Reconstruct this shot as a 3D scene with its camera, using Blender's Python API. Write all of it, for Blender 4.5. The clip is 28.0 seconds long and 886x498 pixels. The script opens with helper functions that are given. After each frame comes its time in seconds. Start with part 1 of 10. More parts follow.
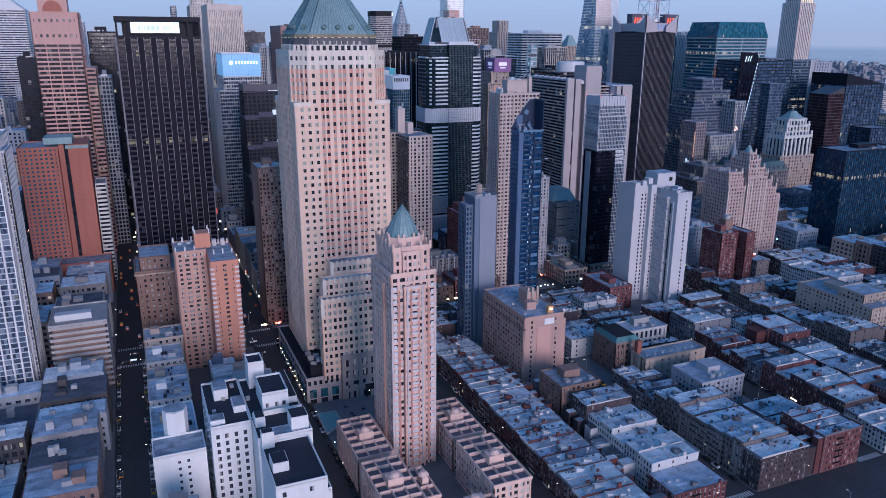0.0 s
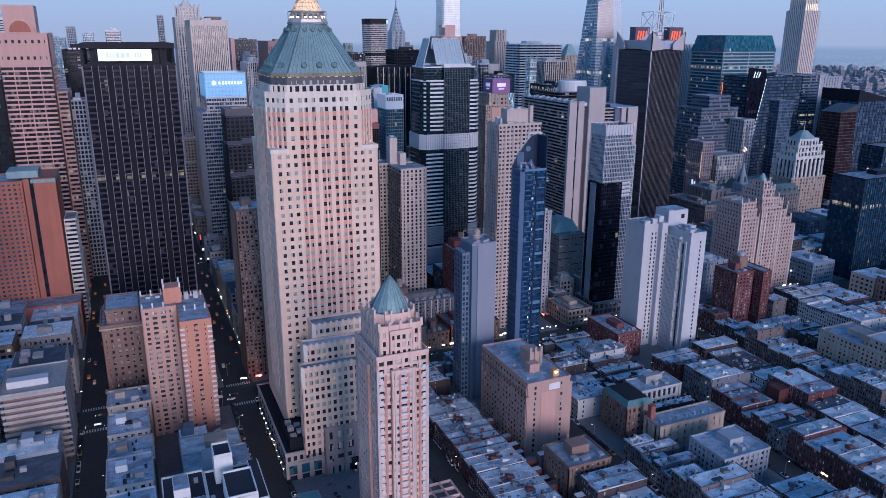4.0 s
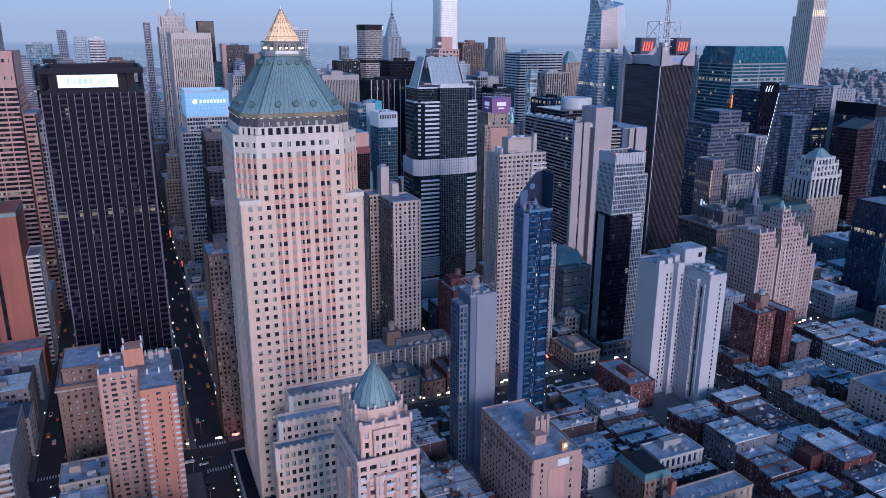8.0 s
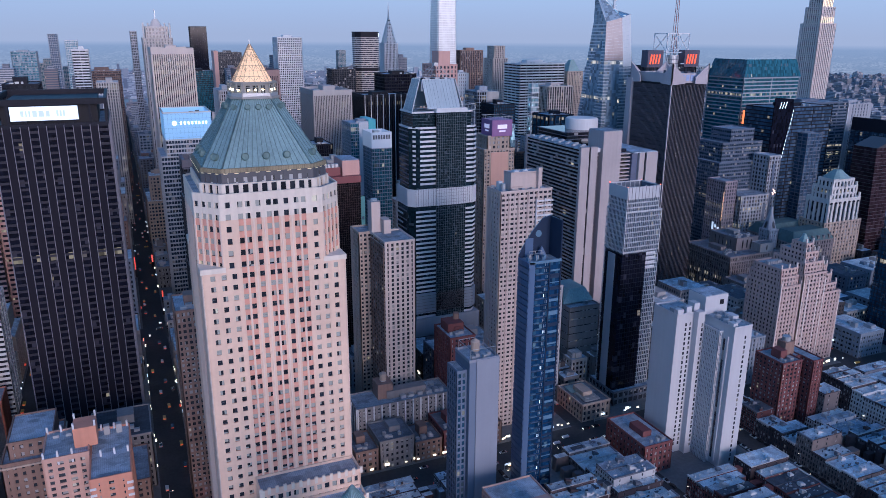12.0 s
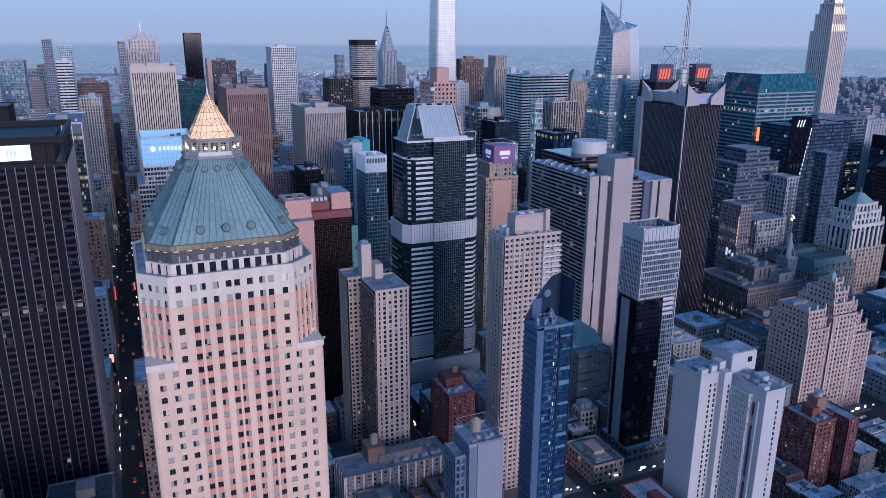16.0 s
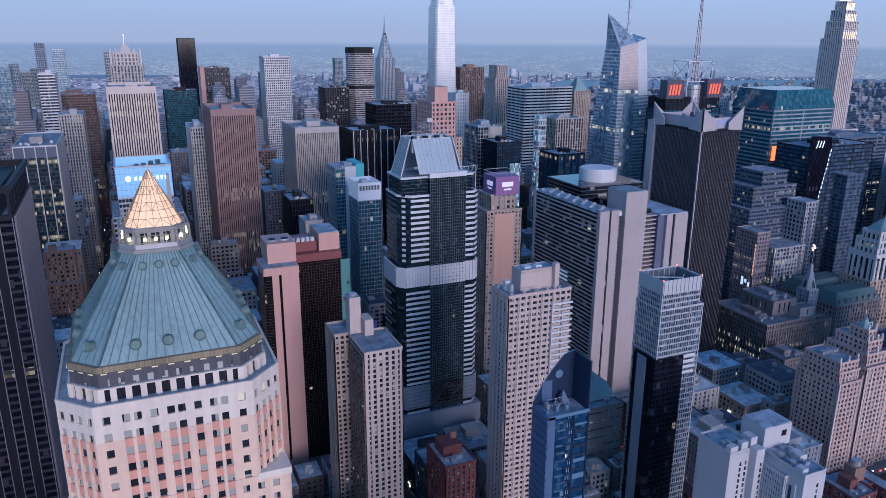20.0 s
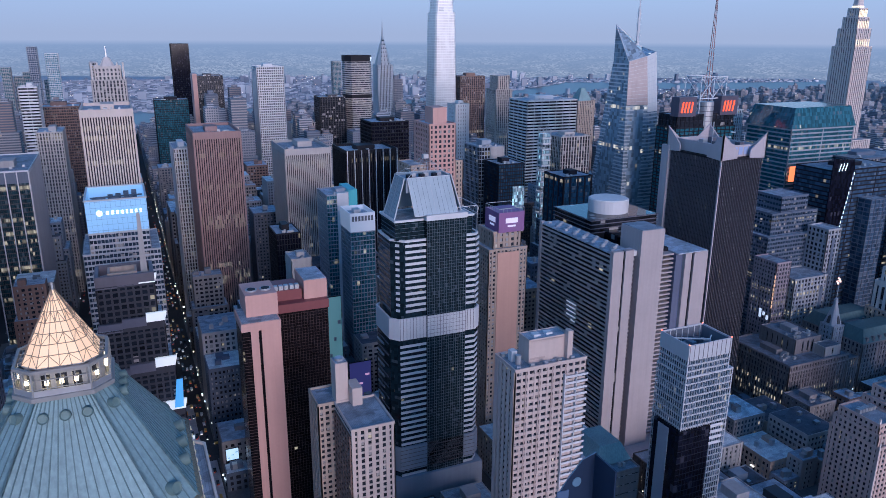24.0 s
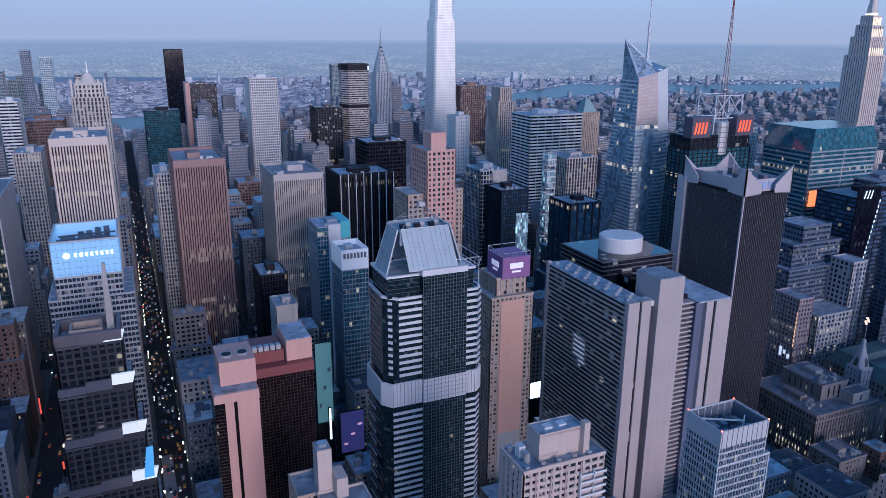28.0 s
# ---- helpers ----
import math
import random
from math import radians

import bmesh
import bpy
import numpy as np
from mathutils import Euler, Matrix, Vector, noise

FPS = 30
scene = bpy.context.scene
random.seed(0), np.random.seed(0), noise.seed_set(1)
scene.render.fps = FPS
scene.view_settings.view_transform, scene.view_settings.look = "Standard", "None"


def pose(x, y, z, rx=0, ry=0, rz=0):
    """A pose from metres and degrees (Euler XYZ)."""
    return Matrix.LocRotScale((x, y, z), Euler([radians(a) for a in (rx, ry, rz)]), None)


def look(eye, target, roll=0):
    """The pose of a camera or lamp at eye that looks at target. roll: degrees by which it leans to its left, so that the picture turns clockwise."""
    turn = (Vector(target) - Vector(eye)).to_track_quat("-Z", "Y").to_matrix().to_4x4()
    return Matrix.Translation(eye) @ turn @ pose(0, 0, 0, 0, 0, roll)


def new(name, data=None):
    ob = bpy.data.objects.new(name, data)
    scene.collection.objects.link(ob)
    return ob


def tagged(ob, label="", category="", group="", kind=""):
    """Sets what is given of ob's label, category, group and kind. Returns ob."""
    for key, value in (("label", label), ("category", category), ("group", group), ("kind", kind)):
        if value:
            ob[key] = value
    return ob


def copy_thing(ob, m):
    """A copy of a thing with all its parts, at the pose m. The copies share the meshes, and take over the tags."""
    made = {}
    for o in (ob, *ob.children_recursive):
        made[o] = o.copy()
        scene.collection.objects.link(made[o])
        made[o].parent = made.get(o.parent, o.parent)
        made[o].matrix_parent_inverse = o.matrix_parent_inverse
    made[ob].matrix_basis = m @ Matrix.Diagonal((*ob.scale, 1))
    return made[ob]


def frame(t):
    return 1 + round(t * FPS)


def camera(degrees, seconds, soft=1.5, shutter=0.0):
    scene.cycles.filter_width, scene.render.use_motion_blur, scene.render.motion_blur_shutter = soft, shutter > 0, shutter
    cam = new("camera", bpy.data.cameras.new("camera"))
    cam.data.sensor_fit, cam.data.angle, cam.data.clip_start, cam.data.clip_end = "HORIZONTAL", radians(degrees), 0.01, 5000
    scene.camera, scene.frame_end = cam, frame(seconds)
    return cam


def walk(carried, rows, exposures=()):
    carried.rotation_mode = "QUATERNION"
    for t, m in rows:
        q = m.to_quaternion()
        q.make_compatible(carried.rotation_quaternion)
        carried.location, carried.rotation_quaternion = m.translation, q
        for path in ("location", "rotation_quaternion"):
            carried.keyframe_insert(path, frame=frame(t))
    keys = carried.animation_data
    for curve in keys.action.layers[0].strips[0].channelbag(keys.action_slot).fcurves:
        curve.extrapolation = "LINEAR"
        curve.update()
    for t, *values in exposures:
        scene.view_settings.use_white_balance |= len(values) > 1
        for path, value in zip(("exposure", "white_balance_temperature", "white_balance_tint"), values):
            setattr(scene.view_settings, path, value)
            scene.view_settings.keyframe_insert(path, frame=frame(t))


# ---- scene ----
cam = camera(62.63, 28.0, 0.7)
# seconds, eye x y z, pitch, roll, yaw
ROWS = [
    (0.0, -77.08, -358.94, 198.00, -16.322, -0.238, -23.088),
    (0.5, -74.67, -353.68, 200.24, -16.316, -0.238, -23.136),
    (1.0, -72.21, -348.51, 202.47, -16.309, -0.248, -23.183),
    (1.5, -69.75, -343.23, 204.78, -16.323, -0.248, -23.210),
    (2.0, -67.35, -337.92, 206.98, -16.317, -0.258, -23.257),
    (2.5, -64.86, -332.57, 209.19, -16.311, -0.258, -23.284),
    (3.0, -62.42, -327.36, 211.62, -16.325, -0.258, -23.302),
    (3.5, -60.07, -322.15, 213.98, -16.338, -0.268, -23.319),
    (5.5, -49.65, -299.92, 221.48, -16.395, -0.238, -23.407),
    (6.0, -47.10, -294.44, 223.16, -16.379, -0.238, -23.434),
    (6.5, -44.52, -288.81, 224.93, -16.383, -0.248, -23.451),
    (7.0, -41.89, -283.17, 226.70, -16.407, -0.258, -23.468),
    (7.5, -39.33, -277.65, 228.44, -16.391, -0.258, -23.495),
    (8.0, -36.71, -272.12, 230.18, -16.395, -0.278, -23.502),
    (8.5, -34.09, -266.56, 231.93, -16.389, -0.268, -23.519),
    (9.0, -31.52, -261.04, 233.67, -16.393, -0.278, -23.536),
    (9.5, -28.89, -255.48, 235.35, -16.387, -0.278, -23.553),
    (10.0, -26.28, -249.95, 237.12, -16.381, -0.278, -23.560),
    (10.5, -23.71, -244.43, 238.83, -16.375, -0.278, -23.578),
    (11.0, -21.15, -238.84, 240.57, -16.379, -0.298, -23.595),
    (11.5, -18.51, -233.24, 242.31, -16.383, -0.298, -23.602),
    (12.0, -15.99, -227.74, 244.05, -16.367, -0.318, -23.619),
    (12.5, -13.33, -222.11, 245.76, -16.371, -0.308, -23.626),
    (14.5, -2.70, -200.30, 252.48, -16.307, -0.288, -23.594),
    (15.0, -0.09, -194.88, 254.22, -16.301, -0.278, -23.591),
    (15.5, 2.51, -189.46, 256.00, -16.295, -0.268, -23.588),
    (16.0, 5.14, -183.97, 257.86, -16.299, -0.278, -23.585),
    (16.5, 7.74, -178.47, 259.73, -16.313, -0.278, -23.582),
    (17.0, 10.34, -172.97, 261.75, -16.317, -0.288, -23.589),
    (17.5, 12.96, -167.52, 263.68, -16.311, -0.278, -23.587),
    (18.0, 15.54, -162.17, 265.79, -16.325, -0.268, -23.584),
    (18.5, 18.15, -156.64, 267.72, -16.339, -0.288, -23.581),
    (19.0, 20.72, -151.29, 269.74, -16.343, -0.268, -23.578),
    (19.5, 23.30, -145.85, 271.76, -16.357, -0.278, -23.575),
    (20.0, 25.89, -140.19, 273.72, -16.371, -0.288, -23.582),
    (20.5, 28.49, -134.77, 275.74, -16.385, -0.288, -23.579),
    (21.0, 31.06, -129.34, 277.80, -16.399, -0.288, -23.566),
    (21.5, 33.61, -123.78, 279.69, -16.413, -0.298, -23.573),
    (23.5, 43.85, -101.05, 286.72, -16.420, -0.318, -23.591),
    (24.0, 46.47, -95.60, 288.56, -16.424, -0.308, -23.578),
    (24.5, 49.10, -90.03, 290.36, -16.428, -0.318, -23.565),
    (25.0, 51.69, -84.45, 292.19, -16.442, -0.318, -23.552),
    (25.5, 54.33, -78.97, 294.15, -16.456, -0.328, -23.550),
    (26.0, 56.86, -73.36, 296.33, -16.490, -0.338, -23.557),
    (26.5, 59.43, -67.93, 298.44, -16.494, -0.328, -23.554),
    (27.0, 61.96, -62.40, 300.53, -16.498, -0.338, -23.541),
    (27.5, 64.48, -56.90, 302.80, -16.512, -0.338, -23.548),
    (28.0, 66.89, -51.64, 305.22, -16.536, -0.348, -23.535),
]
walk(cam, [(t, pose(x, y, z, 90 + pitch, roll, yaw)) for t, x, y, z, pitch, roll, yaw in ROWS], [(0.0, 0.78, 5250, 8), (28.0, 0.78, 5250, 8)])

# ---- light ----
SKY_TURN = 203.0            # the afterglow lies behind the camera, in the west
world = bpy.data.worlds.new("dusk")
scene.world = world
world.use_nodes = True
wn, wl = world.node_tree.nodes, world.node_tree.links
bg = wn["Background"]
sky = wn.new("ShaderNodeTexSky")
sky.sky_type, sky.sun_disc = "NISHITA", False
sky.sun_elevation, sky.sun_rotation = radians(12.0), radians(SKY_TURN)
sky.altitude, sky.air_density, sky.dust_density, sky.ozone_density = 200, 1.2, 0.3, 5.0
wc = wn.new("ShaderNodeTexCoord")
ws = wn.new("ShaderNodeSeparateXYZ")
wl.new(wc.outputs["Generated"], ws.inputs[0])
wr = wn.new("ShaderNodeMapRange")          # the far land under the horizon
wr.inputs["From Min"].default_value, wr.inputs["From Max"].default_value = -0.0145, -0.0085
wl.new(ws.outputs["Z"], wr.inputs["Value"])
hz = wn.new("ShaderNodeMapRange")          # dusk haze that thins out upwards
hz.interpolation_type = "SMOOTHERSTEP"
hz.inputs["From Min"].default_value, hz.inputs["From Max"].default_value = 0.0, 0.30
hz.inputs["To Min"].default_value, hz.inputs["To Max"].default_value = 1.0, 0.0
wl.new(ws.outputs["Z"], hz.inputs["Value"])
hc = wn.new("ShaderNodeValToRGB")
wl.new(ws.outputs["Z"], hc.inputs[0])
hc.color_ramp.elements[0].color, hc.color_ramp.elements[0].position = (0.335, 0.355, 0.44, 1), 0.0
hc.color_ramp.elements[1].color, hc.color_ramp.elements[1].position = (0.355, 0.42, 0.55, 1), 0.06
hk = wn.new("ShaderNodeVectorMath")
hk.operation = "SCALE"
hk.inputs["Scale"].default_value = 7.0
wl.new(hc.outputs[0], hk.inputs[0])
wh = wn.new("ShaderNodeMix")
wh.data_type = "RGBA"
wl.new(hz.outputs[0], wh.inputs["Factor"])
wl.new(sky.outputs[0], wh.inputs["A"])
wl.new(hk.outputs[0], wh.inputs["B"])
wm = wn.new("ShaderNodeMix")
wm.data_type = "RGBA"
# the far land under the horizon: rows of roofs, as a flat plain would show them
def squashed(k):
    d = wn.new("ShaderNodeVectorMath")
    d.operation = "MULTIPLY"
    d.inputs[1].default_value = (1.0, 1.0, k)
    wl.new(wc.outputs["Generated"], d.inputs[0])
    return d.outputs[0]


def sky_ramp(value, p0, c0, p1, c1):
    q = wn.new("ShaderNodeValToRGB")
    wl.new(value, q.inputs[0])
    q.color_ramp.elements[0].position, q.color_ramp.elements[0].color = p0, (*c0, 1)
    q.color_ramp.elements[1].position, q.color_ramp.elements[1].color = p1, (*c1, 1)
    return q.outputs[0]


def sky_mix(f, a, b):
    q = wn.new("ShaderNodeMix")
    q.data_type = "RGBA"
    wl.new(f, q.inputs["Factor"])
    wl.new(a, q.inputs["A"])
    wl.new(b, q.inputs["B"])
    return q.outputs["Result"]


wv = wn.new("ShaderNodeTexVoronoi")
wv.inputs["Scale"].default_value = 430.0
wl.new(squashed(3.0), wv.inputs["Vector"])
wsep = wn.new("ShaderNodeSeparateColor")
wl.new(wv.outputs["Color"], wsep.inputs[0])
wpatch = wn.new("ShaderNodeTexNoise")
wpatch.inputs["Scale"].default_value, wpatch.inputs["Detail"].default_value = 26.0, 6.0
wl.new(squashed(7.0), wpatch.inputs["Vector"])
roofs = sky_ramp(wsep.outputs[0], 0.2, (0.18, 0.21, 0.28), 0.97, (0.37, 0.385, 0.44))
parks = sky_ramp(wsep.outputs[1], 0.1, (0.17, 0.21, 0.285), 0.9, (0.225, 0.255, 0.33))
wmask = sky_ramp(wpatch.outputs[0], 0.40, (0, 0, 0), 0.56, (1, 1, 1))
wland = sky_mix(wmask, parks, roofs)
# distance haze is painted in: land colour fades to blue towards the horizon
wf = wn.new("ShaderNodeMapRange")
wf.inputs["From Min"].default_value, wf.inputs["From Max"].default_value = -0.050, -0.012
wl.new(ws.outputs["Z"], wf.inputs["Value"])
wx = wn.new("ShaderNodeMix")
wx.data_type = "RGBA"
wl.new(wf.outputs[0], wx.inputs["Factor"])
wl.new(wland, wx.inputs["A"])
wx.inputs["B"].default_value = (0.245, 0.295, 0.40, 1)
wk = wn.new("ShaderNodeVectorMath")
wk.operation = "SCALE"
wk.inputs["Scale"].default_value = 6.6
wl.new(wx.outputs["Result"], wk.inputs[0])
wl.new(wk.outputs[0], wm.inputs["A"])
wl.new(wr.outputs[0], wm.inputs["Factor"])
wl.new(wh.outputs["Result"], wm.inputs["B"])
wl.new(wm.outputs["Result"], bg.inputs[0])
bg.inputs[1].default_value = 0.105

sun = new("sun", bpy.data.lights.new("sun", "SUN"))
sun.data.energy, sun.data.angle, sun.data.color = 1.25, radians(26), (1.0, 0.73, 0.66)
sun.matrix_world = look((60, -900, 190), (0, 0, 0))


# ---- materials ----
def material(name):
    m = bpy.data.materials.new(name)
    m.use_nodes = True
    n = m.node_tree.nodes
    return m, n, m.node_tree.links, n["Principled BSDF"]


def math_node(n, l, op, a, b=None):
    k = n.new("ShaderNodeMath")
    k.operation = op
    for i, v in enumerate((a, b)):
        if v is None:
            continue
        if isinstance(v, (int, float)):
            k.inputs[i].default_value = v
        else:
            l.new(v, k.inputs[i])
    return k.outputs[0]


def mix_node(n, l, f, a, b):
    k = n.new("ShaderNodeMix")
    k.data_type = "RGBA"
    for key, v in (("Factor", f), ("A", a), ("B", b)):
        if isinstance(v, (int, float)):
            k.inputs[key].default_value = v
        elif isinstance(v, tuple):
            k.inputs[key].default_value = (*v[:3], 1)
        else:
            l.new(v, k.inputs[key])
    return k.outputs["Result"]


def noise_node(n, l, vec, scale, detail=3.0):
    k = n.new("ShaderNodeTexNoise")
    k.inputs["Scale"].default_value, k.inputs["Detail"].default_value = scale, detail
    if vec:
        l.new(vec, k.inputs["Vector"])
    return k.outputs[0]


def scaled(n, l, vec, s):
    k = n.new("ShaderNodeVectorMath")
    k.operation = "MULTIPLY"
    l.new(vec, k.inputs[0])
    k.inputs[1].default_value = s
    return k.outputs[0]


def wall_mat(name, colour, rough=0.8, stain=0.25, vary=0.0, metal=0.0, grain=0.6, streak=0.5, spec=0.4):
    """Masonry, concrete or panels: a base colour with blotches, vertical streaks and grain."""
    m, n, l, b = material(name)
    g = n.new("ShaderNodeNewGeometry")
    pos = g.outputs["Position"]
    blot = noise_node(n, l, pos, 0.05, 4)
    runs = noise_node(n, l, scaled(n, l, pos, (0.9, 0.9, 0.04)), streak, 4)
    fine = noise_node(n, l, pos, grain, 5)
    f = math_node(n, l, "ADD", math_node(n, l, "MULTIPLY", blot, 0.4), math_node(n, l, "ADD", math_node(n, l, "MULTIPLY", runs, 0.4), math_node(n, l, "MULTIPLY", fine, 0.2)))
    k = n.new("ShaderNodeMapRange")
    k.inputs["From Min"].default_value, k.inputs["From Max"].default_value = 0.32, 0.68
    l.new(f, k.inputs["Value"])
    lo, hi = tuple(c * (1 - stain) for c in colour), tuple(min(0.9, c * (1 + stain * 0.6)) for c in colour)
    c = mix_node(n, l, k.outputs[0], lo, hi)
    if vary:
        o = n.new("ShaderNodeObjectInfo")
        h = n.new("ShaderNodeHueSaturation")
        l.new(c, h.inputs["Color"])
        l.new(math_node(n, l, "ADD", math_node(n, l, "MULTIPLY", o.outputs["Random"], 2 * vary), 1 - vary), h.inputs["Value"])
        c = h.outputs[0]
    l.new(c, b.inputs["Base Color"])
    b.inputs["Roughness"].default_value, b.inputs["Metallic"].default_value = rough, metal
    b.inputs["Specular IOR Level"].default_value = spec
    bump = n.new("ShaderNodeBump")
    bump.inputs["Strength"].default_value, bump.inputs["Distance"].default_value = 0.25, 0.1
    l.new(fine, bump.inputs["Height"])
    l.new(bump.outputs[0], b.inputs["Normal"])
    return m


def roof_mat(name, colour, stain=0.5, vary=0.2):
    """Flat roof covering: sheets of different age, tar seams, puddle stains and grit."""
    m, n, l, b = material(name)
    pos = n.new("ShaderNodeNewGeometry").outputs["Position"]
    o = n.new("ShaderNodeObjectInfo")
    vo = n.new("ShaderNodeTexVoronoi")
    vo.distance = "CHEBYCHEV"
    vo.inputs["Scale"].default_value = 0.2
    l.new(scaled(n, l, pos, (0.7, 1.3, 0.0)), vo.inputs["Vector"])
    sheet = n.new("ShaderNodeSeparateColor")
    l.new(vo.outputs["Color"], sheet.inputs[0])
    wave = n.new("ShaderNodeTexWave")
    wave.bands_direction = "X"
    wave.inputs["Scale"].default_value, wave.inputs["Distortion"].default_value = 0.42, 2.5
    l.new(pos, wave.inputs["Vector"])
    puddle = noise_node(n, l, pos, 0.22, 5)
    grit = noise_node(n, l, pos, 1.4, 4)
    f = math_node(n, l, "ADD", math_node(n, l, "MULTIPLY", sheet.outputs[0], 0.26), math_node(n, l, "ADD", math_node(n, l, "MULTIPLY", puddle, 0.62), math_node(n, l, "MULTIPLY", grit, 0.34)))
    k = n.new("ShaderNodeMapRange")
    k.inputs["From Min"].default_value, k.inputs["From Max"].default_value = 0.40, 0.82
    l.new(f, k.inputs["Value"])
    c = mix_node(n, l, k.outputs[0], tuple(q * (1 - stain) for q in colour), tuple(min(0.9, q * (1 + stain * 0.35)) for q in colour))
    seam = math_node(n, l, "GREATER_THAN", wave.outputs["Fac"], 0.965)
    c = mix_node(n, l, math_node(n, l, "MULTIPLY", seam, 0.55), c, tuple(q * 0.35 for q in colour))
    h = n.new("ShaderNodeHueSaturation")
    l.new(c, h.inputs["Color"])
    l.new(math_node(n, l, "ADD", math_node(n, l, "MULTIPLY", o.outputs["Random"], 2 * vary), 1 - vary), h.inputs["Value"])
    l.new(h.outputs[0], b.inputs["Base Color"])
    b.inputs["Roughness"].default_value = 0.75
    bump = n.new("ShaderNodeBump")
    bump.inputs["Strength"].default_value, bump.inputs["Distance"].default_value = 0.35, 0.12
    l.new(grit, bump.inputs["Height"])
    l.new(bump.outputs[0], b.inputs["Normal"])
    return m


def glass_mat(name, tint, bay, floor, lit=0.03, blind=0.2, shade=(0.35, 0.33, 0.32), warm=(1.0, 0.78, 0.5), power=0.28, rough=0.12, floors_lit=0.03, spec=0.5):
    """Windows, cell by cell: dark glass, pulled blinds, and the few rooms where the light is on."""
    m, n, l, b = material(name)
    tc = n.new("ShaderNodeTexCoord")
    o = n.new("ShaderNodeObjectInfo")
    v = n.new("ShaderNodeVectorMath")
    v.operation = "DIVIDE"
    l.new(tc.outputs["Object"], v.inputs[0])
    v.inputs[1].default_value = (bay, bay, floor)
    fl = n.new("ShaderNodeVectorMath")
    fl.operation = "FLOOR"
    l.new(v.outputs[0], fl.inputs[0])
    off = n.new("ShaderNodeVectorMath")
    off.operation = "ADD"
    l.new(fl.outputs[0], off.inputs[0])
    l.new(math_node(n, l, "MULTIPLY", o.outputs["Random"], 97.0), off.inputs[1])
    w = n.new("ShaderNodeTexWhiteNoise")
    l.new(off.outputs[0], w.inputs["Vector"])
    s = n.new("ShaderNodeSeparateColor")
    l.new(w.outputs["Color"], s.inputs[0])
    r1, r2, r3 = s.outputs
    z = n.new("ShaderNodeSeparateXYZ")
    l.new(off.outputs[0], z.inputs[0])
    w2 = n.new("ShaderNodeTexWhiteNoise")
    w2.noise_dimensions = "1D"
    l.new(z.outputs["Z"], w2.inputs["W"])
    on_floor = math_node(n, l, "LESS_THAN", w2.outputs["Value"], floors_lit)
    chance = math_node(n, l, "ADD", lit, math_node(n, l, "MULTIPLY", on_floor, 0.55))
    on = math_node(n, l, "LESS_THAN", r1, chance)
    dark = mix_node(n, l, r2, tuple(c * 0.6 for c in tint), tuple(c * 1.5 for c in tint))
    col = mix_node(n, l, math_node(n, l, "LESS_THAN", r3, blind), dark, shade)
    l.new(col, b.inputs["Base Color"])
    b.inputs["Roughness"].default_value = rough
    b.inputs["IOR"].default_value = 1.5
    b.inputs["Specular IOR Level"].default_value = spec
    b.inputs["Emission Color"].default_value = (*warm, 1)
    l.new(math_node(n, l, "MULTIPLY", on, math_node(n, l, "MULTIPLY", math_node(n, l, "ADD", r2, 0.2), power)), b.inputs["Emission Strength"])
    nz = noise_node(n, l, tc.outputs["Object"], 0.12, 2)
    bump = n.new("ShaderNodeBump")
    bump.inputs["Strength"].default_value, bump.inputs["Distance"].default_value = 0.05, 0.5
    l.new(nz, bump.inputs["Height"])
    l.new(bump.outputs[0], b.inputs["Normal"])
    return m


def glow_mat(name, colour, power):
    m, n, l, b = material(name)
    b.inputs["Base Color"].default_value = (*colour, 1)
    b.inputs["Emission Color"].default_value = (*colour, 1)
    b.inputs["Emission Strength"].default_value = power
    return m


# ---- mesh helpers ----
def quad_box(verts, faces, x0, x1, y0, y1, z0, z1, bottom=False):
    k = len(verts)
    verts += [(x0, y0, z0), (x1, y0, z0), (x1, y1, z0), (x0, y1, z0), (x0, y0, z1), (x1, y0, z1), (x1, y1, z1), (x0, y1, z1)]
    faces += [(k, k + 1, k + 5, k + 4), (k + 1, k + 2, k + 6, k + 5), (k + 2, k + 3, k + 7, k + 6), (k + 3, k, k + 4, k + 7), (k + 4, k + 5, k + 6, k + 7)]
    if bottom:
        faces.append((k + 3, k + 2, k + 1, k))


def mesh_of(name, verts, faces, mat):
    me = bpy.data.meshes.new(name)
    me.from_pydata(verts, [], faces)
    me.materials.append(mat)
    return me


def boxes(name, lst, mat):
    v, f = [], []
    for b in lst:
        quad_box(v, f, *b, bottom=True)
    return mesh_of(name, v, f, mat)


def put(name, mesh, parent, at=(0, 0, 0), label=""):
    ob = new(name, mesh)
    ob.parent = parent
    ob.location = at
    if label:
        tagged(ob, label)
    return ob


def block(name, parent, mat, x0, x1, y0, y1, z0, z1, label=""):
    """One box as a part; the corner is the part's own origin."""
    return put(name, boxes(name, [(0, x1 - x0, 0, y1 - y0, 0, z1 - z0)], mat), parent, (x0, y0, z0), label)


def ring_mesh(name, w, d, t, h, mat, lip=0.0):
    """A rectangular ring of wall, w by d outside, t thick, h high."""
    return boxes(name, [(-lip, w + lip, -lip, t, 0, h), (-lip, w + lip, d - t, d + lip, 0, h), (-lip, t, t, d - t, 0, h), (w - t, w + lip, t, d - t, 0, h)], mat)


def ring_stack(name, w, d, t, h, mat, root, x, y, levels):
    """A floor band repeated up a shaft, as one joined part."""
    lst = [b + (z, z + h) for z in levels for b in ((x, x + w, y, y + t), (x, x + w, y + d - t, y + d), (x, x + t, y + t, y + d - t), (x + w - t, x + w, y + t, y + d - t))]
    tagged(put(name, boxes(name, lst, mat), root), kind="stuff")


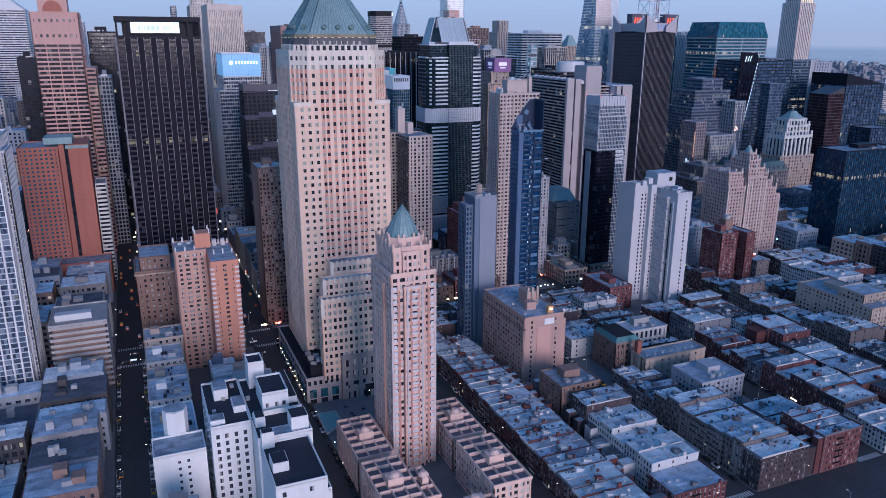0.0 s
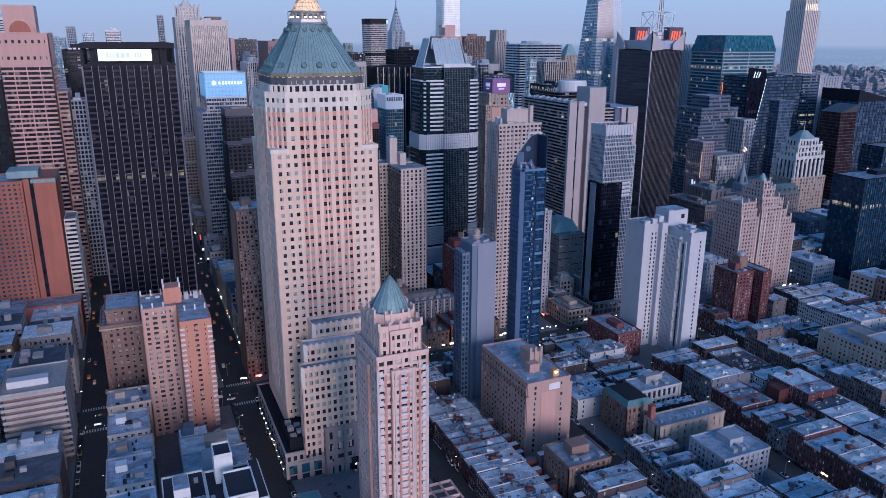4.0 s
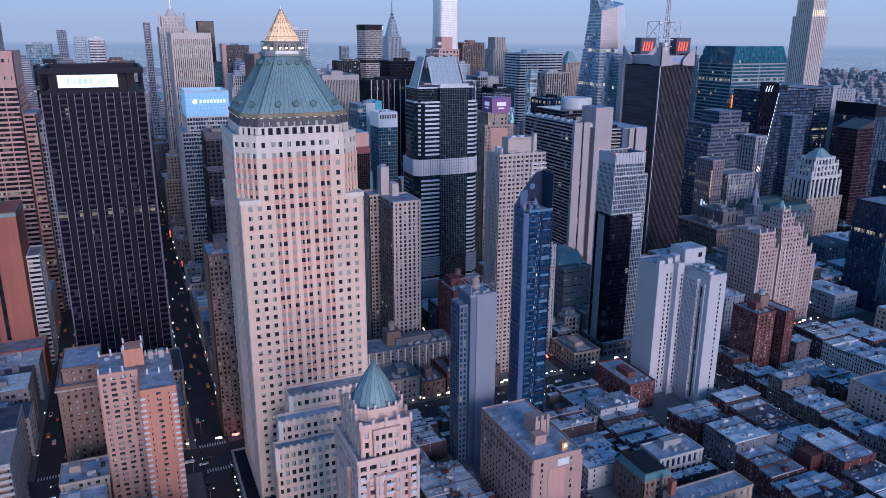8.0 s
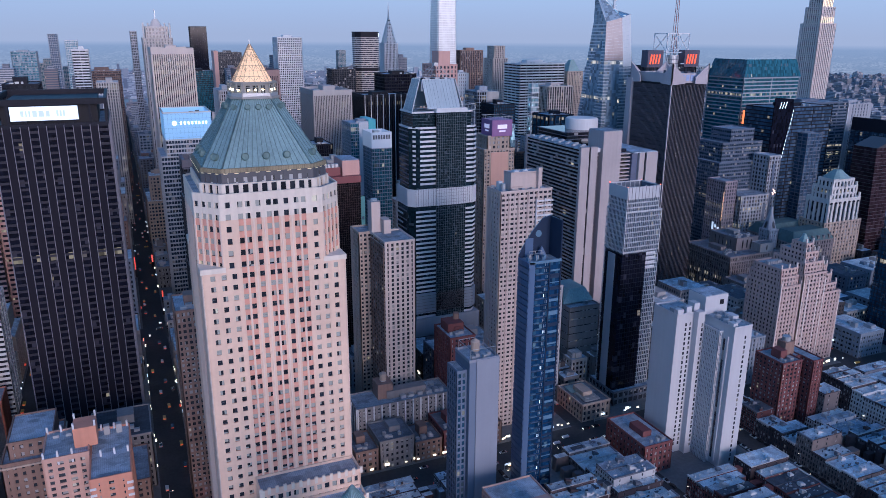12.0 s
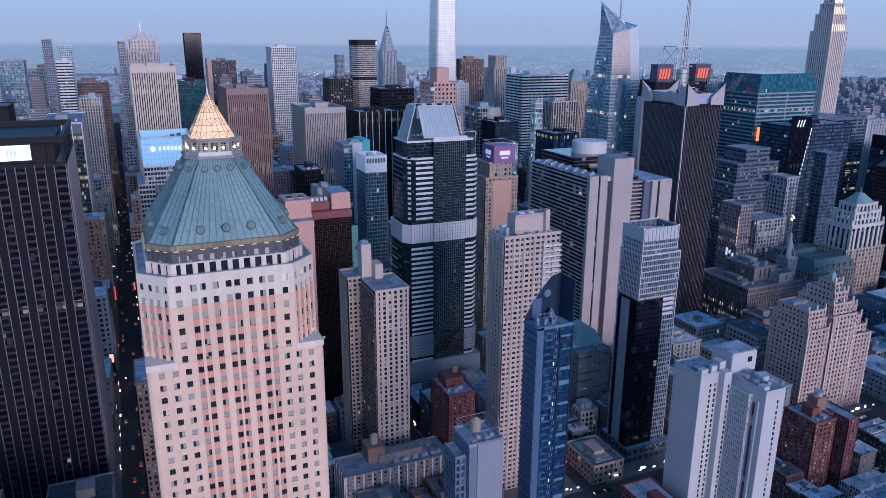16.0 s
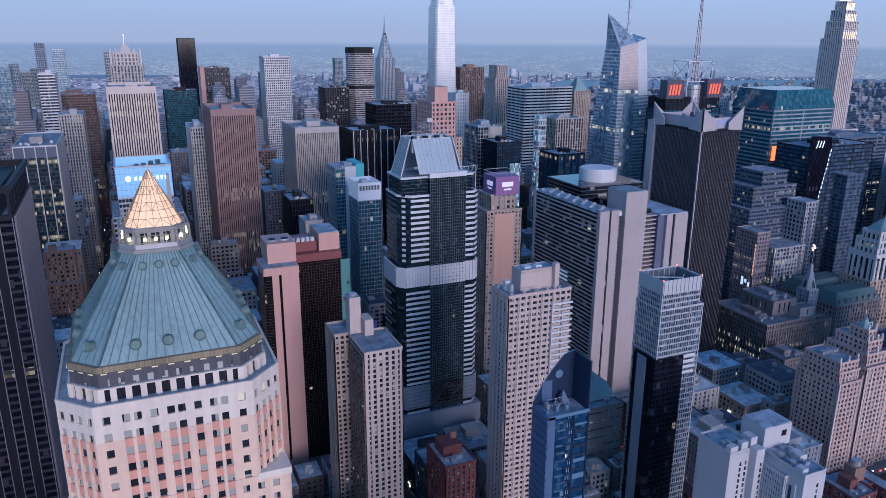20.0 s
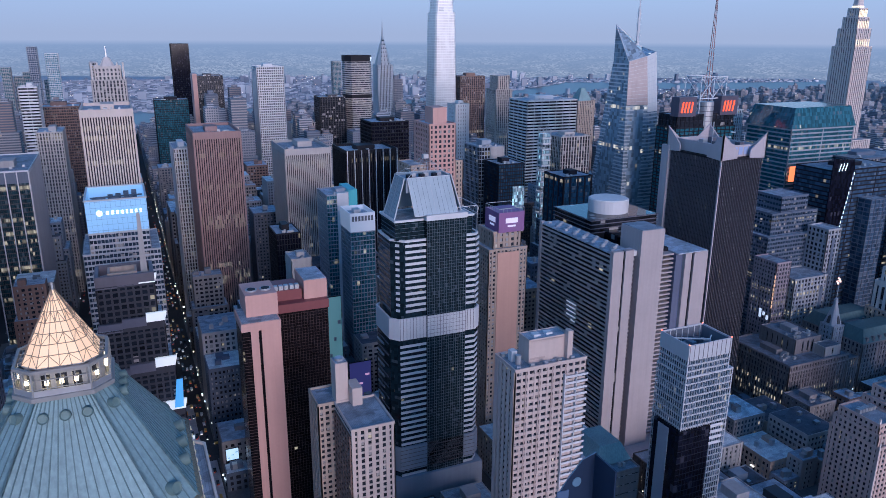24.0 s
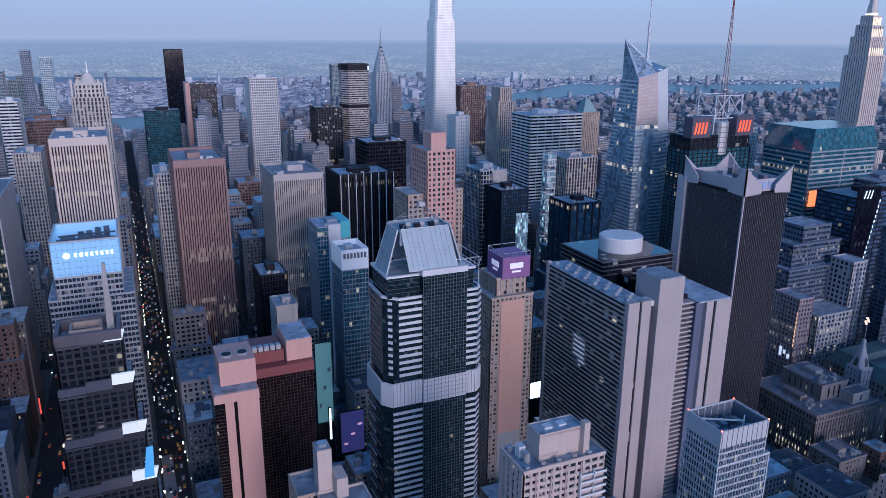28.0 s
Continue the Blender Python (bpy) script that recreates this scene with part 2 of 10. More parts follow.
def prism(name, outline, z0, z1, mat, top=None):
    """A prism over an outline of (x, y); top: another outline for its upper end."""
    n = len(outline)
    top = top or outline
    v = [(x, y, z0) for x, y in outline] + [(x, y, z1) for x, y in top]
    f = [(i, (i + 1) % n, n + (i + 1) % n, n + i) for i in range(n)] + [tuple(range(n, 2 * n)), tuple(reversed(range(n)))]
    return mesh_of(name, v, f, mat)


def thing(name, label, category, x, y, z=0.0, group="", kind=""):
    root = new(name)
    root.empty_display_size = 1
    root.location = (x, y, z)
    return tagged(root, label, category, group, kind)


rng = random.Random(7)


def tier(root, x0, x1, y0, y1, z0, z1, wall, glass, bay=3.0, floor=3.8, pier=0.4, span=0.4, depth=0.35, sides="wns", cap=1.2, base=0.0, proud=0.12, joined=False, roof=None):
    """One storeyed box of a building: a glazed core, a pier at each bay, a spandrel round each floor, a roof and a parapet. Places are in the root's own frame."""
    w, d = x1 - x0, y1 - y0
    roof = roof or ROOF
    block("glazing", root, glass, x0 + depth, x1 - depth, y0 + depth, y1 - depth, z0, z1 - 0.3)
    nx, ny = max(1, round(w / bay)), max(1, round(d / bay))
    nf = max(1, round((z1 - z0 - base) / floor))
    fh = (z1 - z0 - base) / nf
    lst = []
    if pier > 0:
        for i in range(nx + 1):
            pw = bay * pier
            cx = min(max(x0 + w * i / nx - pw / 2, x0 - proud), x1 - pw + proud)
            if "w" in sides:
                lst.append(("x", cx, y0 - proud, pw))
            if "e" in sides:
                lst.append(("x", cx, y1 - depth, pw))
        for i in range(ny + 1):
            pw = bay * pier
            cy = min(max(y0 + d * i / ny - pw / 2, y0 - proud), y1 - pw + proud)
            if "n" in sides:
                lst.append(("y", x0 - proud, cy, pw))
            if "s" in sides:
                lst.append(("y", x1 - depth, cy, pw))
    hh = z1 - z0
    if joined:
        v, f = [], []
        for k, px, py, pw in lst:
            if k == "x":
                quad_box(v, f, px, px + pw, py, py + depth + proud, z0, z1)
            else:
                quad_box(v, f, px, px + depth + proud, py, py + pw, z0, z1)
        t = depth
        for i in range(nf + 1 if span > 0 else 0):
            za = z0 + base + i * fh - (0 if i == 0 else fh * span * 0.5)
            zb = min(z1, z0 + base + i * fh + fh * span * 0.5)
            for bx in ((x0, x1, y0, y0 + t), (x0, x1, y1 - t, y1), (x0, x0 + t, y0 + t, y1 - t), (x1 - t, x1, y0 + t, y1 - t)):
                quad_box(v, f, *bx, za, zb, bottom=True)
        if v:
            tagged(put("facade", mesh_of("facade", v, f, wall), root), kind="stuff")
    else:
        mx = my = None
        for k, px, py, pw in lst:
            if k == "x":
                mx = mx or boxes("pier", [(0, pw, 0, depth + proud, 0, hh)], wall)
                put("pier", mx, root, (px, py, z0))
            else:
                my = my or boxes("pier", [(0, depth + proud, 0, pw, 0, hh)], wall)
                put("pier", my, root, (px, py, z0))
        if span > 0:
            ring_stack("spandrel", w, d, depth, fh * span, wall, root, x0, y0, [z0 + base + i * fh + fh * (1 - span) for i in range(nf)])
    if cap:
        put("parapet", ring_mesh("parapet", w, d, 0.45, cap, wall, 0.15), root, (x0, y0, z1 - 0.3))
    block("roof", root, roof, x0 + 0.4, x1 - 0.4, y0 + 0.4, y1 - 0.4, z1 - 0.6, z1 + 0.05)


def roof_gear(root, x0, x1, y0, y1, z, n=4, wall=None, seed=0):
    """Bulkhead, ducts and cooling units on a roof."""
    r = random.Random(seed)
    w, d = x1 - x0, y1 - y0
    bw, bd, bh = w * r.uniform(0.3, 0.45), d * r.uniform(0.3, 0.45), r.uniform(3.5, 6)
    bx, by = x0 + (w - bw) * r.uniform(0.35, 0.65), y0 + (d - bd) * r.uniform(0.4, 0.7)
    block("bulkhead", root, wall or CONCRETE, bx, bx + bw, by, by + bd, z, z + bh)
    for i in range(n):
        s = r.uniform(1.5, 3.2)
        px, py = r.uniform(x0 + 1, x1 - s - 1), r.uniform(y0 + 1, max(y0 + 1.1, by - s - 0.5))
        block("cooling_unit", root, METAL, px, px + s, py, py + s * r.uniform(0.7, 1.3), z, z + r.uniform(1.2, 2.4))


def tower(name, label, x0, x1, y0, y1, h, wall, glass, gear=4, seed=1, category="building", group="", **kw):
    root = thing(name, label, category, x0, y0, 0.0, group)
    tier(root, 0, x1 - x0, 0, y1 - y0, 0, h, wall, glass, **kw)
    if gear:
        roof_gear(root, 1, x1 - x0 - 1, 1, y1 - y0 - 1, h, gear, wall, seed)
    return root


ROOF = roof_mat("tar_and_gravel_roof", (0.40, 0.45, 0.52), 0.5, 0.25)
CONCRETE = wall_mat("concrete", (0.42, 0.40, 0.39), 0.85, 0.25)
METAL = wall_mat("galvanised_metal", (0.5, 0.51, 0.53), 0.45, 0.2, metal=0.6)
ASPHALT = wall_mat("asphalt", (0.062, 0.062, 0.066), 0.85, 0.35, grain=0.8)
PAVING = wall_mat("paving", (0.19, 0.19, 0.195), 0.85, 0.3)
STONE = wall_mat("pale_stone", (0.62, 0.57, 0.54), 0.75, 0.15)
BROWN = wall_mat("brown_brick", (0.26, 0.17, 0.14), 0.85, 0.25, vary=0.15)
REDBRICK = wall_mat("red_brick", (0.30, 0.11, 0.085), 0.85, 0.25, vary=0.2)
BLACKMETAL = wall_mat("black_anodised_metal", (0.022, 0.022, 0.028), 0.5, 0.2, spec=0.12)
WHITE = wall_mat("white_paint", (0.78, 0.77, 0.76), 0.7, 0.12)
BUFF = wall_mat("buff_brick", (0.45, 0.36, 0.30), 0.85, 0.2, vary=0.12)
GREY = wall_mat("grey_limestone", (0.42, 0.41, 0.41), 0.8, 0.2, vary=0.15)
BEIGEPIER = wall_mat("beige_limestone", (0.55, 0.47, 0.42), 0.8, 0.15)
SALMON = wall_mat("salmon_granite", (0.60, 0.36, 0.31), 0.6, 0.1)
BLUEPANEL = wall_mat("blue_grey_panel", (0.30, 0.34, 0.40), 0.5, 0.12)
REDPANEL = wall_mat("red_brick_panel", (0.43, 0.16, 0.115), 0.8, 0.2)
COPPER = wall_mat("green_copper", (0.27, 0.39, 0.40), 0.55, 0.35, metal=0.1, grain=1.2, streak=1.2)
SEAM = wall_mat("dark_copper_seam", (0.15, 0.23, 0.24), 0.6, 0.3)

G_DARK = glass_mat("dark_glass", (0.02, 0.023, 0.032), 3.0, 3.8, 0.006, 0.06, floors_lit=0.01)
G_HOME = glass_mat("apartment_glass", (0.03, 0.034, 0.045), 1.6, 3.2, 0.012, 0.36, (0.36, 0.36, 0.37), floors_lit=0)
G_BLUE = glass_mat("blue_glass", (0.02, 0.06, 0.11), 2.0, 3.5, 0.004, 0.05, (0.10, 0.14, 0.17), floors_lit=0.006, power=0.25)
G_TEAL = glass_mat("teal_glass", (0.03, 0.11, 0.15), 2.0, 3.8, 0.01, 0.05, (0.10, 0.14, 0.17), floors_lit=0.02)
G_STEEL = glass_mat("steel_blue_glass", (0.05, 0.085, 0.14), 3.0, 4.0, 0.006, 0.12, (0.12, 0.16, 0.22), floors_lit=0.01, power=0.3)
G_BROWN = glass_mat("brown_glass", (0.035, 0.02, 0.025), 3.0, 4.0, 0.002, 0.1, (0.06, 0.04, 0.05), floors_lit=0, spec=0.3)
G_CYAN = glass_mat("cyan_glass", (0.10, 0.22, 0.28), 3.0, 5.0, 0.01, 0.2, (0.3, 0.4, 0.44), floors_lit=0.02, power=0.3)
G_OFFICE = glass_mat("office_glass", (0.04, 0.045, 0.06), 1.6, 3.8, 0.015, 0.12, floors_lit=0.06, power=0.26)

def inset(outline, d):
    """A convex outline, counter-clockwise, moved inwards by d."""
    n, out = len(outline), []
    lines = []
    for i in range(n):
        (ax, ay), (bx, by) = outline[i], outline[(i + 1) % n]
        s = math.hypot(bx - ax, by - ay)
        nx, ny = -(by - ay) / s, (bx - ax) / s
        lines.append((ax + nx * d, ay + ny * d, (bx - ax) / s, (by - ay) / s))
    for i in range(n):
        x1, y1, u1, v1 = lines[i - 1]
        x2, y2, u2, v2 = lines[i]
        k = u1 * v2 - v1 * u2
        t = ((x2 - x1) * v2 - (y2 - y1) * u2) / k
        out.append((x1 + u1 * t, y1 + v1 * t))
    return out


def ring_prism(name, outline, t, h, mat):
    inner, n = inset(outline, t), len(outline)
    v = [(x, y, 0) for x, y in outline] + [(x, y, 0) for x, y in inner] + [(x, y, h) for x, y in outline] + [(x, y, h) for x, y in inner]
    f = []
    for i in range(n):
        j = (i + 1) % n
        f += [(i, j, 2 * n + j, 2 * n + i), (n + j, n + i, 3 * n + i, 3 * n + j), (2 * n + i, 2 * n + j, 3 * n + j, 3 * n + i), (j, i, n + i, n + j)]
    return mesh_of(name, v, f, mat)


def poly_tier(root, outline, z0, z1, wall, glass, bay=3.0, floor=3.8, pier=0.4, span=0.4, depth=0.4, cap=1.2, proud=0.12, edges=None, roof=None, span_mat=None, pier_mat=None):
    """A storeyed tier over a convex outline (counter-clockwise): core, piers along the edges given, a spandrel ring at each floor."""
    put("glazing", prism("glazing", inset(outline, depth), z0, z1 - 0.3, glass), root)
    n = len(outline)
    nf = max(1, round((z1 - z0) / floor))
    fh = (z1 - z0) / nf
    if span > 0:
        mr = ring_prism("spandrel", outline, depth + 0.1, fh * span, span_mat or wall)
        for i in range(nf):
            put("spandrel", mr, root, (0, 0, z0 + (i + 1) * fh - fh * span * (0.5 if i < nf - 1 else 1)))
    for i in range(n):
        if edges is not None and i not in edges:
            continue
        (ax, ay), (bx, by) = outline[i], outline[(i + 1) % n]
        s = math.hypot(bx - ax, by - ay)
        k = max(1, round(s / bay))
        pw = s / k * pier
        me = boxes("pier", [(-pw / 2, pw / 2, -proud, depth, 0, z1 - z0)], pier_mat or wall)
        for q in range(k + 1):
            t = min(max(q / k, pw / 2 / s), 1 - pw / 2 / s)
            p = put("pier", me, root, (ax + (bx - ax) * t, ay + (by - ay) * t, z0))
            p.rotation_euler = (0, 0, math.atan2(by - ay, bx - ax))
    if cap:
        put("parapet", ring_prism("parapet", inset(outline, -0.15), 0.6, cap, wall), root, (0, 0, z1 - 0.3))
    put("roof", prism("roof", inset(outline, 0.5), z1 - 0.6, z1 + 0.05, roof or ROOF), root)


def rect(x0, x1, y0, y1):
    return [(x0, y0), (x1, y0), (x1, y1), (x0, y1)]


def octagon(cx, cy, hw, cut):
    return [(cx - hw + cut, cy - hw), (cx + hw - cut, cy - hw), (cx + hw, cy - hw + cut), (cx + hw, cy + hw - cut),
            (cx + hw - cut, cy + hw), (cx - hw + cut, cy + hw), (cx - hw, cy + hw - cut), (cx - hw, cy - hw + cut)]


def bar(p, q, w, name, mat, parent, sides=4):
    """A straight member from p to q."""
    p, q = Vector(p), Vector(q)
    d = q - p
    m = d.to_track_quat("Z", "Y").to_matrix().to_4x4()
    o = [(w * math.cos(2 * math.pi * (i + 0.5) / sides), w * math.sin(2 * math.pi * (i + 0.5) / sides)) for i in range(sides)]
    ob = put(name, prism(name, o, 0, d.length, mat), parent)
    ob.matrix_local = Matrix.Translation(p) @ m
    return ob


def circle(cx, cy, r, n=16):
    return [(cx + r * math.cos(2 * math.pi * i / n), cy + r * math.sin(2 * math.pi * i / n)) for i in range(n)]


TAKEN = []          # plan rectangles of the placed buildings


def take(x0, x1, y0, y1, m=2.0):
    TAKEN.append((x0 - m, x1 + m, y0 - m, y1 + m))


# ---- ground, streets, water ----
STREETS = [-9 + 83 * i for i in range(-9, 20)]           # crosstown streets, along y
AVENUES = [-445, -165, 112, 395, 680, 990, 1135, 1275, 1415, 1600, 1800, 2020, 2240]
# base colour lightened and blued in place of distance haze
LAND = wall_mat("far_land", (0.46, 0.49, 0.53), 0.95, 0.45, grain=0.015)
tagged(new("ground", boxes("ground", [(-6000, 9000, -2500, 9000, -2.0, 0.0)], ASPHALT)), "dark asphalt city ground reaching to the horizon", "ground", kind="structure")
tagged(new("far_land", boxes("far_land", [(-6000, 9000, 2260, 9000, 0.004, 0.015)], LAND)), "built-up land stretching to the horizon, paled as if by haze", "land", kind="structure")
WATER, _n, _l, _b = material("river_water")
_b.inputs["Base Color"].default_value, _b.inputs["Roughness"].default_value = (0.05, 0.07, 0.09, 1), 0.3
_k = _n.new("ShaderNodeBump")
_k.inputs["Strength"].default_value, _k.inputs["Distance"].default_value = 0.3, 1.0
_l.new(noise_node(_n, _l, None, 40, 4), _k.inputs["Height"])
_l.new(_k.outputs[0], _b.inputs["Normal"])
RIVER = [(-2500, 2380), (200, 2500), (900, 2620), (1800, 2930), (2500, 3280), (3300, 2960), (4400, 2700), (4400, 3420), (3400, 3620), (2650, 3930), (1900, 3330), (900, 2960), (200, 2880), (-2500, 2800)]
tagged(new("water", prism("water", RIVER, 0.02, 0.6, WATER)), "wide grey-blue river between the city's shores", "water", kind="structure")


def in_river(x, y):
    hit, n = False, len(RIVER)
    for i in range(n):
        (ax, ay), (bx, by) = RIVER[i], RIVER[i - 1]
        if (ay > y) != (by > y) and x < (bx - ax) * (y - ay) / (by - ay) + ax:
            hit = not hit
    return hit


slabs = [(a + 9, b - 9, c + 13, d - 13, 0.02, 0.17) for a, b in zip(STREETS, STREETS[1:]) for c, d in zip(AVENUES, AVENUES[1:])]
tagged(new("pavement", boxes("pavement", slabs, PAVING)), "grey concrete pavement of the city blocks", "pavement", kind="structure")
PAINT = wall_mat("road_paint", (0.7, 0.7, 0.68), 0.7, 0.2)
for ax, ay in ((-92, 112), (-9, 112), (74, 112), (157, -165), (240, -165)):
    cw = thing("crosswalk", "white painted crosswalk bars on the asphalt", "road marking", ax, ay, 0.0, "crosswalks")
    for yy in (-15, 12):
        for i in range(11):
            block("stripe", cw, PAINT, -7.6 + i * 1.4, -6.9 + i * 1.4, yy, yy + 3.2, 0.004, 0.012)

# ---- window glass of the towers ----
G_BLACK = glass_mat("black_tower_glass", (0.007, 0.008, 0.016), 2.3, 3.9, 0.002, 0.05, (0.05, 0.05, 0.07), floors_lit=0.006, power=0.14, rough=0.12, spec=0.2)
G_WWP = glass_mat("crown_tower_glass", (0.022, 0.027, 0.038), 1.47, 4.09, 0.010, 0.46, (0.40, 0.41, 0.38), floors_lit=0.0)
G_STRIPE = glass_mat("striped_tower_glass", (0.04, 0.036, 0.045), 1.9, 3.9, 0.012, 0.03, (0.1, 0.09, 0.09), floors_lit=0.26, power=0.16)
G_GRID = glass_mat("grid_glass", (0.03, 0.05, 0.08), 2.6, 3.6, 0.02, 0.12)
G_CURTAIN = glass_mat("curtain_wall_glass", (0.012, 0.024, 0.032), 1.5, 1.9, 0.002, 0.05, (0.07, 0.09, 0.11), rough=0.06, floors_lit=0.0, spec=0.35)
G_CRYSTAL = glass_mat("crystal_glass", (0.25, 0.32, 0.39), 3.0, 4.1, 0.012, 0.0, (0.12, 0.16, 0.2), rough=0.1, floors_lit=0.05, power=0.4)
G_PALE = wall_mat("pale_glass", (0.40, 0.48, 0.54), 0.16, 0.12, grain=0.2)
# rose and near-white base colours imitate the dusk reflection on two facets
G_ROSE = wall_mat("afterglow_rose_glass", (0.72, 0.60, 0.57), 0.25, 0.2, grain=0.2, metal=0.4)
G_BRIGHT = wall_mat("reflection_pale_glass", (0.86, 0.86, 0.86), 0.3, 0.1, grain=0.2, metal=0.3)
FIN = wall_mat("grey_steel_fin", (0.15, 0.14, 0.165), 0.5, 0.1, spec=0.2)
SPANDREL = wall_mat("dark_spandrel", (0.019, 0.02, 0.03), 0.5, 0.2, spec=0.12)
WHITEPANEL = wall_mat("white_panel", (0.66, 0.66, 0.68), 0.5, 0.08)
PANELB = wall_mat("pale_blue_spandrel", (0.34, 0.37, 0.42), 0.4, 0.1)
SIGNWHITE = glow_mat("lit_white_sign", (0.82, 0.86, 0.92), 0.42)
LAMP = glow_mat("warm_lamp", (1.0, 0.72, 0.40), 5.0)
COOLLAMP = glow_mat("cool_lamp", (0.85, 0.92, 1.0), 1.1)
REDLAMP = glow_mat("red_lamp", (1.0, 0.12, 0.06), 4.0)
BLUESCREEN = glow_mat("blue_screen", (0.12, 0.40, 0.78), 0.32)
GOLD, _n, _l, _b = material("gilded_glass")
_b.inputs["Roughness"].default_value = 0.35
_w = _n.new("ShaderNodeTexNoise")
_w.inputs["Scale"].default_value = 0.5
_l.new(mix_node(_n, _l, _w.outputs[0], (0.60, 0.36, 0.20), (0.82, 0.58, 0.38)), _b.inputs["Base Color"])
_b.inputs["Emission Color"].default_value, _b.inputs["Emission Strength"].default_value = (1.0, 0.62, 0.36, 1), 0.4


# ---- the copper-crowned tower ----
def shaft_tier(root, outline, z0, z1, wall, rose, rib, cols, floor, rosy, cap):
    """A tier whose window columns stand at given places along each side: piers between them, rose spandrels in the middle bays, wall-coloured ones outside, thin ribs."""
    put("glazing", prism("glazing", inset(outline, 0.45), z0, z1 - 0.3, G_WWP), root)
    nf = round((z1 - z0) / floor)
    fh = (z1 - z0) / nf
    ring = ring_prism("spandrel", outline, 0.5, fh * 0.52, rose)
    for i in range(nf):
        put("spandrel", ring, root, (0, 0, z0 + (i + 0.48) * fh))
    n = len(outline)
    for e in range(n):
        (ax, ay), (bx, by) = outline[e], outline[(e + 1) % n]
        s, turn = math.hypot(bx - ax, by - ay), math.atan2(by - ay, bx - ax)
        mid = ((ax + bx) / 2, (ay + by) / 2, z0)
        cs = sorted(cols.get(e, []))
        ends = [-s / 2] + [c + d for c in cs for d in (-0.86, 0.86)] + [s / 2]
        for p, q in zip(ends[::2], ends[1::2]):
            ob = put("pier", boxes("pier", [(p, q, -0.1, 0.45, 0, z1 - z0)], wall), root, mid)
            ob.rotation_euler = (0, 0, turn)
            if q - p < 3.4 and abs(p + q) < 2 * rosy:
                ob = put("rib", boxes("rib", [((p + q) / 2 - 0.24, (p + q) / 2 + 0.24, -0.34, -0.1, 0, z1 - z0)], rib), root, mid)
                ob.rotation_euler = (0, 0, turn)
        for c in cs:
            if abs(c) > rosy:
                v, f = [], []
                for i in range(nf):
                    z = (i + 0.48) * fh
                    quad_box(v, f, c - 0.86, c + 0.86, -0.05, 0.1, z, z + fh * 0.52, True)
                ob = tagged(put("wall_panel", mesh_of("wall_panel", v, f, wall), root, mid), kind="stuff")
                ob.rotation_euler = (0, 0, turn)
    if cap:
        put("parapet", ring_prism("parapet", inset(outline, -0.15), 0.6, cap, rib), root, (0, 0, z1 - 0.3))
    put("roof", prism("roof", inset(outline, 0.5), z1 - 0.6, z1 + 0.05, ROOF), root)



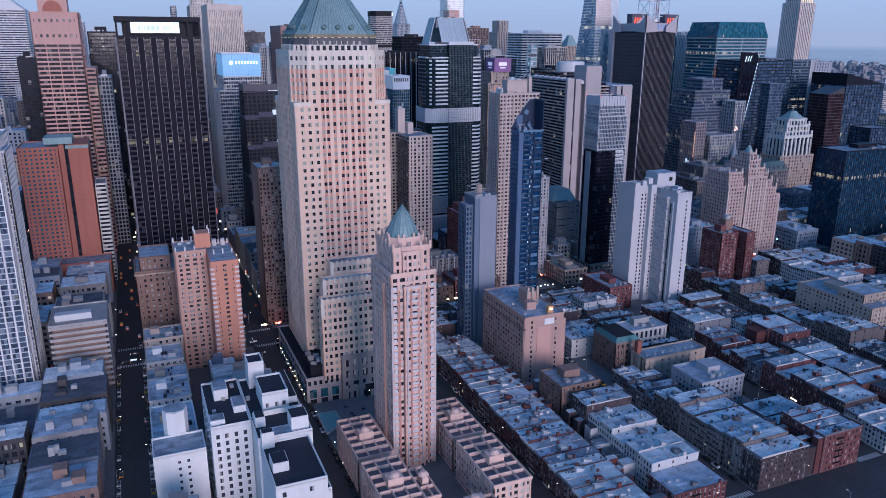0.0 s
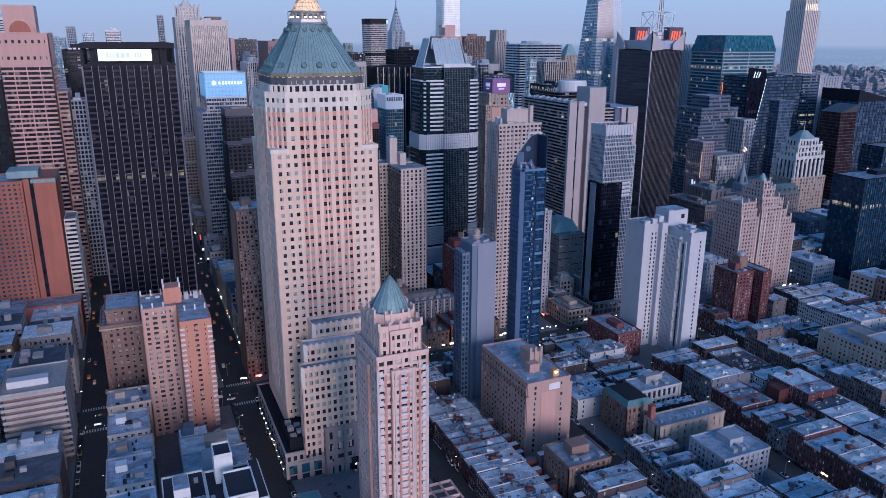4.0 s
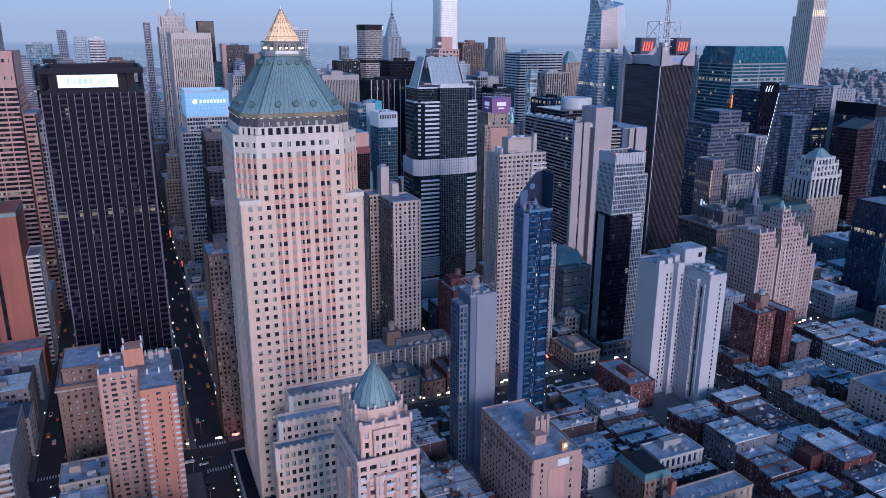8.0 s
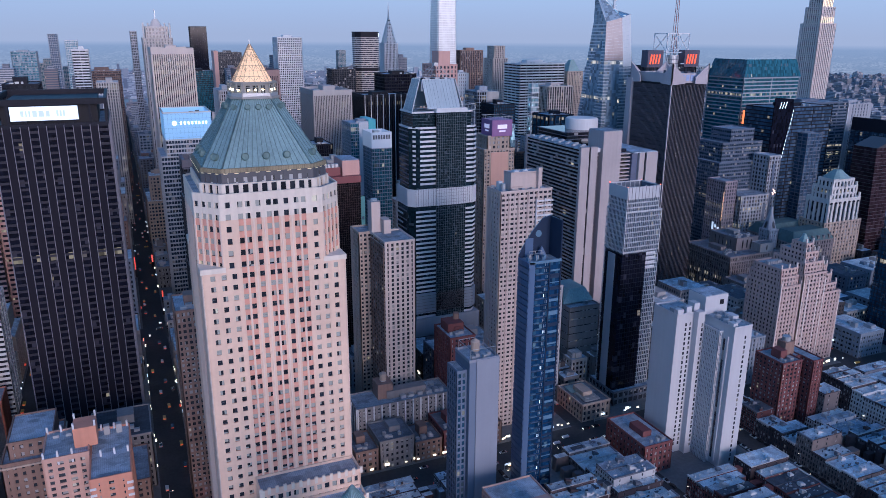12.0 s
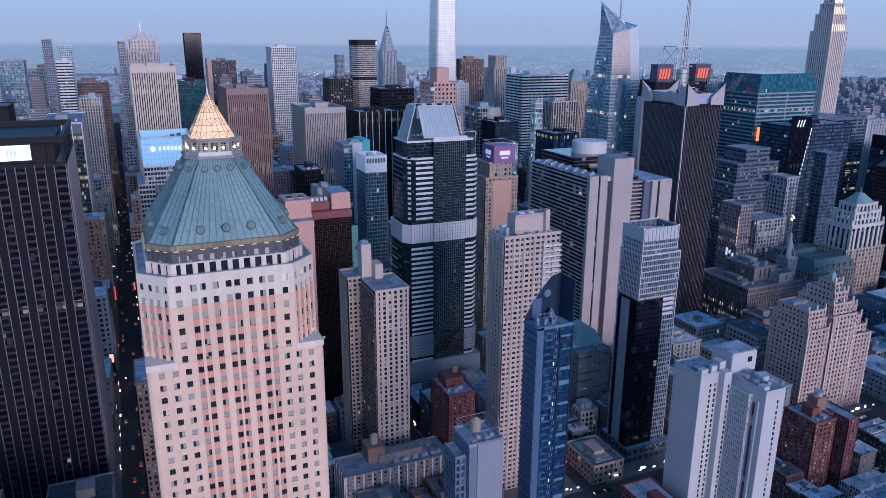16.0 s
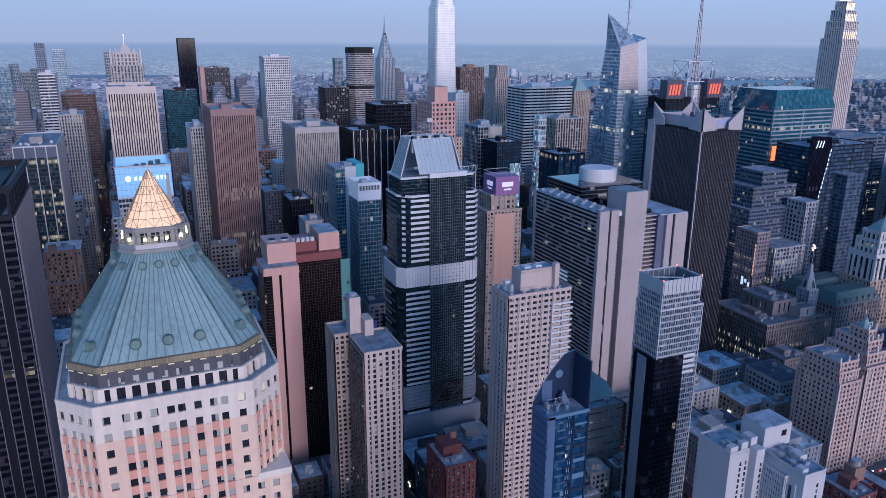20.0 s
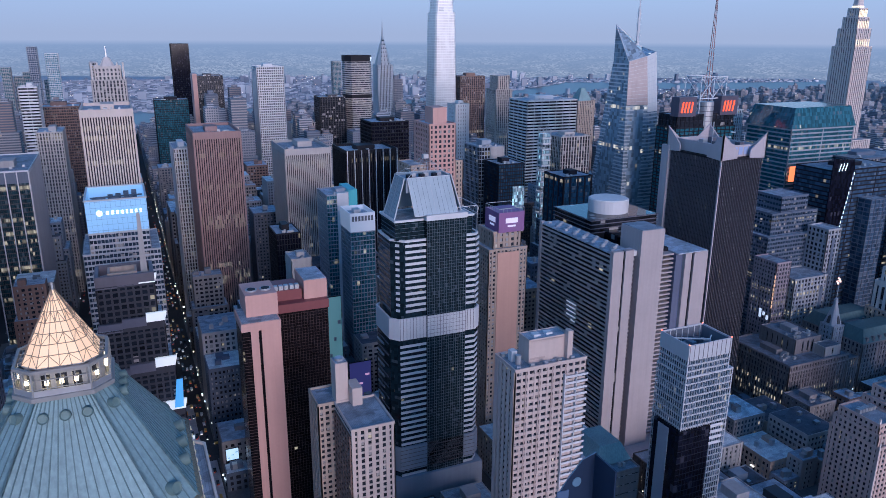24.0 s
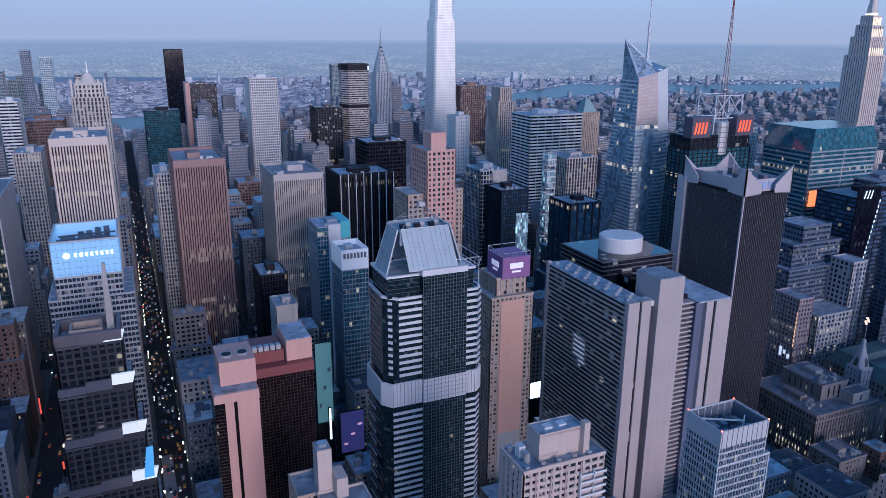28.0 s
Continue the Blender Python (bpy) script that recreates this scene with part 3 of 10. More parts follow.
def crown_tower():
    cx, cy, hw = 30.5, 57.5, 26.5
    r = thing("skyscraper", "pink brick skyscraper with a green copper pyramid and gilded tip", "skyscraper", cx, cy)
    take(-4, 60, -3, 90)
    PALE = wall_mat("pale_pink_brick", (0.80, 0.63, 0.53), 0.8, 0.12)
    CREAM = wall_mat("cream_stone", (0.80, 0.70, 0.60), 0.75, 0.2)
    sh = octagon(0, 0, hw, 0.6)
    WALL = wall_mat("pink_stone", (0.82, 0.59, 0.455), 0.8, 0.2)
    BRICKROSE = wall_mat("rose_brick", (0.72, 0.36, 0.27), 0.8, 0.2)
    COLS = [s * c for s in (-1, 1) for c in (1.25, 5.0, 8.7, 11.3, 14.9, 18.7, 22.6)]
    shaft_tier(r, sh, 28, 163, WALL, BRICKROSE, PALE, {0: COLS, 2: COLS, 4: COLS, 6: COLS}, 4.09, 12.6, 0)
    for ang in range(4):
        m = Matrix.Rotation(ang * math.pi / 2, 4, "Z")
        c = put("corner_cap", prism("corner_cap", [(-0.3, -0.3), (8.6, -0.3), (8.6, 0.6), (0.6, 8.6), (-0.3, 8.6)], 0, 1.9, CREAM), r)
        c.matrix_local = m @ Matrix.Translation((-hw, -hw, 161.8))
    up = octagon(0, 0, hw - 0.2, 8.0)
    UC = [s * c for s in (-1, 1) for c in (1.25, 5.0, 8.7, 11.3, 15.6)]
    DC = [-4.3, -1.3, 1.3, 4.3]
    both = {0: UC, 1: DC, 2: UC, 3: DC, 4: UC, 5: DC, 6: UC, 7: DC}
    shaft_tier(r, up, 163, 180.8, WALL, BRICKROSE, PALE, both, 4.09, 12.6, 0)
    shaft_tier(r, up, 180.8, 189.6, CREAM, CREAM, CREAM, both, 4.3, 0, 1.0)
    dr = octagon(0, 0, 23.4, 6.6)
    G_BANDWIN = glass_mat("crown_band_glass", (0.1, 0.1, 0.1), 1.65, 4.4, 0.02, 0.7, (0.5, 0.5, 0.5), floors_lit=0.0)
    DARKBAND = wall_mat("dark_metal_band", (0.10, 0.10, 0.115), 0.5, 0.3)
    poly_tier(r, dr, 189.6, 193.2, CREAM, G_DARK, 3.3, 3.6, 0.42, 0.1, 0.7, 0.0)
    poly_tier(r, octagon(0, 0, 22.6, 6.3), 193.2, 197.6, DARKBAND, G_BANDWIN, 3.3, 4.4, 0.58, 0.56, 0.3, 0.0)
    # copper crown
    # dim glowing bars imitate the soft wash of light along the eave
    EAVEL = boxes("eave_light", [(-0.7, 0.7, -0.1, 0.1, 0, 0.22)], glow_mat("eave_wash_glow", (1.0, 0.84, 0.5), 0.12))
    e0, e1, za, zb = octagon(0, 0, 22.4, 6.2), octagon(0, 0, 7.9, 3.1), 197.8, 221.6
    GUTTER = wall_mat("ochre_gutter", (0.30, 0.25, 0.16), 0.65, 0.75, grain=3.0, streak=3.0)
    put("eave", ring_prism("eave", octagon(0, 0, 22.9, 6.3), 1.6, 1.5, GUTTER), r, (0, 0, 197.0), "weathered ochre eave gutter")
    crown = put("crown", prism("crown", e0, za, zb, COPPER, e1), r, (0, 0, 0), "green weathered copper pyramid roof")
    for i in range(8):
        j = (i + 1) % 8
        n = 15 if i % 2 == 0 else 4
        for k in range(n + 1):
            t = k / n
            p0 = Vector((e0[i][0] + (e0[j][0] - e0[i][0]) * t, e0[i][1] + (e0[j][1] - e0[i][1]) * t, za))
            p1 = Vector((e1[i][0] + (e1[j][0] - e1[i][0]) * t, e1[i][1] + (e1[j][1] - e1[i][1]) * t, zb))
            bar(p0, p1, 0.34 if k in (0, n) else 0.15, "seam", COPPER if k in (0, n) else SEAM, crown)
        mid = Vector(((e0[i][0] + e0[j][0]) / 2, (e0[i][1] + e0[j][1]) / 2, 0))
        face = math.atan2(mid.y, mid.x)
        for row, (f, spread) in enumerate(((0.17, 0.26), (0.86, 0.3))):
            for q in ((-1, 0, 1) if i % 2 == 0 else (0,)):
                a = [e0[i][c] + (e1[i][c] - e0[i][c]) * f for c in (0, 1)]
                b = [e0[j][c] + (e1[j][c] - e0[j][c]) * f for c in (0, 1)]
                t = 0.5 + q * spread
                x, y, z = a[0] + (b[0] - a[0]) * t, a[1] + (b[1] - a[1]) * t, za + (zb - za) * f
                s = 1.3 if row == 0 else 1.0
                o = put("oculus", OCULUS, crown)
                o.matrix_local = Matrix.Translation((x, y, z)) @ Matrix.Rotation(face, 4, "Z") @ Matrix.Rotation(radians(72), 4, "Y") @ Matrix.Scale(s, 4)
                g = put("oculus_pane", OCUPANE, crown)
                g.matrix_local = o.matrix_local
    # lantern and gilded tip
    lan = octagon(0, 0, 8.5, 3.4)
    LANT = wall_mat("silver_grey_lantern", (0.30, 0.30, 0.29), 0.5, 0.2)
    put("lantern_deck", prism("lantern_deck", octagon(0, 0, 9.0, 3.6), 221.2, 222.1, LANT), r)
    poly_tier(r, octagon(0, 0, 7.3, 2.9), 222.1, 227.0, LANT, G_DARK, 2.8, 5.1, 0.3, 0.22, 0.5, 0.0)
    put("railing", ring_prism("railing", lan, 0.15, 1.2, METAL), r, (0, 0, 222.1))
    for x, y in octagon(0, 0, 8.4, 3.4):
        bar((x, y, 222.1), (x, y, 226.8), 0.2, "post", LANT, r)
    for i in range(8):
        a, b = octagon(0, 0, 7.6, 3.0)[i], octagon(0, 0, 7.6, 3.0)[(i + 1) % 8]
        for t in ((0.22, 0.5, 0.78) if i % 2 == 0 else (0.5,)):
            x, y = a[0] + (b[0] - a[0]) * t, a[1] + (b[1] - a[1]) * t
            block("floodlight", r, LAMP, x - 0.34, x + 0.34, y - 0.34, y + 0.34, 224.0, 224.7)
    for i in range(8):
        a, b = octagon(0, 0, 8.4, 3.4)[i], octagon(0, 0, 8.4, 3.4)[(i + 1) % 8]
        for t in ((0.25, 0.5, 0.75) if i % 2 == 0 else (0.5,)):
            x, y = a[0] + (b[0] - a[0]) * t, a[1] + (b[1] - a[1]) * t
            bar((x, y, 222.1), (x, y, 226.8), 0.14, "post", LANT, r)
            bar((x, y, 226.8), (x * 0.8, y * 0.8, 227.2), 0.14, "strut", LANT, r)
        for z in (223.6, 225.4):
            bar((*a, z), (*b, z), 0.1, "lantern_rail", LANT, r)
    put("lantern_ring", ring_prism("lantern_ring", octagon(0, 0, 8.4, 3.4), 0.6, 0.6, LANT), r, (0, 0, 226.7))
    tip = put("tip", prism("tip", octagon(0, 0, 6.8, 2.8), 227.2, 240.4, GOLD, octagon(0, 0, 0.25, 0.1)), r, (0, 0, 0), "gilded glass pyramid tip lit from within")
    TIPBAR = wall_mat("bronze_glazing_bar", (0.33, 0.25, 0.18), 0.5, 0.2)
    o0, o1 = octagon(0, 0, 6.85, 2.8), octagon(0, 0, 0.3, 0.12)
    for i in range(8):
        for t in ((0, 0.25, 0.5, 0.75) if i % 2 == 0 else (0, 0.5)):
            j = (i + 1) % 8
            bar((o0[i][0] + (o0[j][0] - o0[i][0]) * t, o0[i][1] + (o0[j][1] - o0[i][1]) * t, 227.2), (o1[i][0], o1[i][1], 240.5), 0.07, "glazing_bar", TIPBAR, tip)
    for i in range(8):
        j = (i + 1) % 8
        for k in range(0, 6):
            f0, f1 = k / 7, (k + 1) / 7
            for t0, t1 in (((0, 0.25), (0.5, 0.25), (0.5, 0.75), (1, 0.75)) if i % 2 == 0 else ((0, 0.5), (1, 0.5))):
                p = [Vector((o0[i][0] + (o0[j][0] - o0[i][0]) * t, o0[i][1] + (o0[j][1] - o0[i][1]) * t, 227.2)).lerp(Vector((o1[i][0], o1[i][1], 240.5)), f) for t, f in ((t0, f0), (t1, f1))]
                if k % 2 == 0 and i in (0, 1, 2, 6, 7):
                    bar(p[0], p[1], 0.06, "glazing_bar", TIPBAR, tip)
    for k in range(1, 7):
        f = k / 7
        oo = [(a[0] + (b[0] - a[0]) * f, a[1] + (b[1] - a[1]) * f) for a, b in zip(o0, o1)]
        put("glazing_ring", ring_prism("glazing_ring", inset(oo, -0.06), 0.12, 0.12, TIPBAR), tip, (0, 0, 227.2 + 13.2 * f))
    bar((0, 0, 240.2), (0, 0, 242), 0.25, "finial", METAL, r)
    for i in range(8):
        a, b = octagon(0, 0, 23.2, 6.4)[i], octagon(0, 0, 23.2, 6.4)[(i + 1) % 8]
        n = 9 if i % 2 == 0 else 3
        for k in range(n):
            t = (k + 0.5) / n
            p = put("eave_light", EAVEL, r, (a[0] + (b[0] - a[0]) * t, a[1] + (b[1] - a[1]) * t, 196.7))
            p.rotation_euler = (0, 0, math.atan2(b[1] - a[1], b[0] - a[0]))
    # single panes on the upper storeys of the face towards the river
    PANE = boxes("window", [(-0.82, 0.82, 0, 0.06, 0, 1.0), (-0.82, 0.82, 0, 0.06, 1.06, 1.96)], G_WWP)
    for k in range(14):
        for c in COLS:
            put("window", PANE, r, (c, -hw + 0.3, 163 - 135 / 33 * (k + 1) + 0.01))
    # stepped wings and podium in front
    for x0, x1, y0, y1, z in ((-13.2, hw, -37.5, -hw - 0.4, 75.5), (-19.8, hw, -45.5, -37.9, 68.5), (-23, hw, -52.5, -45.9, 60)):
        tier(r, x0, x1, y0, y1, 26 - 4.09 * 3, z, WALL, G_WWP, 2.95, 4.09, 0.4, 0.44, 0.45, "wns", 1.4)
        n = int((x1 - x0) / 2.95)
        for i in range(n + 1):
            block("merlon", r, CREAM, x0 - 0.3 + i * (x1 - x0) / n, x0 + 0.9 + i * (x1 - x0) / n, y0 - 0.35, y0 + 0.4, z - 0.8, z + 1.9)
        block("corner_block", r, CREAM, x0 - 0.4, x0 + 1.6, y0 - 0.4, y0 + 0.1, z - 9, z + 1.2)
    PODIUM = wall_mat("grey_pink_granite", (0.36, 0.30, 0.29), 0.6, 0.15)
    tier(r, -13.2, hw + 3, -53.2, hw + 4, 0, 26.4, PODIUM, G_WWP, 5.2, 6.5, 0.4, 0.36, 0.6, "wns", 1.0)
    tier(r, -hw + 0.2, -13.4, -hw + 0.2, hw - 0.2, 15.8, 28, WALL, G_WWP, 2.95, 4.09, 0.4, 0.44, 0.45, "wn", 0)
    block("entrance", r, G_DARK, 0, 11, -53.7, -53.35, 0.2, 7.5, "tall dark glazed entrance")
    for x in (2, 6.5):
        block("entrance_light", r, LAMP, x, x + 0.5, -54.0, -53.7, 3.2, 3.7)
    # the low pavilion on the street corner
    PALEP = wall_mat("pale_pavilion_stone", (0.42, 0.37, 0.36), 0.7, 0.15)
    px, py = -32.8, -51.2
    block("pavilion", r, PALEP, px, -13.5, py, hw + 4, 0, 15.4)
    put("pavilion_cornice", ring_mesh("pavilion_cornice", 20.2, hw + 56.2, 0.9, 1.1, PALEP), r, (px - 0.5, py - 0.5, 15.0))
    block("pavilion_roof", r, SPANDREL, px + 0.7, -14.2, py + 0.7, hw + 3.2, 15.4, 15.6)
    block("string_course", r, PALEP, px - 0.4, -13.4, py - 0.6, py, 9.6, 10.4)
    for i in range(4):
        block("pilaster", r, PALEP, px - 0.3 + i * 6.3, px + 0.7 + i * 6.3, py - 0.5, py, 0, 9.6)
    for i in range(3):
        q = px + 1.3 + i * 6.3
        block("window", r, G_TEAL, q, q + 4.0, py - 0.25, py, 3.6, 8.8)
        block("window_head", r, PALEP, q - 0.2, q + 4.2, py - 0.5, py, 8.8, 9.4)
        block("shopfront", r, G_DARK, q + 0.2, q + 3.8, py - 0.2, py, 0.3, 2.8)
    for i in range(6):
        block("attic_window", r, G_DARK, px + 0.7 + i * 3.15, px + 2.3 + i * 3.15, py - 0.2, py, 11.4, 13.8)
    for i in range(12):
        q = py + 2.5 + i * 6.2
        block("window", r, G_TEAL, px - 0.25, px, q, q + 4.0, 3.6, 8.8)
        block("attic_window", r, G_DARK, px - 0.2, px, q + 0.8, q + 2.6, 11.4, 13.8)
        block("wall_lamp", r, LAMP, px - 0.6, px, q + 5.0, q + 5.3, 3.0, 3.3)
    block("penthouse", r, SPANDREL, px + 3, px + 13, py + 3, -27, 15.6, 21)
    put("penthouse_parapet", ring_mesh("penthouse_parapet", 10, 21, 0.4, 1.0, SPANDREL), r, (px + 3, py + 3, 20.9))
    for i in range(5):
        block("roof_plant", r, BLUEPANEL if i % 2 else METAL, px + 4 + (i % 2) * 4, px + 7 + (i % 2) * 4, py + 5 + i * 3.4, py + 7.6 + i * 3.4, 21, 22.4 + (i % 3) * 0.4)


_bm = bmesh.new()
bmesh.ops.create_cone(_bm, segments=16, radius1=1.1, radius2=1.0, depth=2.4, cap_ends=True)
_bm.faces.ensure_lookup_table()
OCULUS = bpy.data.meshes.new("oculus")
for _f in [f for f in _bm.faces if len(f.verts) > 4 and f.normal.z > 0]:
    bmesh.ops.inset_individual(_bm, faces=[_f], thickness=0.22, depth=-0.3)
_bm.to_mesh(OCULUS)
OCULUS.materials.append(wall_mat("oculus_copper", (0.16, 0.24, 0.23), 0.6, 0.3))
_bm.free()
OCUPANE = prism("oculus_pane", circle(0, 0, 0.78, 14), 0.97, 1.02, G_DARK)
crown_tower()


# ---- the domed apartment tower and the courtyard houses round it ----
def domed_tower():
    cx, cy = 31.2, -59
    r = thing("apartment_tower", "pink brick apartment tower with a small copper dome", "apartment tower", cx, cy)
    take(18, 45, -76, -42)
    PB = wall_mat("pink_brick_warm", (0.78, 0.55, 0.46), 0.8, 0.16)
    ROSES = wall_mat("rose_tile", (0.58, 0.30, 0.25), 0.8, 0.12)
    G = glass_mat("apartment_tower_glass", (0.03, 0.032, 0.04), 1.25, 3.1, 0.008, 0.5, (0.58, 0.54, 0.52), floors_lit=0)
    tier(r, -10.7, 10.7, -14, 14, 0, 97, PB, G, 3.55, 3.1, 0.3, 0.42, 0.5, "wns", 1.4)
    tier(r, -5.0, 5.0, -15.3, -14.2, 0, 91, PB, G, 3.3, 3.1, 0.3, 0.5, 0.4, "wns", 1.2)
    for k in range(29):
        block("balcony", r, WHITEPANEL, -1.5, 1.5, -15.9, -15.3, 4 + k * 3.1, 4.9 + k * 3.1)
    lst = [(x - 0.75, x + 0.75, -14.12, -13.95, 3.4 + 3.1 * k, 5.0 + 3.1 * k) for x in (-8.9, 8.9) for k in range(29)]
    tagged(put("window_panel", boxes("window_panel", lst, WHITEPANEL), r), kind="stuff")
    for px in (-7.1, -1.7, 1.7, 7.1):
        block("rose_strip", r, ROSES, px - 0.45, px + 0.45, -14.3 if abs(px) > 5 else -15.6, -14 if abs(px) > 5 else -15.3, 2, 90)
    PALESTRIP = wall_mat("pale_mauve_panel", (0.60, 0.55, 0.55), 0.75, 0.12)
    for px in (-10.4, -3.6, 3.6, 10.4):
        block("pale_strip", r, PALESTRIP, px - 0.35, px + 0.35, -14.35 if abs(px) > 5 else -15.65, -13.9 if abs(px) > 5 else -15.25, 2, 92)
    tier(r, -11.9, -10.9, -6, 6, 0, 91, PB, G, 3.0, 3.1, 0.4, 0.42, 0.3, "wns", 1.2)
    tier(r, -8.6, 8.6, -11.6, 11.6, 97, 108, PB, G, 3.4, 3.6, 0.45, 0.42, 0.4, "wns", 1.5)
    tier(r, -4.6, 4.6, -12.6, -11.8, 97, 106.5, PB, G, 2.3, 3.1, 0.4, 0.42, 0.3, "wns", 1.0)
    for sx in (-1, 1):
        for t in range(6):
            yy = -11.6 + 23.2 * t / 5
            block("pinnacle", r, PB, sx * 8.7 - 0.45, sx * 8.7 + 0.45, yy - 0.5, yy + 0.5, 107.5, 111)
    for t in range(5):
        for yy in (-11.7, 11.7):
            xx = -8.6 + 17.2 * t / 4
            block("pinnacle", r, PB, xx - 0.5, xx + 0.5, yy - 0.45, yy + 0.45, 107.5, 111)
    poly_tier(r, octagon(0, 0, 8.0, 3.2), 108, 111.4, PB, G, 2.2, 3.4, 0.8, 0.6, 0.3, 1.2)
    for px, py in octagon(0, 0, 8.1, 3.3) + octagon(0, 0, 8.0, 5.6):
        block("pinnacle", r, PB, px - 0.35, px + 0.35, py - 0.35, py + 0.35, 108, 114)
    prof = [(7.3, 111.2), (7.4, 112.2), (6.7, 114.3), (5.2, 117.6), (2.9, 121.6), (0.25, 125.4)]
    for (ra, z0), (rb, z1) in zip(prof, prof[1:]):
        d = put("dome", prism("dome", circle(0, 0, ra, 12), z0, z1, COPPER, circle(0, 0, rb, 12)), r, (0, 0, 0), "green copper dome with raised seams")
        for a in range(24):
            c, s = math.cos(a * math.pi / 12), math.sin(a * math.pi / 12)
            if a % 2:
                c, s = c * math.cos(math.pi / 12), s * math.cos(math.pi / 12)
            bar((ra * c, ra * s, z0), (rb * c, rb * s, z1), 0.13, "seam", SEAM, d)
    # courtyard houses
    TERRACE = wall_mat("mauve_terrace_floor", (0.19, 0.165, 0.185), 0.85, 0.35, grain=0.5)
    for n, (x0, x1, y0, y1, h) in enumerate(((0, 17, -84, -48, 17), (-1, 16, -128, -92, 20), (17, 24, -122, -100, 17), (46, 63, -84, -48, 17), (45, 63, -128, -90, 19), (24, 44, -140, -128, 16))):
        hse = thing("courtyard_house", "low pink brick courtyard house with walled roof terraces", "house", x0, y0, 0, "courtyard houses")
        take(x0, x1, y0, y1)
        w, d = x1 - x0, y1 - y0
        tier(hse, 0, w, 0, d, 0, h, PB, G, 2.8, 3.1, 0.42, 0.42, 0.35, "wns", 1.6, joined=True, roof=TERRACE)
        for i in range(1, max(2, int(d / 6))):
            block("terrace_wall", hse, PB, 0.6, w - 0.6, i * d / max(2, int(d / 6)) - 0.2, i * d / max(2, int(d / 6)) + 0.2, h, h + 1.7)
        for i in range(1, max(2, int(w / 5))):
            block("terrace_wall", hse, PB, i * w / max(2, int(w / 5)) - 0.2, i * w / max(2, int(w / 5)) + 0.2, 0.6, d - 0.6, h, h + 1.5)
        block("stair_head", hse, PB, w * 0.3, w * 0.7, d * 0.4, d * 0.4 + 5, h, h + 4.5)
        put("vault", prism("vault", circle(w * 0.5, d * 0.4 + 2.5, 2.4, 12), h + 4.5, h + 6, PB, circle(w * 0.5, d * 0.4 + 2.5, 1.2, 12)), hse)


domed_tower()
PODSTONE = wall_mat("dark_planter_stone", (0.16, 0.16, 0.18), 0.7, 0.2)
pool = thing("plaza_pool", "teal paved pool with a pale stone rim in the plaza", "pool", 0, -28)
take(-2, 12, -30, -5)
put("rim", prism("rim", [(-0.8, -1.4), (10, 5.6), (10.1, 20.9), (-0.6, 21.5)], 0.02, 1.0, CONCRETE), pool)
put("basin", prism("basin", [(0, 0), (9.2, 6.3), (9.3, 20.1), (0.2, 20.7)], 1.0, 1.06, wall_mat("verdigris_panel", (0.16, 0.40, 0.42), 0.5, 0.2)), pool)
rp = random.Random(31)
for _i in range(9):
    pl = thing("planter", "dark planter box on the plaza paving", "planter", rp.uniform(12, 34), rp.uniform(-22, 1), 0.02, "plaza planters")
    _w, _d = rp.uniform(1.2, 3.2), rp.uniform(1.2, 2.6)
    put("box", ring_mesh("box", _w, _d, 0.25, 0.7, PODSTONE), pl)
    block("soil", pl, SPANDREL, 0.25, _w - 0.25, 0.25, _d - 0.25, 0, 0.6)


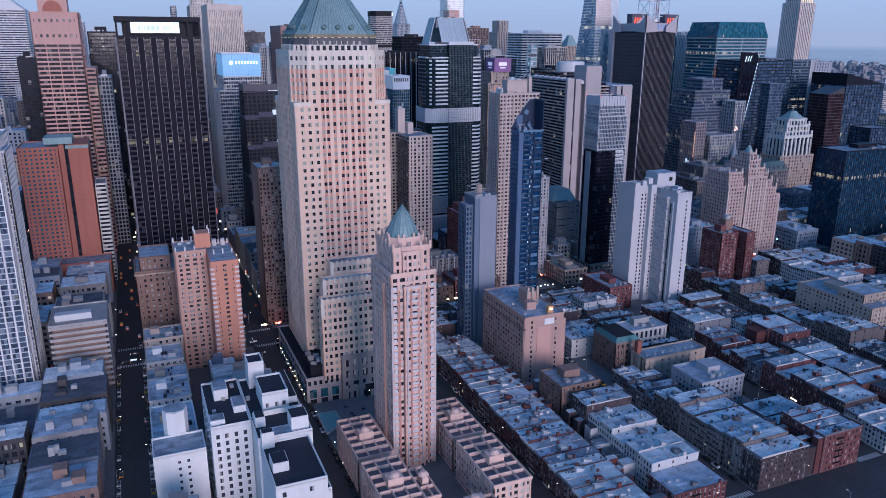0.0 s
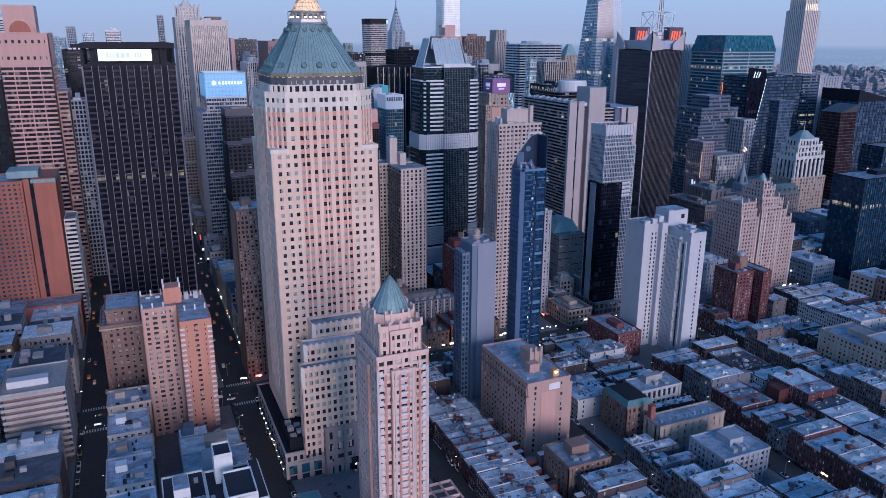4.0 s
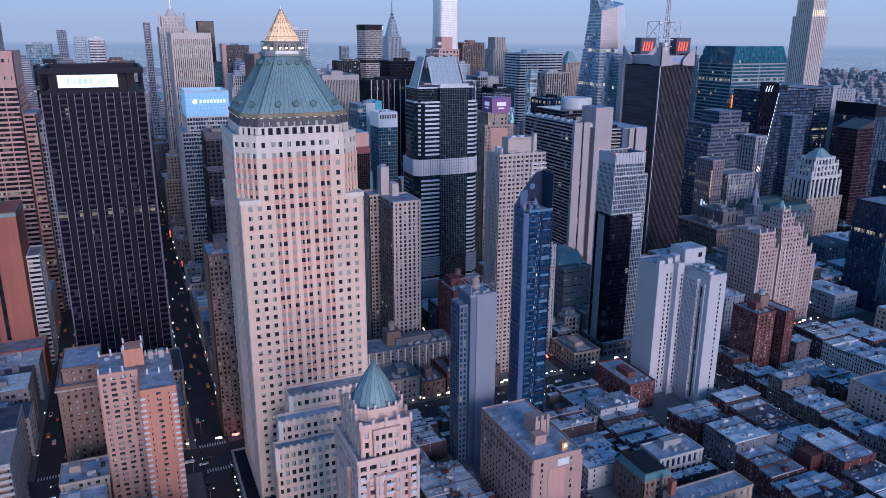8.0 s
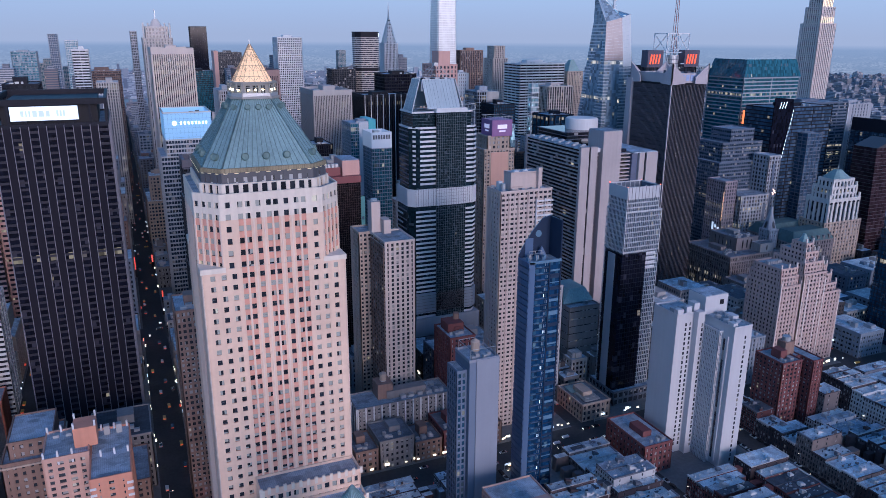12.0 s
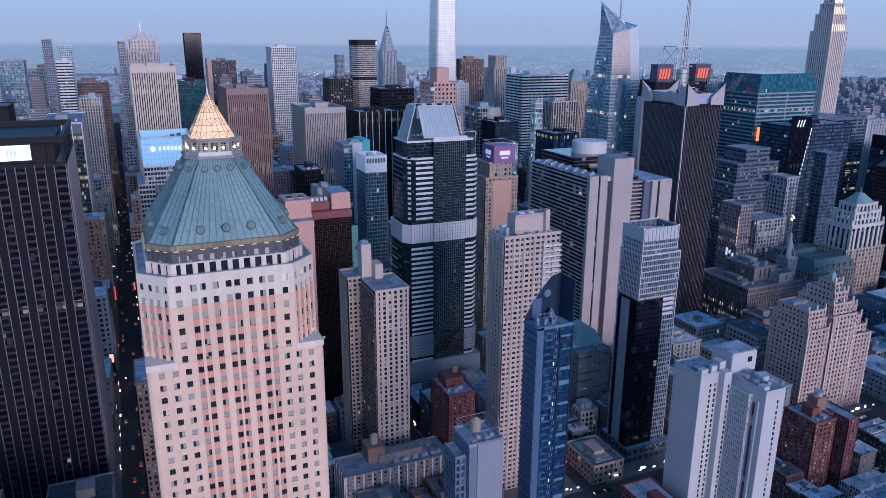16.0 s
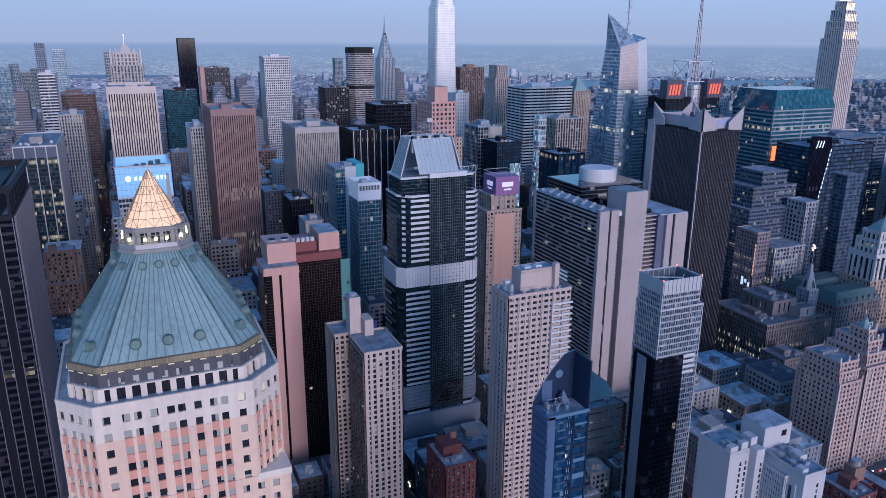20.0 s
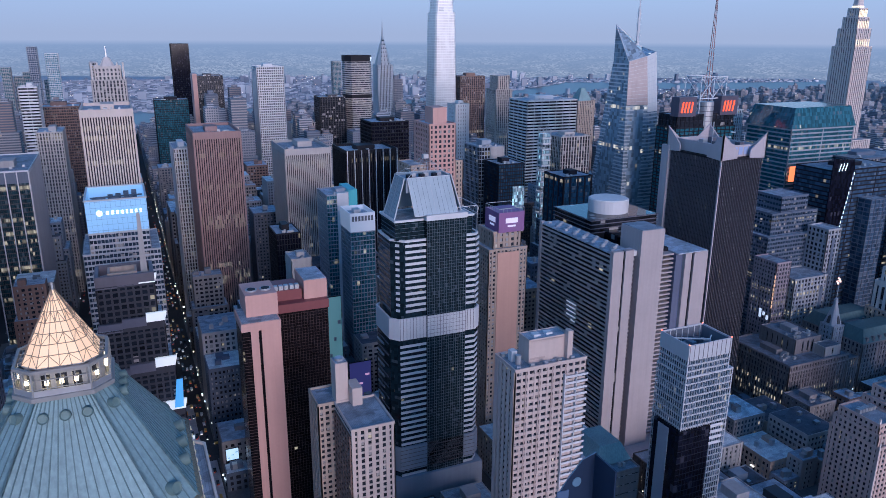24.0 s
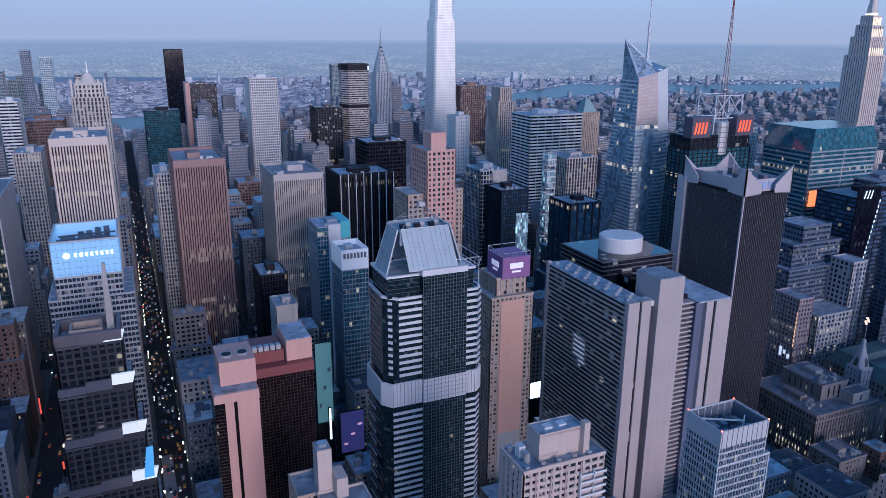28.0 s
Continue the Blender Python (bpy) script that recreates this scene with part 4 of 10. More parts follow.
# ---- towers along the crosstown streets ----
def black_tower():
    r = thing("office_tower", "black glass office slab with steel fins and a white sign", "office tower", -79.5, 219)
    take(-79.5, -22.5, 219, 300)
    w, d, h = 57, 78, 196
    block("glazing", r, G_BLACK, 0.4, w - 0.4, 0.4, d - 0.4, 0, h)
    PIERB = wall_mat("mauve_spandrel", (0.036, 0.034, 0.048), 0.5, 0.2, spec=0.2)
    ring_stack("spandrel", w, d, 0.5, 1.3, PIERB, r, 0, 0, [4 + i * 3.84 for i in range(50)])
    fin = boxes("fin", [(-0.14, 0.14, -0.75, 0.1, 0, h - 2)], wall_mat("pale_steel_fin", (0.24, 0.235, 0.28), 0.45, 0.1))
    PIER = wall_mat("dark_mauve_pier", (0.016, 0.015, 0.024), 0.6, 0.15, spec=0.1)
    for i in range(6):
        x = 5.4 + i * 8.44
        block("pier", r, PIER, x, x + 4.0, -0.3, 0.4, 0, h - 1)
        put("fin", fin, r, (x, 0, 2))
        put("fin", fin, r, (x + 4.0, 0, 2))
    for x in (0.2, w - 0.2):
        put("fin", fin, r, (x, 0, 2))
    for sx in (0, w):
        for i in range(8):
            y = 4 + i * 9.4
            block("pier", r, PIER, sx - 0.3 if sx == 0 else sx - 0.4, sx + 0.4 if sx == 0 else sx + 0.3, y, y + 4.0, 0, h - 1)
            for q in (y, y + 4.0):
                p = put("fin", fin, r, (sx, q, 2))
                p.rotation_euler = (0, 0, radians(-90 if sx == 0 else 90))
    # crown: an open plant storey behind the sign
    put("crown_beam", ring_mesh("crown_beam", w + 0.6, d + 0.6, 1.6, 3.2, SPANDREL), r, (-0.3, -0.3, h + 11))
    put("crown_sill", ring_mesh("crown_sill", w + 0.4, d + 0.4, 1.4, 2.2, SPANDREL), r, (-0.2, -0.2, h - 1))
    block("plant_room", r, BLACKMETAL, 5, w - 5, 5, d - 5, h, h + 11.5)
    block("roof", r, ROOF, 1, w - 1, 1, d - 1, h - 0.4, h + 0.2)
    for i in range(8):
        block("crown_column", r, SPANDREL, 0.2 + i * (w - 1.6) / 7, 1.4 + i * (w - 1.6) / 7, 0.2, 1.4, h + 1, h + 11)
    for i in range(1, 9):
        for sx in (0.2, w - 1.4):
            block("crown_column", r, SPANDREL, sx, sx + 1.2, i * d / 9, i * d / 9 + 1.2, h + 1, h + 11)
    sg = block("sign", r, SIGNWHITE, 10, 42.5, -0.6, 0.1, h + 3, h + 10.4, "plain white lit sign panel")
    MARK = glow_mat("sign_mark", (0.50, 0.56, 0.64), 0.38)
    for a, b in ((5, 6.4), (7.2, 8), (8.8, 9.6), (10.6, 12.8), (13.6, 16), (17, 18.8), (22, 23), (23.6, 24.6), (25.2, 26.2)):
        block("sign_bar", sg, MARK, a, b, -0.08, -0.01, 2.0, 5.2)


black_tower()


def striped(name, label, x0, x1, y0, y1, h, wall, glass, bay, gear_seed, crown=6.0):
    r = thing(name, label, "office tower", x0, y0)
    take(x0, x1, y0, y1)
    w, d = x1 - x0, y1 - y0
    block("glazing", r, glass, 0.6, w - 0.6, 0.6, d - 0.6, 0, h - crown)
    v, f = [], []
    n = round((w - bay * 0.52) / bay)
    for i in range(n + 1):
        x = i * (w - bay * 0.52) / n
        quad_box(v, f, x, x + bay * 0.52, -0.5, 0.6, 0, h - crown)
    n = round((d - bay * 0.52) / bay)
    for i in range(n + 1):
        y = i * (d - bay * 0.52) / n
        for sx in (0, w - 0.1):
            quad_box(v, f, sx - 0.5, sx + 0.6, y, y + bay * 0.52, 0, h - crown)
    tagged(put("pier_screen", mesh_of("pier_screen", v, f, wall), r), kind="stuff")
    put("crown_band", ring_mesh("crown_band", w + 0.9, d + 0.9, 1.2, crown, wall), r, (-0.45, -0.45, h - crown))
    block("roof", r, ROOF, 0.8, w - 0.8, 0.8, d - 0.8, h - crown - 0.4, h - 2.5)
    roof_gear(r, 4, w - 4, 6, d - 4, h - 2.5, 5, wall, gear_seed)
    return r


TAN = wall_mat("tan_limestone_pier", (0.66, 0.56, 0.50), 0.8, 0.12)
RUST = wall_mat("rust_granite_pier", (0.33, 0.215, 0.20), 0.7, 0.15)
DIM = wall_mat("dim_limestone_pier", (0.50, 0.46, 0.44), 0.8, 0.12)
striped("office_tower", "tall limestone office slab with close vertical piers", 17, 55, 538, 602, 231, TAN, G_STRIPE, 1.9, 3)
striped("office_tower", "rust-brown granite office slab with vertical piers", 99.5, 138, 545, 612, 209, RUST, G_STRIPE, 1.9, 4)
striped("office_tower", "pale limestone office slab with vertical piers", 184, 228, 590, 655, 184, DIM, G_STRIPE, 1.9, 5)
striped("office_tower", "black office block with white vertical ribs", 249, 304, 610, 660, 176, BLACKMETAL, G_BLACK, 2.2, 6, 3.0)
_rib = boxes("rib", [(-0.35, 0.35, -0.9, 0, 0, 176)], WHITEPANEL)
_last = [o for o in scene.objects if o.get("label", "") == "black office block with white vertical ribs"][0]
for _i in range(8):
    put("rib", _rib, _last, (1 + _i * 53 / 7, -0.3, 0))


def arched_tower():
    r = thing("office_tower", "salmon granite office tower banded with windows under a round arch", "office tower", -147, 388)
    take(-147, -109, 388, 440)
    G = glass_mat("banded_glass", (0.022, 0.02, 0.028), 1.6, 3.9, 0.006, 0.1, (0.2, 0.17, 0.16), floors_lit=0.1, power=0.25)
    w, d = 38, 52
    tier(r, 0, w, 0, d, 0, 190, SALMON, G, 9.4, 3.9, 0.07, 0.4, 0.5, "wns", 1.0, joined=True)
    tier(r, 0, w, 0, d, 190, 216, SALMON, G_DARK, 4.7, 13, 0.6, 0.8, 0.5, "wns", 1.0, joined=True)
    block("gable_tower", r, SALMON, 7, 30, 3, 30, 216, 238)
    o = [(18.5 - 10.5 * math.cos(a * math.pi / 12), 216 + 12 * math.sin(a * math.pi / 12)) for a in range(13)]
    v = [(x, -0.6, z) for x, z in o] + [(x, 3.2, z) for x, z in o]
    f = [(i, i + 1, 14 + i, 13 + i) for i in range(12)] + [tuple(range(12, -1, -1)), tuple(range(13, 26))]
    put("arch", mesh_of("arch", v, f, SALMON), r, (0, 0, 0), "rounded arch gable")
    v = [(18.5 + (x - 18.5) * 0.75, -0.9, 217 + (z - 216) * 0.75) for x, z in o]
    v += [(x, -0.62, z) for x, _, z in v]
    put("arch_window", mesh_of("arch_window", v, f, REDPANEL), r)
    tier(r, w + 0.2, w + 9, 6, d, 0, 168, SALMON, G, 9, 3.9, 0.1, 0.5, 0.5, "ws", 1.0, joined=True)


arched_tower()


def red_block():
    r = thing("hotel", "red brick hotel slab with one dark window slot", "hotel", -154, 272)
    take(-154, -109, 272, 320)
    tier(r, -4, 24, 0, 40, 0, 114, REDPANEL, G_TEAL, 3.4, 3.3, 0.55, 0.55, 0.3, "wns", 1.2, joined=True)
    block("wall", r, REDPANEL, 24.2, 28, 0.3, 40, 0, 116)
    block("window_slot", r, G_DARK, 28.1, 30.6, 1.2, 39, 6, 113)
    block("wall", r, REDPANEL, 30.7, 45, -0.2, 40, 0, 116)
    block("band", r, COPPER, 29, 45.2, -0.4, 40.2, 113, 115.4)
    block("roof_house", r, COPPER, 14, 34, 6, 30, 116, 121)
    tier(r, 46, 54, 10, 36, 0, 82, WHITEPANEL, G_DARK, 8, 3.4, 0.05, 0.5, 0.4, "ws", 1.0, joined=True)
    tier(r, -6, 52, -22, -0.6, 0, 26, REDPANEL, G_DARK, 8, 9, 0.8, 0.7, 0.3, "wns", 1.2, joined=True)


red_block()


def white_grid_tower():
    r = thing("apartment_tower", "white gridded concrete apartment tower", "apartment tower", -174, 62)
    take(-174, -126, 62, 112)
    G = glass_mat("grid_tower_glass", (0.06, 0.085, 0.13), 1.4, 3.0, 0.006, 0.35, (0.22, 0.26, 0.33), floors_lit=0)
    tier(r, 0, 34, 0, 44, 0, 147, WHITEPANEL, G, 4.2, 3.0, 0.14, 0.13, 0.5, "wns", 1.2, joined=True)
    tier(r, 34.2, 36.5, 8, 36, 0, 140, WHITEPANEL, G, 4.2, 3.0, 0.2, 0.16, 0.5, "ws", 1.2, joined=True)
    for i in range(9):
        block("white_pier", r, WHITE, i * 4.2 - 0.2, i * 4.2 + 0.5, -0.5, -0.1, 0, 147.5)


white_grid_tower()


def twin_brick():
    r = thing("apartment_tower", "orange brick twin apartment slab with pale corner balconies", "apartment tower", -61, 60)
    take(-61, -24, 56, 104)
    G = glass_mat("twin_glass", (0.05, 0.055, 0.065), 1.8, 2.9, 0.02, 0.35, floors_lit=0)
    OB = wall_mat("orange_brick_face", (0.62, 0.29, 0.20), 0.85, 0.15)
    tier(r, 0, 17.5, 18, 42, 0, 75, wall_mat("faded_pink_brick", (0.58, 0.36, 0.29), 0.85, 0.18), G, 4.2, 2.9, 0.45, 0.45, 0.35, "wns", 1.2)
    tier(r, 17.8, 33.5, 0, 42, 0, 72, OB, G, 5.2, 2.9, 0.62, 0.5, 0.35, "wns", 1.2)
    for x, y in ((17.5, -0.3), (31.3, -0.3)):
        st = put("balcony_stack", boxes("balcony_stack", [(0, 2.4, 0, 2.2, 0, 0.25), (0, 2.4, 0, 0.15, 0.25, 1.1), (0, 0.15, 0.15, 2.2, 0.25, 1.1)], WHITEPANEL), r, (x, y, 4))
        for k in range(1, 23):
            put("balcony", st.data, r, (x, y, 4 + k * 2.9))
    block("stair_tower", r, OB, 12, 21, 24, 34, 75, 84)
    for x in (12, 20.2):
        for y in (24, 33.2):
            block("pinnacle", r, WHITEPANEL, x, x + 0.8, y, y + 0.8, 84, 86.5)
    for i in range(7):
        for y in (18.2, 40.8):
            block("pinnacle", r, WHITEPANEL, 0.2 + i * 5.3, 1.0 + i * 5.3, y, y + 0.8, 72, 78.5 if i < 3 else 75)
    for i in range(6):
        block("cooling_unit", r, METAL, 3 + i * 5, 5.4 + i * 5, 36, 38.6, 72.2, 76.4)


twin_brick()


def old_hotel():
    r = thing("hotel", "old brown brick hotel with arched ground storey", "hotel", -84, 122)
    take(-84, -58, 122, 160)
    tier(r, 0, 25, 0, 36, 0, 52, BROWN, G_HOME, 3.6, 3.6, 0.6, 0.5, 0.4, "wns", 1.5, base=9, joined=True)
    tier(r, 3, 22, 5, 34, 52, 60, BROWN, G_HOME, 3.6, 4, 0.6, 0.5, 0.4, "wns", 1.2, joined=True)
    put("cornice", ring_mesh("cornice", 26.4, 37.4, 1.2, 0.9, BUFF), r, (-0.7, -0.7, 50.4))
    for i in range(4):
        put("shop_light", boxes("shop_light", [(0, 3, 0, 0.2, 0, 0.5)], LAMP), r, (0.8 + i * 6.2, -0.6, 3.2))


old_hotel()


def parking():
    r = thing("parking_garage", "grey concrete parking garage with open decks", "garage", -131, 72)
    take(-131, -100, 72, 108)
    for k in range(12):
        put("deck", ring_mesh("deck", 30, 34, 0.8, 1.7, CONCRETE), r, (0, 0, 3.4 * k + 1.8))
    block("core", r, BROWN, 1.5, 28.5, 1.5, 32.5, 0, 41)
    block("roof", r, CONCRETE, 0.5, 29.5, 0.5, 33.5, 40.8, 41.4)
    block("ramp_house", r, WHITEPANEL, 3, 22, 8, 14, 41.4, 45)
    put("parapet", ring_mesh("parapet", 30, 34, 0.5, 1.3, CONCRETE), r, (0, 0, 41))


parking()


def white_lofts():
    """The stepped white building and the blank white slab between the two streets."""
    PALEROOF = roof_mat("pale_blue_roof", (0.48, 0.54, 0.62), 0.6)
    DARKROOF = wall_mat("black_roof_felt", (0.03, 0.035, 0.05), 0.9, 0.3)
    G = glass_mat("loft_glass", (0.05, 0.055, 0.07), 1.6, 3.2, 0.01, 0.1, floors_lit=0)
    r = thing("loft_building", "stepped white painted loft building with black roofs", "building", -60, -130)
    take(-62, -22, -132, -40)
    for x0, x1, y0, y1, h in ((0, 16, 50, 92, 44), (16.2, 38, 34, 90, 44), (17, 36, 2, 33.8, 42), (22, 33, 56, 74, 52), (20, 27, 80, 90, 56), (27.4, 38.4, 6, 30, 34)):
        block("wall", r, WHITE, x0, x1, y0, y1, 0, h)
        block("roof", r, DARKROOF, x0 + 0.5, x1 - 0.5, y0 + 0.5, y1 - 0.5, h - 0.5, h + 0.08)
        put("parapet", ring_mesh("parapet", x1 - x0, y1 - y0, 0.4, 1.1, WHITE), r, (x0, y0, h - 0.2))
    for x0, x1, y0, y1, z0, z1 in ((4, 10, 74, 84, 44, 49), (0.2, 6, 52, 58, 44, 46.5), (17, 21, 44, 50, 44, 48.5), (30, 37, 36, 44, 44, 50), (33.4, 37.4, 60, 88, 44, 47), (18, 24, 12, 20, 42, 46), (17.2, 22, 30, 33.6, 42, 49), (28.4, 33, 12, 17, 34, 37.5), (10.5, 15.6, 60, 70, 44, 47)):
        block("bulkhead", r, WHITE, x0, x1, y0, y1, z0, z1)
        block("bulkhead_roof", r, DARKROOF if x0 > 15 else ROOF, x0 + 0.3, x1 - 0.3, y0 + 0.3, y1 - 0.3, z1, z1 + 0.15)
    block("terrace_wall", r, WHITE, 17, 38, 52.6, 53, 44, 46.4)
    block("pale_deck", r, ROOF, 18, 30, 36, 42, 44.1, 44.3)
    for i in range(8):
        block("cooling_unit", r, METAL, 2 + (i * 5) % 33, 3.6 + (i * 5) % 33, 62 + (i * 11) % 26, 64 + (i * 11) % 26, 44.1, 45.5)
    WIN = boxes("window", [(-0.7, 0.7, -0.05, 0.1, 0, 1.9)], G)
    for k in range(11):
        for x in (2.5, 6.0, 9.8, 13.4):
            put("window", WIN, r, (x, 49.96, 5 + k * 3.4))
        for y in (55, 61, 67, 73, 79, 85):
            p = put("window", WIN, r, (-0.04, y, 5 + k * 3.4))
            p.rotation_euler = (0, 0, radians(-90))
        for x in (24, 28, 31):
            if k > 8:
                put("window", WIN, r, (x, 55.96, 12 + k * 3.4))
    for x in (20, 30):
        put("window", WIN, r, (x, 1.96, 38))
    s = thing("loft_building", "blank white rendered slab with two columns of small windows", "building", -83, -72)
    take(-83, -60, -74, 100)
    block("wall", s, WHITE, 0, 21, 0, 16, 0, 31)
    block("roof", s, ROOF, 0.5, 20.5, 0.5, 15.5, 30.6, 31.1)
    put("parapet", ring_mesh("parapet", 21, 16, 0.4, 1.1, WHITE), s, (0, 0, 30.8))
    WS = boxes("window", [(-0.55, 0.55, -0.05, 0.1, 0, 1.2)], G)
    for k in range(9):
        for x in (10, 13.6):
            put("window", WS, s, (x, -0.04, 2 + k * 3.1))
    put("tank_house", prism("tank_house", circle(10.5, 20.5, 5.2, 8), 0, 42, WHITE), s)
    put("tank_roof", prism("tank_roof", circle(10.5, 20.5, 4.6, 8), 42, 42.4, ROOF), s)
    rl = random.Random(17)
    for y0, y1, h, x1 in ((-38, -4, 20, 20), (-3.6, 22, 23, 20), (22.4, 48, 18, 21), (48.4, 72, 21, 20), (72.4, 92, 25, 22)):
        t = thing("row_building", "low brick building with a pale blue-grey cluttered roof", "building", -83, y0, 0.0, "row buildings")
        tier(t, 0, x1, 0, y1 - y0, 0, h, rl.choice((BUFF, GREY, WHITE)), G_HOME, 3.4, 3.4, 0.5, 0.5, 0.35, "wns", 1.2, joined=True, roof=PALEROOF)
        block("stair_head", t, rl.choice((WHITE, BUFF)), 4, 9, (y1 - y0) * 0.5, (y1 - y0) * 0.5 + 5, h, h + 3.4)
        block("stair_head", t, rl.choice((WHITE, GREY)), 12, 16, (y1 - y0) * 0.2, (y1 - y0) * 0.2 + 3, h, h + 2.6)
        for i in range(7):
            px, py, s = rl.uniform(1, x1 - 3), rl.uniform(1, y1 - y0 - 3), rl.uniform(0.7, 1.9)
            block("cooling_unit" if i % 2 else "skylight", t, METAL if i % 2 else DARKROOF, px, px + s, py, py + s * rl.uniform(0.7, 1.8), h, h + rl.uniform(0.7, 1.7))


white_lofts()


# ---- towers in the middle ground ----
def banded_tower():
    """The dark glass tower with white bands and a glass prism on top."""
    r = thing("office_tower", "dark glass office tower with white bands and a glass prism roof", "office tower", 174, 265)
    take(172, 232, 262, 298)
    w, d = 55, 31
    low = [(4, 0), (51, 0), (55, 4), (55, 28), (52, 31), (3, 31), (0, 28), (0, 5)]
    high = [(8, 0.6), (51, 0.6), (54, 3.6), (54, 28), (2, 28), (1.6, 7.5)]
    put("glazing", prism("glazing", low, 0, 122, G_CURTAIN), r)
    put("glazing", prism("glazing", high, 122, 179, G_CURTAIN), r)
    put("centre_bay", prism("centre_bay", rect(20.4, 44.4, -1.2, 8), 30, 190, G_CURTAIN), r, (0, 0, 0), "dark curtain wall centre bay")
    GRIDM = wall_mat("grey_grid_metal", (0.13, 0.155, 0.18), 0.5, 0.1, spec=0.2)
    mull = boxes("mullion", [(-0.08, 0.08, -0.14, 0, 0, 158)], GRIDM)
    for i in range(17):
        put("mullion", mull, r, (20.4 + 24 * i / 16, -1.2, 32))
    tr = boxes("transom", [(0, 24, -0.1, 0, 0, 0.16), (0, 24, -0.1, 0, 1.92, 2.08)], GRIDM)
    for k in range(41):
        put("transom", tr, r, (20.4, -1.2, 33 + k * 3.84))
    left_low, left_high = boxes("band", [(4.2, 20.2, -0.4, 0.6, 0, 1.5)], WHITEPANEL), boxes("band", [(8, 20.2, 0.2, 1.2, 0, 1.5)], WHITEPANEL)
    right_low, right_high = boxes("band", [(44.6, 51.2, -0.4, 0.6, 0, 1.5)], WHITEPANEL), boxes("band", [(44.6, 51.2, 0.2, 1.2, 0, 1.5)], WHITEPANEL)
    inner = boxes("band_step", [(11, 20.3, -0.7, 0.1, 0, 1.1)], SPANDREL)
    side = boxes("side_band", [(-0.3, 0.5, 8, 27.5, 0, 1.0)], FIN)
    side_far = boxes("side_band", [(-0.4, 0.5, 16, 27.5, 0, 1.3)], PANELB)
    corner = prism("corner_band", [(51.1, -0.4), (55.3, 4), (54.9, 4.4), (50.8, 0.1)], 0, 1.5, WHITEPANEL)
    notch = prism("corner_band", [(3.6, 4.6), (5.2, 2.9), (5.9, 3.6), (4.3, 5.3)], 0, 1.5, WHITEPANEL)
    for k in range(42):
        z = 32 + k * 3.5
        if 119 < z < 134 or z > 177:
            continue
        wide = z < 119
        put("band", left_low if wide else left_high, r, (0, 0, z))
        put("band", right_low if wide else right_high, r, (0, 0, z))
        put("corner_band", corner, r, (0, 0, z))
        if wide:
            put("side_band", side_far if k % 2 else side, r, (0, 0, z))
            if k % 2:
                put("band_step", inner, r, (0, 0, z - 1.3))
        else:
            put("corner_band", notch, r, (0, 0, z))
            put("side_band", side, r, (1.9, 0, z))
    put("belt", ring_prism("belt", inset(low, -0.7), 1.0, 13, WHITEPANEL), r, (0, 0, 121))
    for i in range(24):
        block("belt_mullion", r, FIN, 4 + i * 2, 4.15 + i * 2, -0.9, -0.68, 121, 134)
    block("belt_front", r, WHITEPANEL, 20.2, 44.6, -1.75, -1.22, 121, 134)
    for i in range(13):
        block("belt_mullion", r, FIN, 20.3 + i * 2, 20.45 + i * 2, -1.9, -1.76, 121, 134)
    for k in range(5):
        block("belt_rail", r, FIN, 20.2, 44.6, -1.88, -1.77, 123 + k * 2.4, 123.12 + k * 2.4)
    put("belt_low", ring_prism("belt_low", inset(low, -1.2), 1.4, 16, BLUEPANEL), r, (0, 0, 36))
    for k in range(6):
        block("belt_rail", r, FIN, 3, 52, -1.5, -1.3, 37 + k * 2.6, 37.2 + k * 2.6)
    block("base", r, BLUEPANEL, -3, w + 2, -3, d + 2, 0, 32)
    block("cap", r, WHITEPANEL, 20, 44.8, -1.6, 6, 190, 193)
    put("upper_glazing", prism("upper_glazing", rect(3.4, 50, 3, 27), 179, 190, G_CURTAIN), r)
    for k in range(1, 5):
        put("upper_rail", ring_mesh("upper_rail", 47, 24.4, 0.3, 0.14, GRIDM), r, (3.2, 2.8, 179 + k * 2.3))
    put("deck_edge", ring_mesh("deck_edge", 48.4, 26, 1.1, 1.2, WHITEPANEL), r, (2.6, 2.2, 189.6))
    put("deck_edge", ring_prism("deck_edge", inset(high, -0.3), 1.2, 1.3, WHITEPANEL), r, (0, 0, 178.4))
    block("roof", r, ROOF, 4, 50, 3.6, 27, 189.8, 190.4)
    # glass prism: a steep roof with one wide slope and a narrow one round the corner
    for nm, v in (("west_slope", [(14, 0.6, 192.6), (40, 0.6, 192.6), (36, 4.5, 213.5), (11, 4.5, 213.5)]), ("north_slope", [(4.2, 25, 190.4), (4.2, 7, 190.4), (9.6, 5.2, 213.5), (9.6, 20, 213.5)]), ("east_slope", [(40, 27, 192.6), (14, 27, 192.6), (11, 22, 213.5), (36, 22, 213.5)]), ("south_slope", [(44, 5, 192.6), (44, 26, 192.6), (37.5, 21, 213.5), (37.5, 5, 213.5)])):
        nrm = (Vector(v[1]) - Vector(v[0])).cross(Vector(v[3]) - Vector(v[0])).normalized() * -0.5
        vv = v + [tuple(Vector(p) + nrm) for p in v]
        put("glass_slope", mesh_of("glass_slope", vv, [(0, 1, 2, 3), (7, 6, 5, 4), (0, 4, 5, 1), (1, 5, 6, 2), (2, 6, 7, 3), (3, 7, 4, 0)], G_PALE), r, (0, 0, 0), "sloping pale glass roof slope")
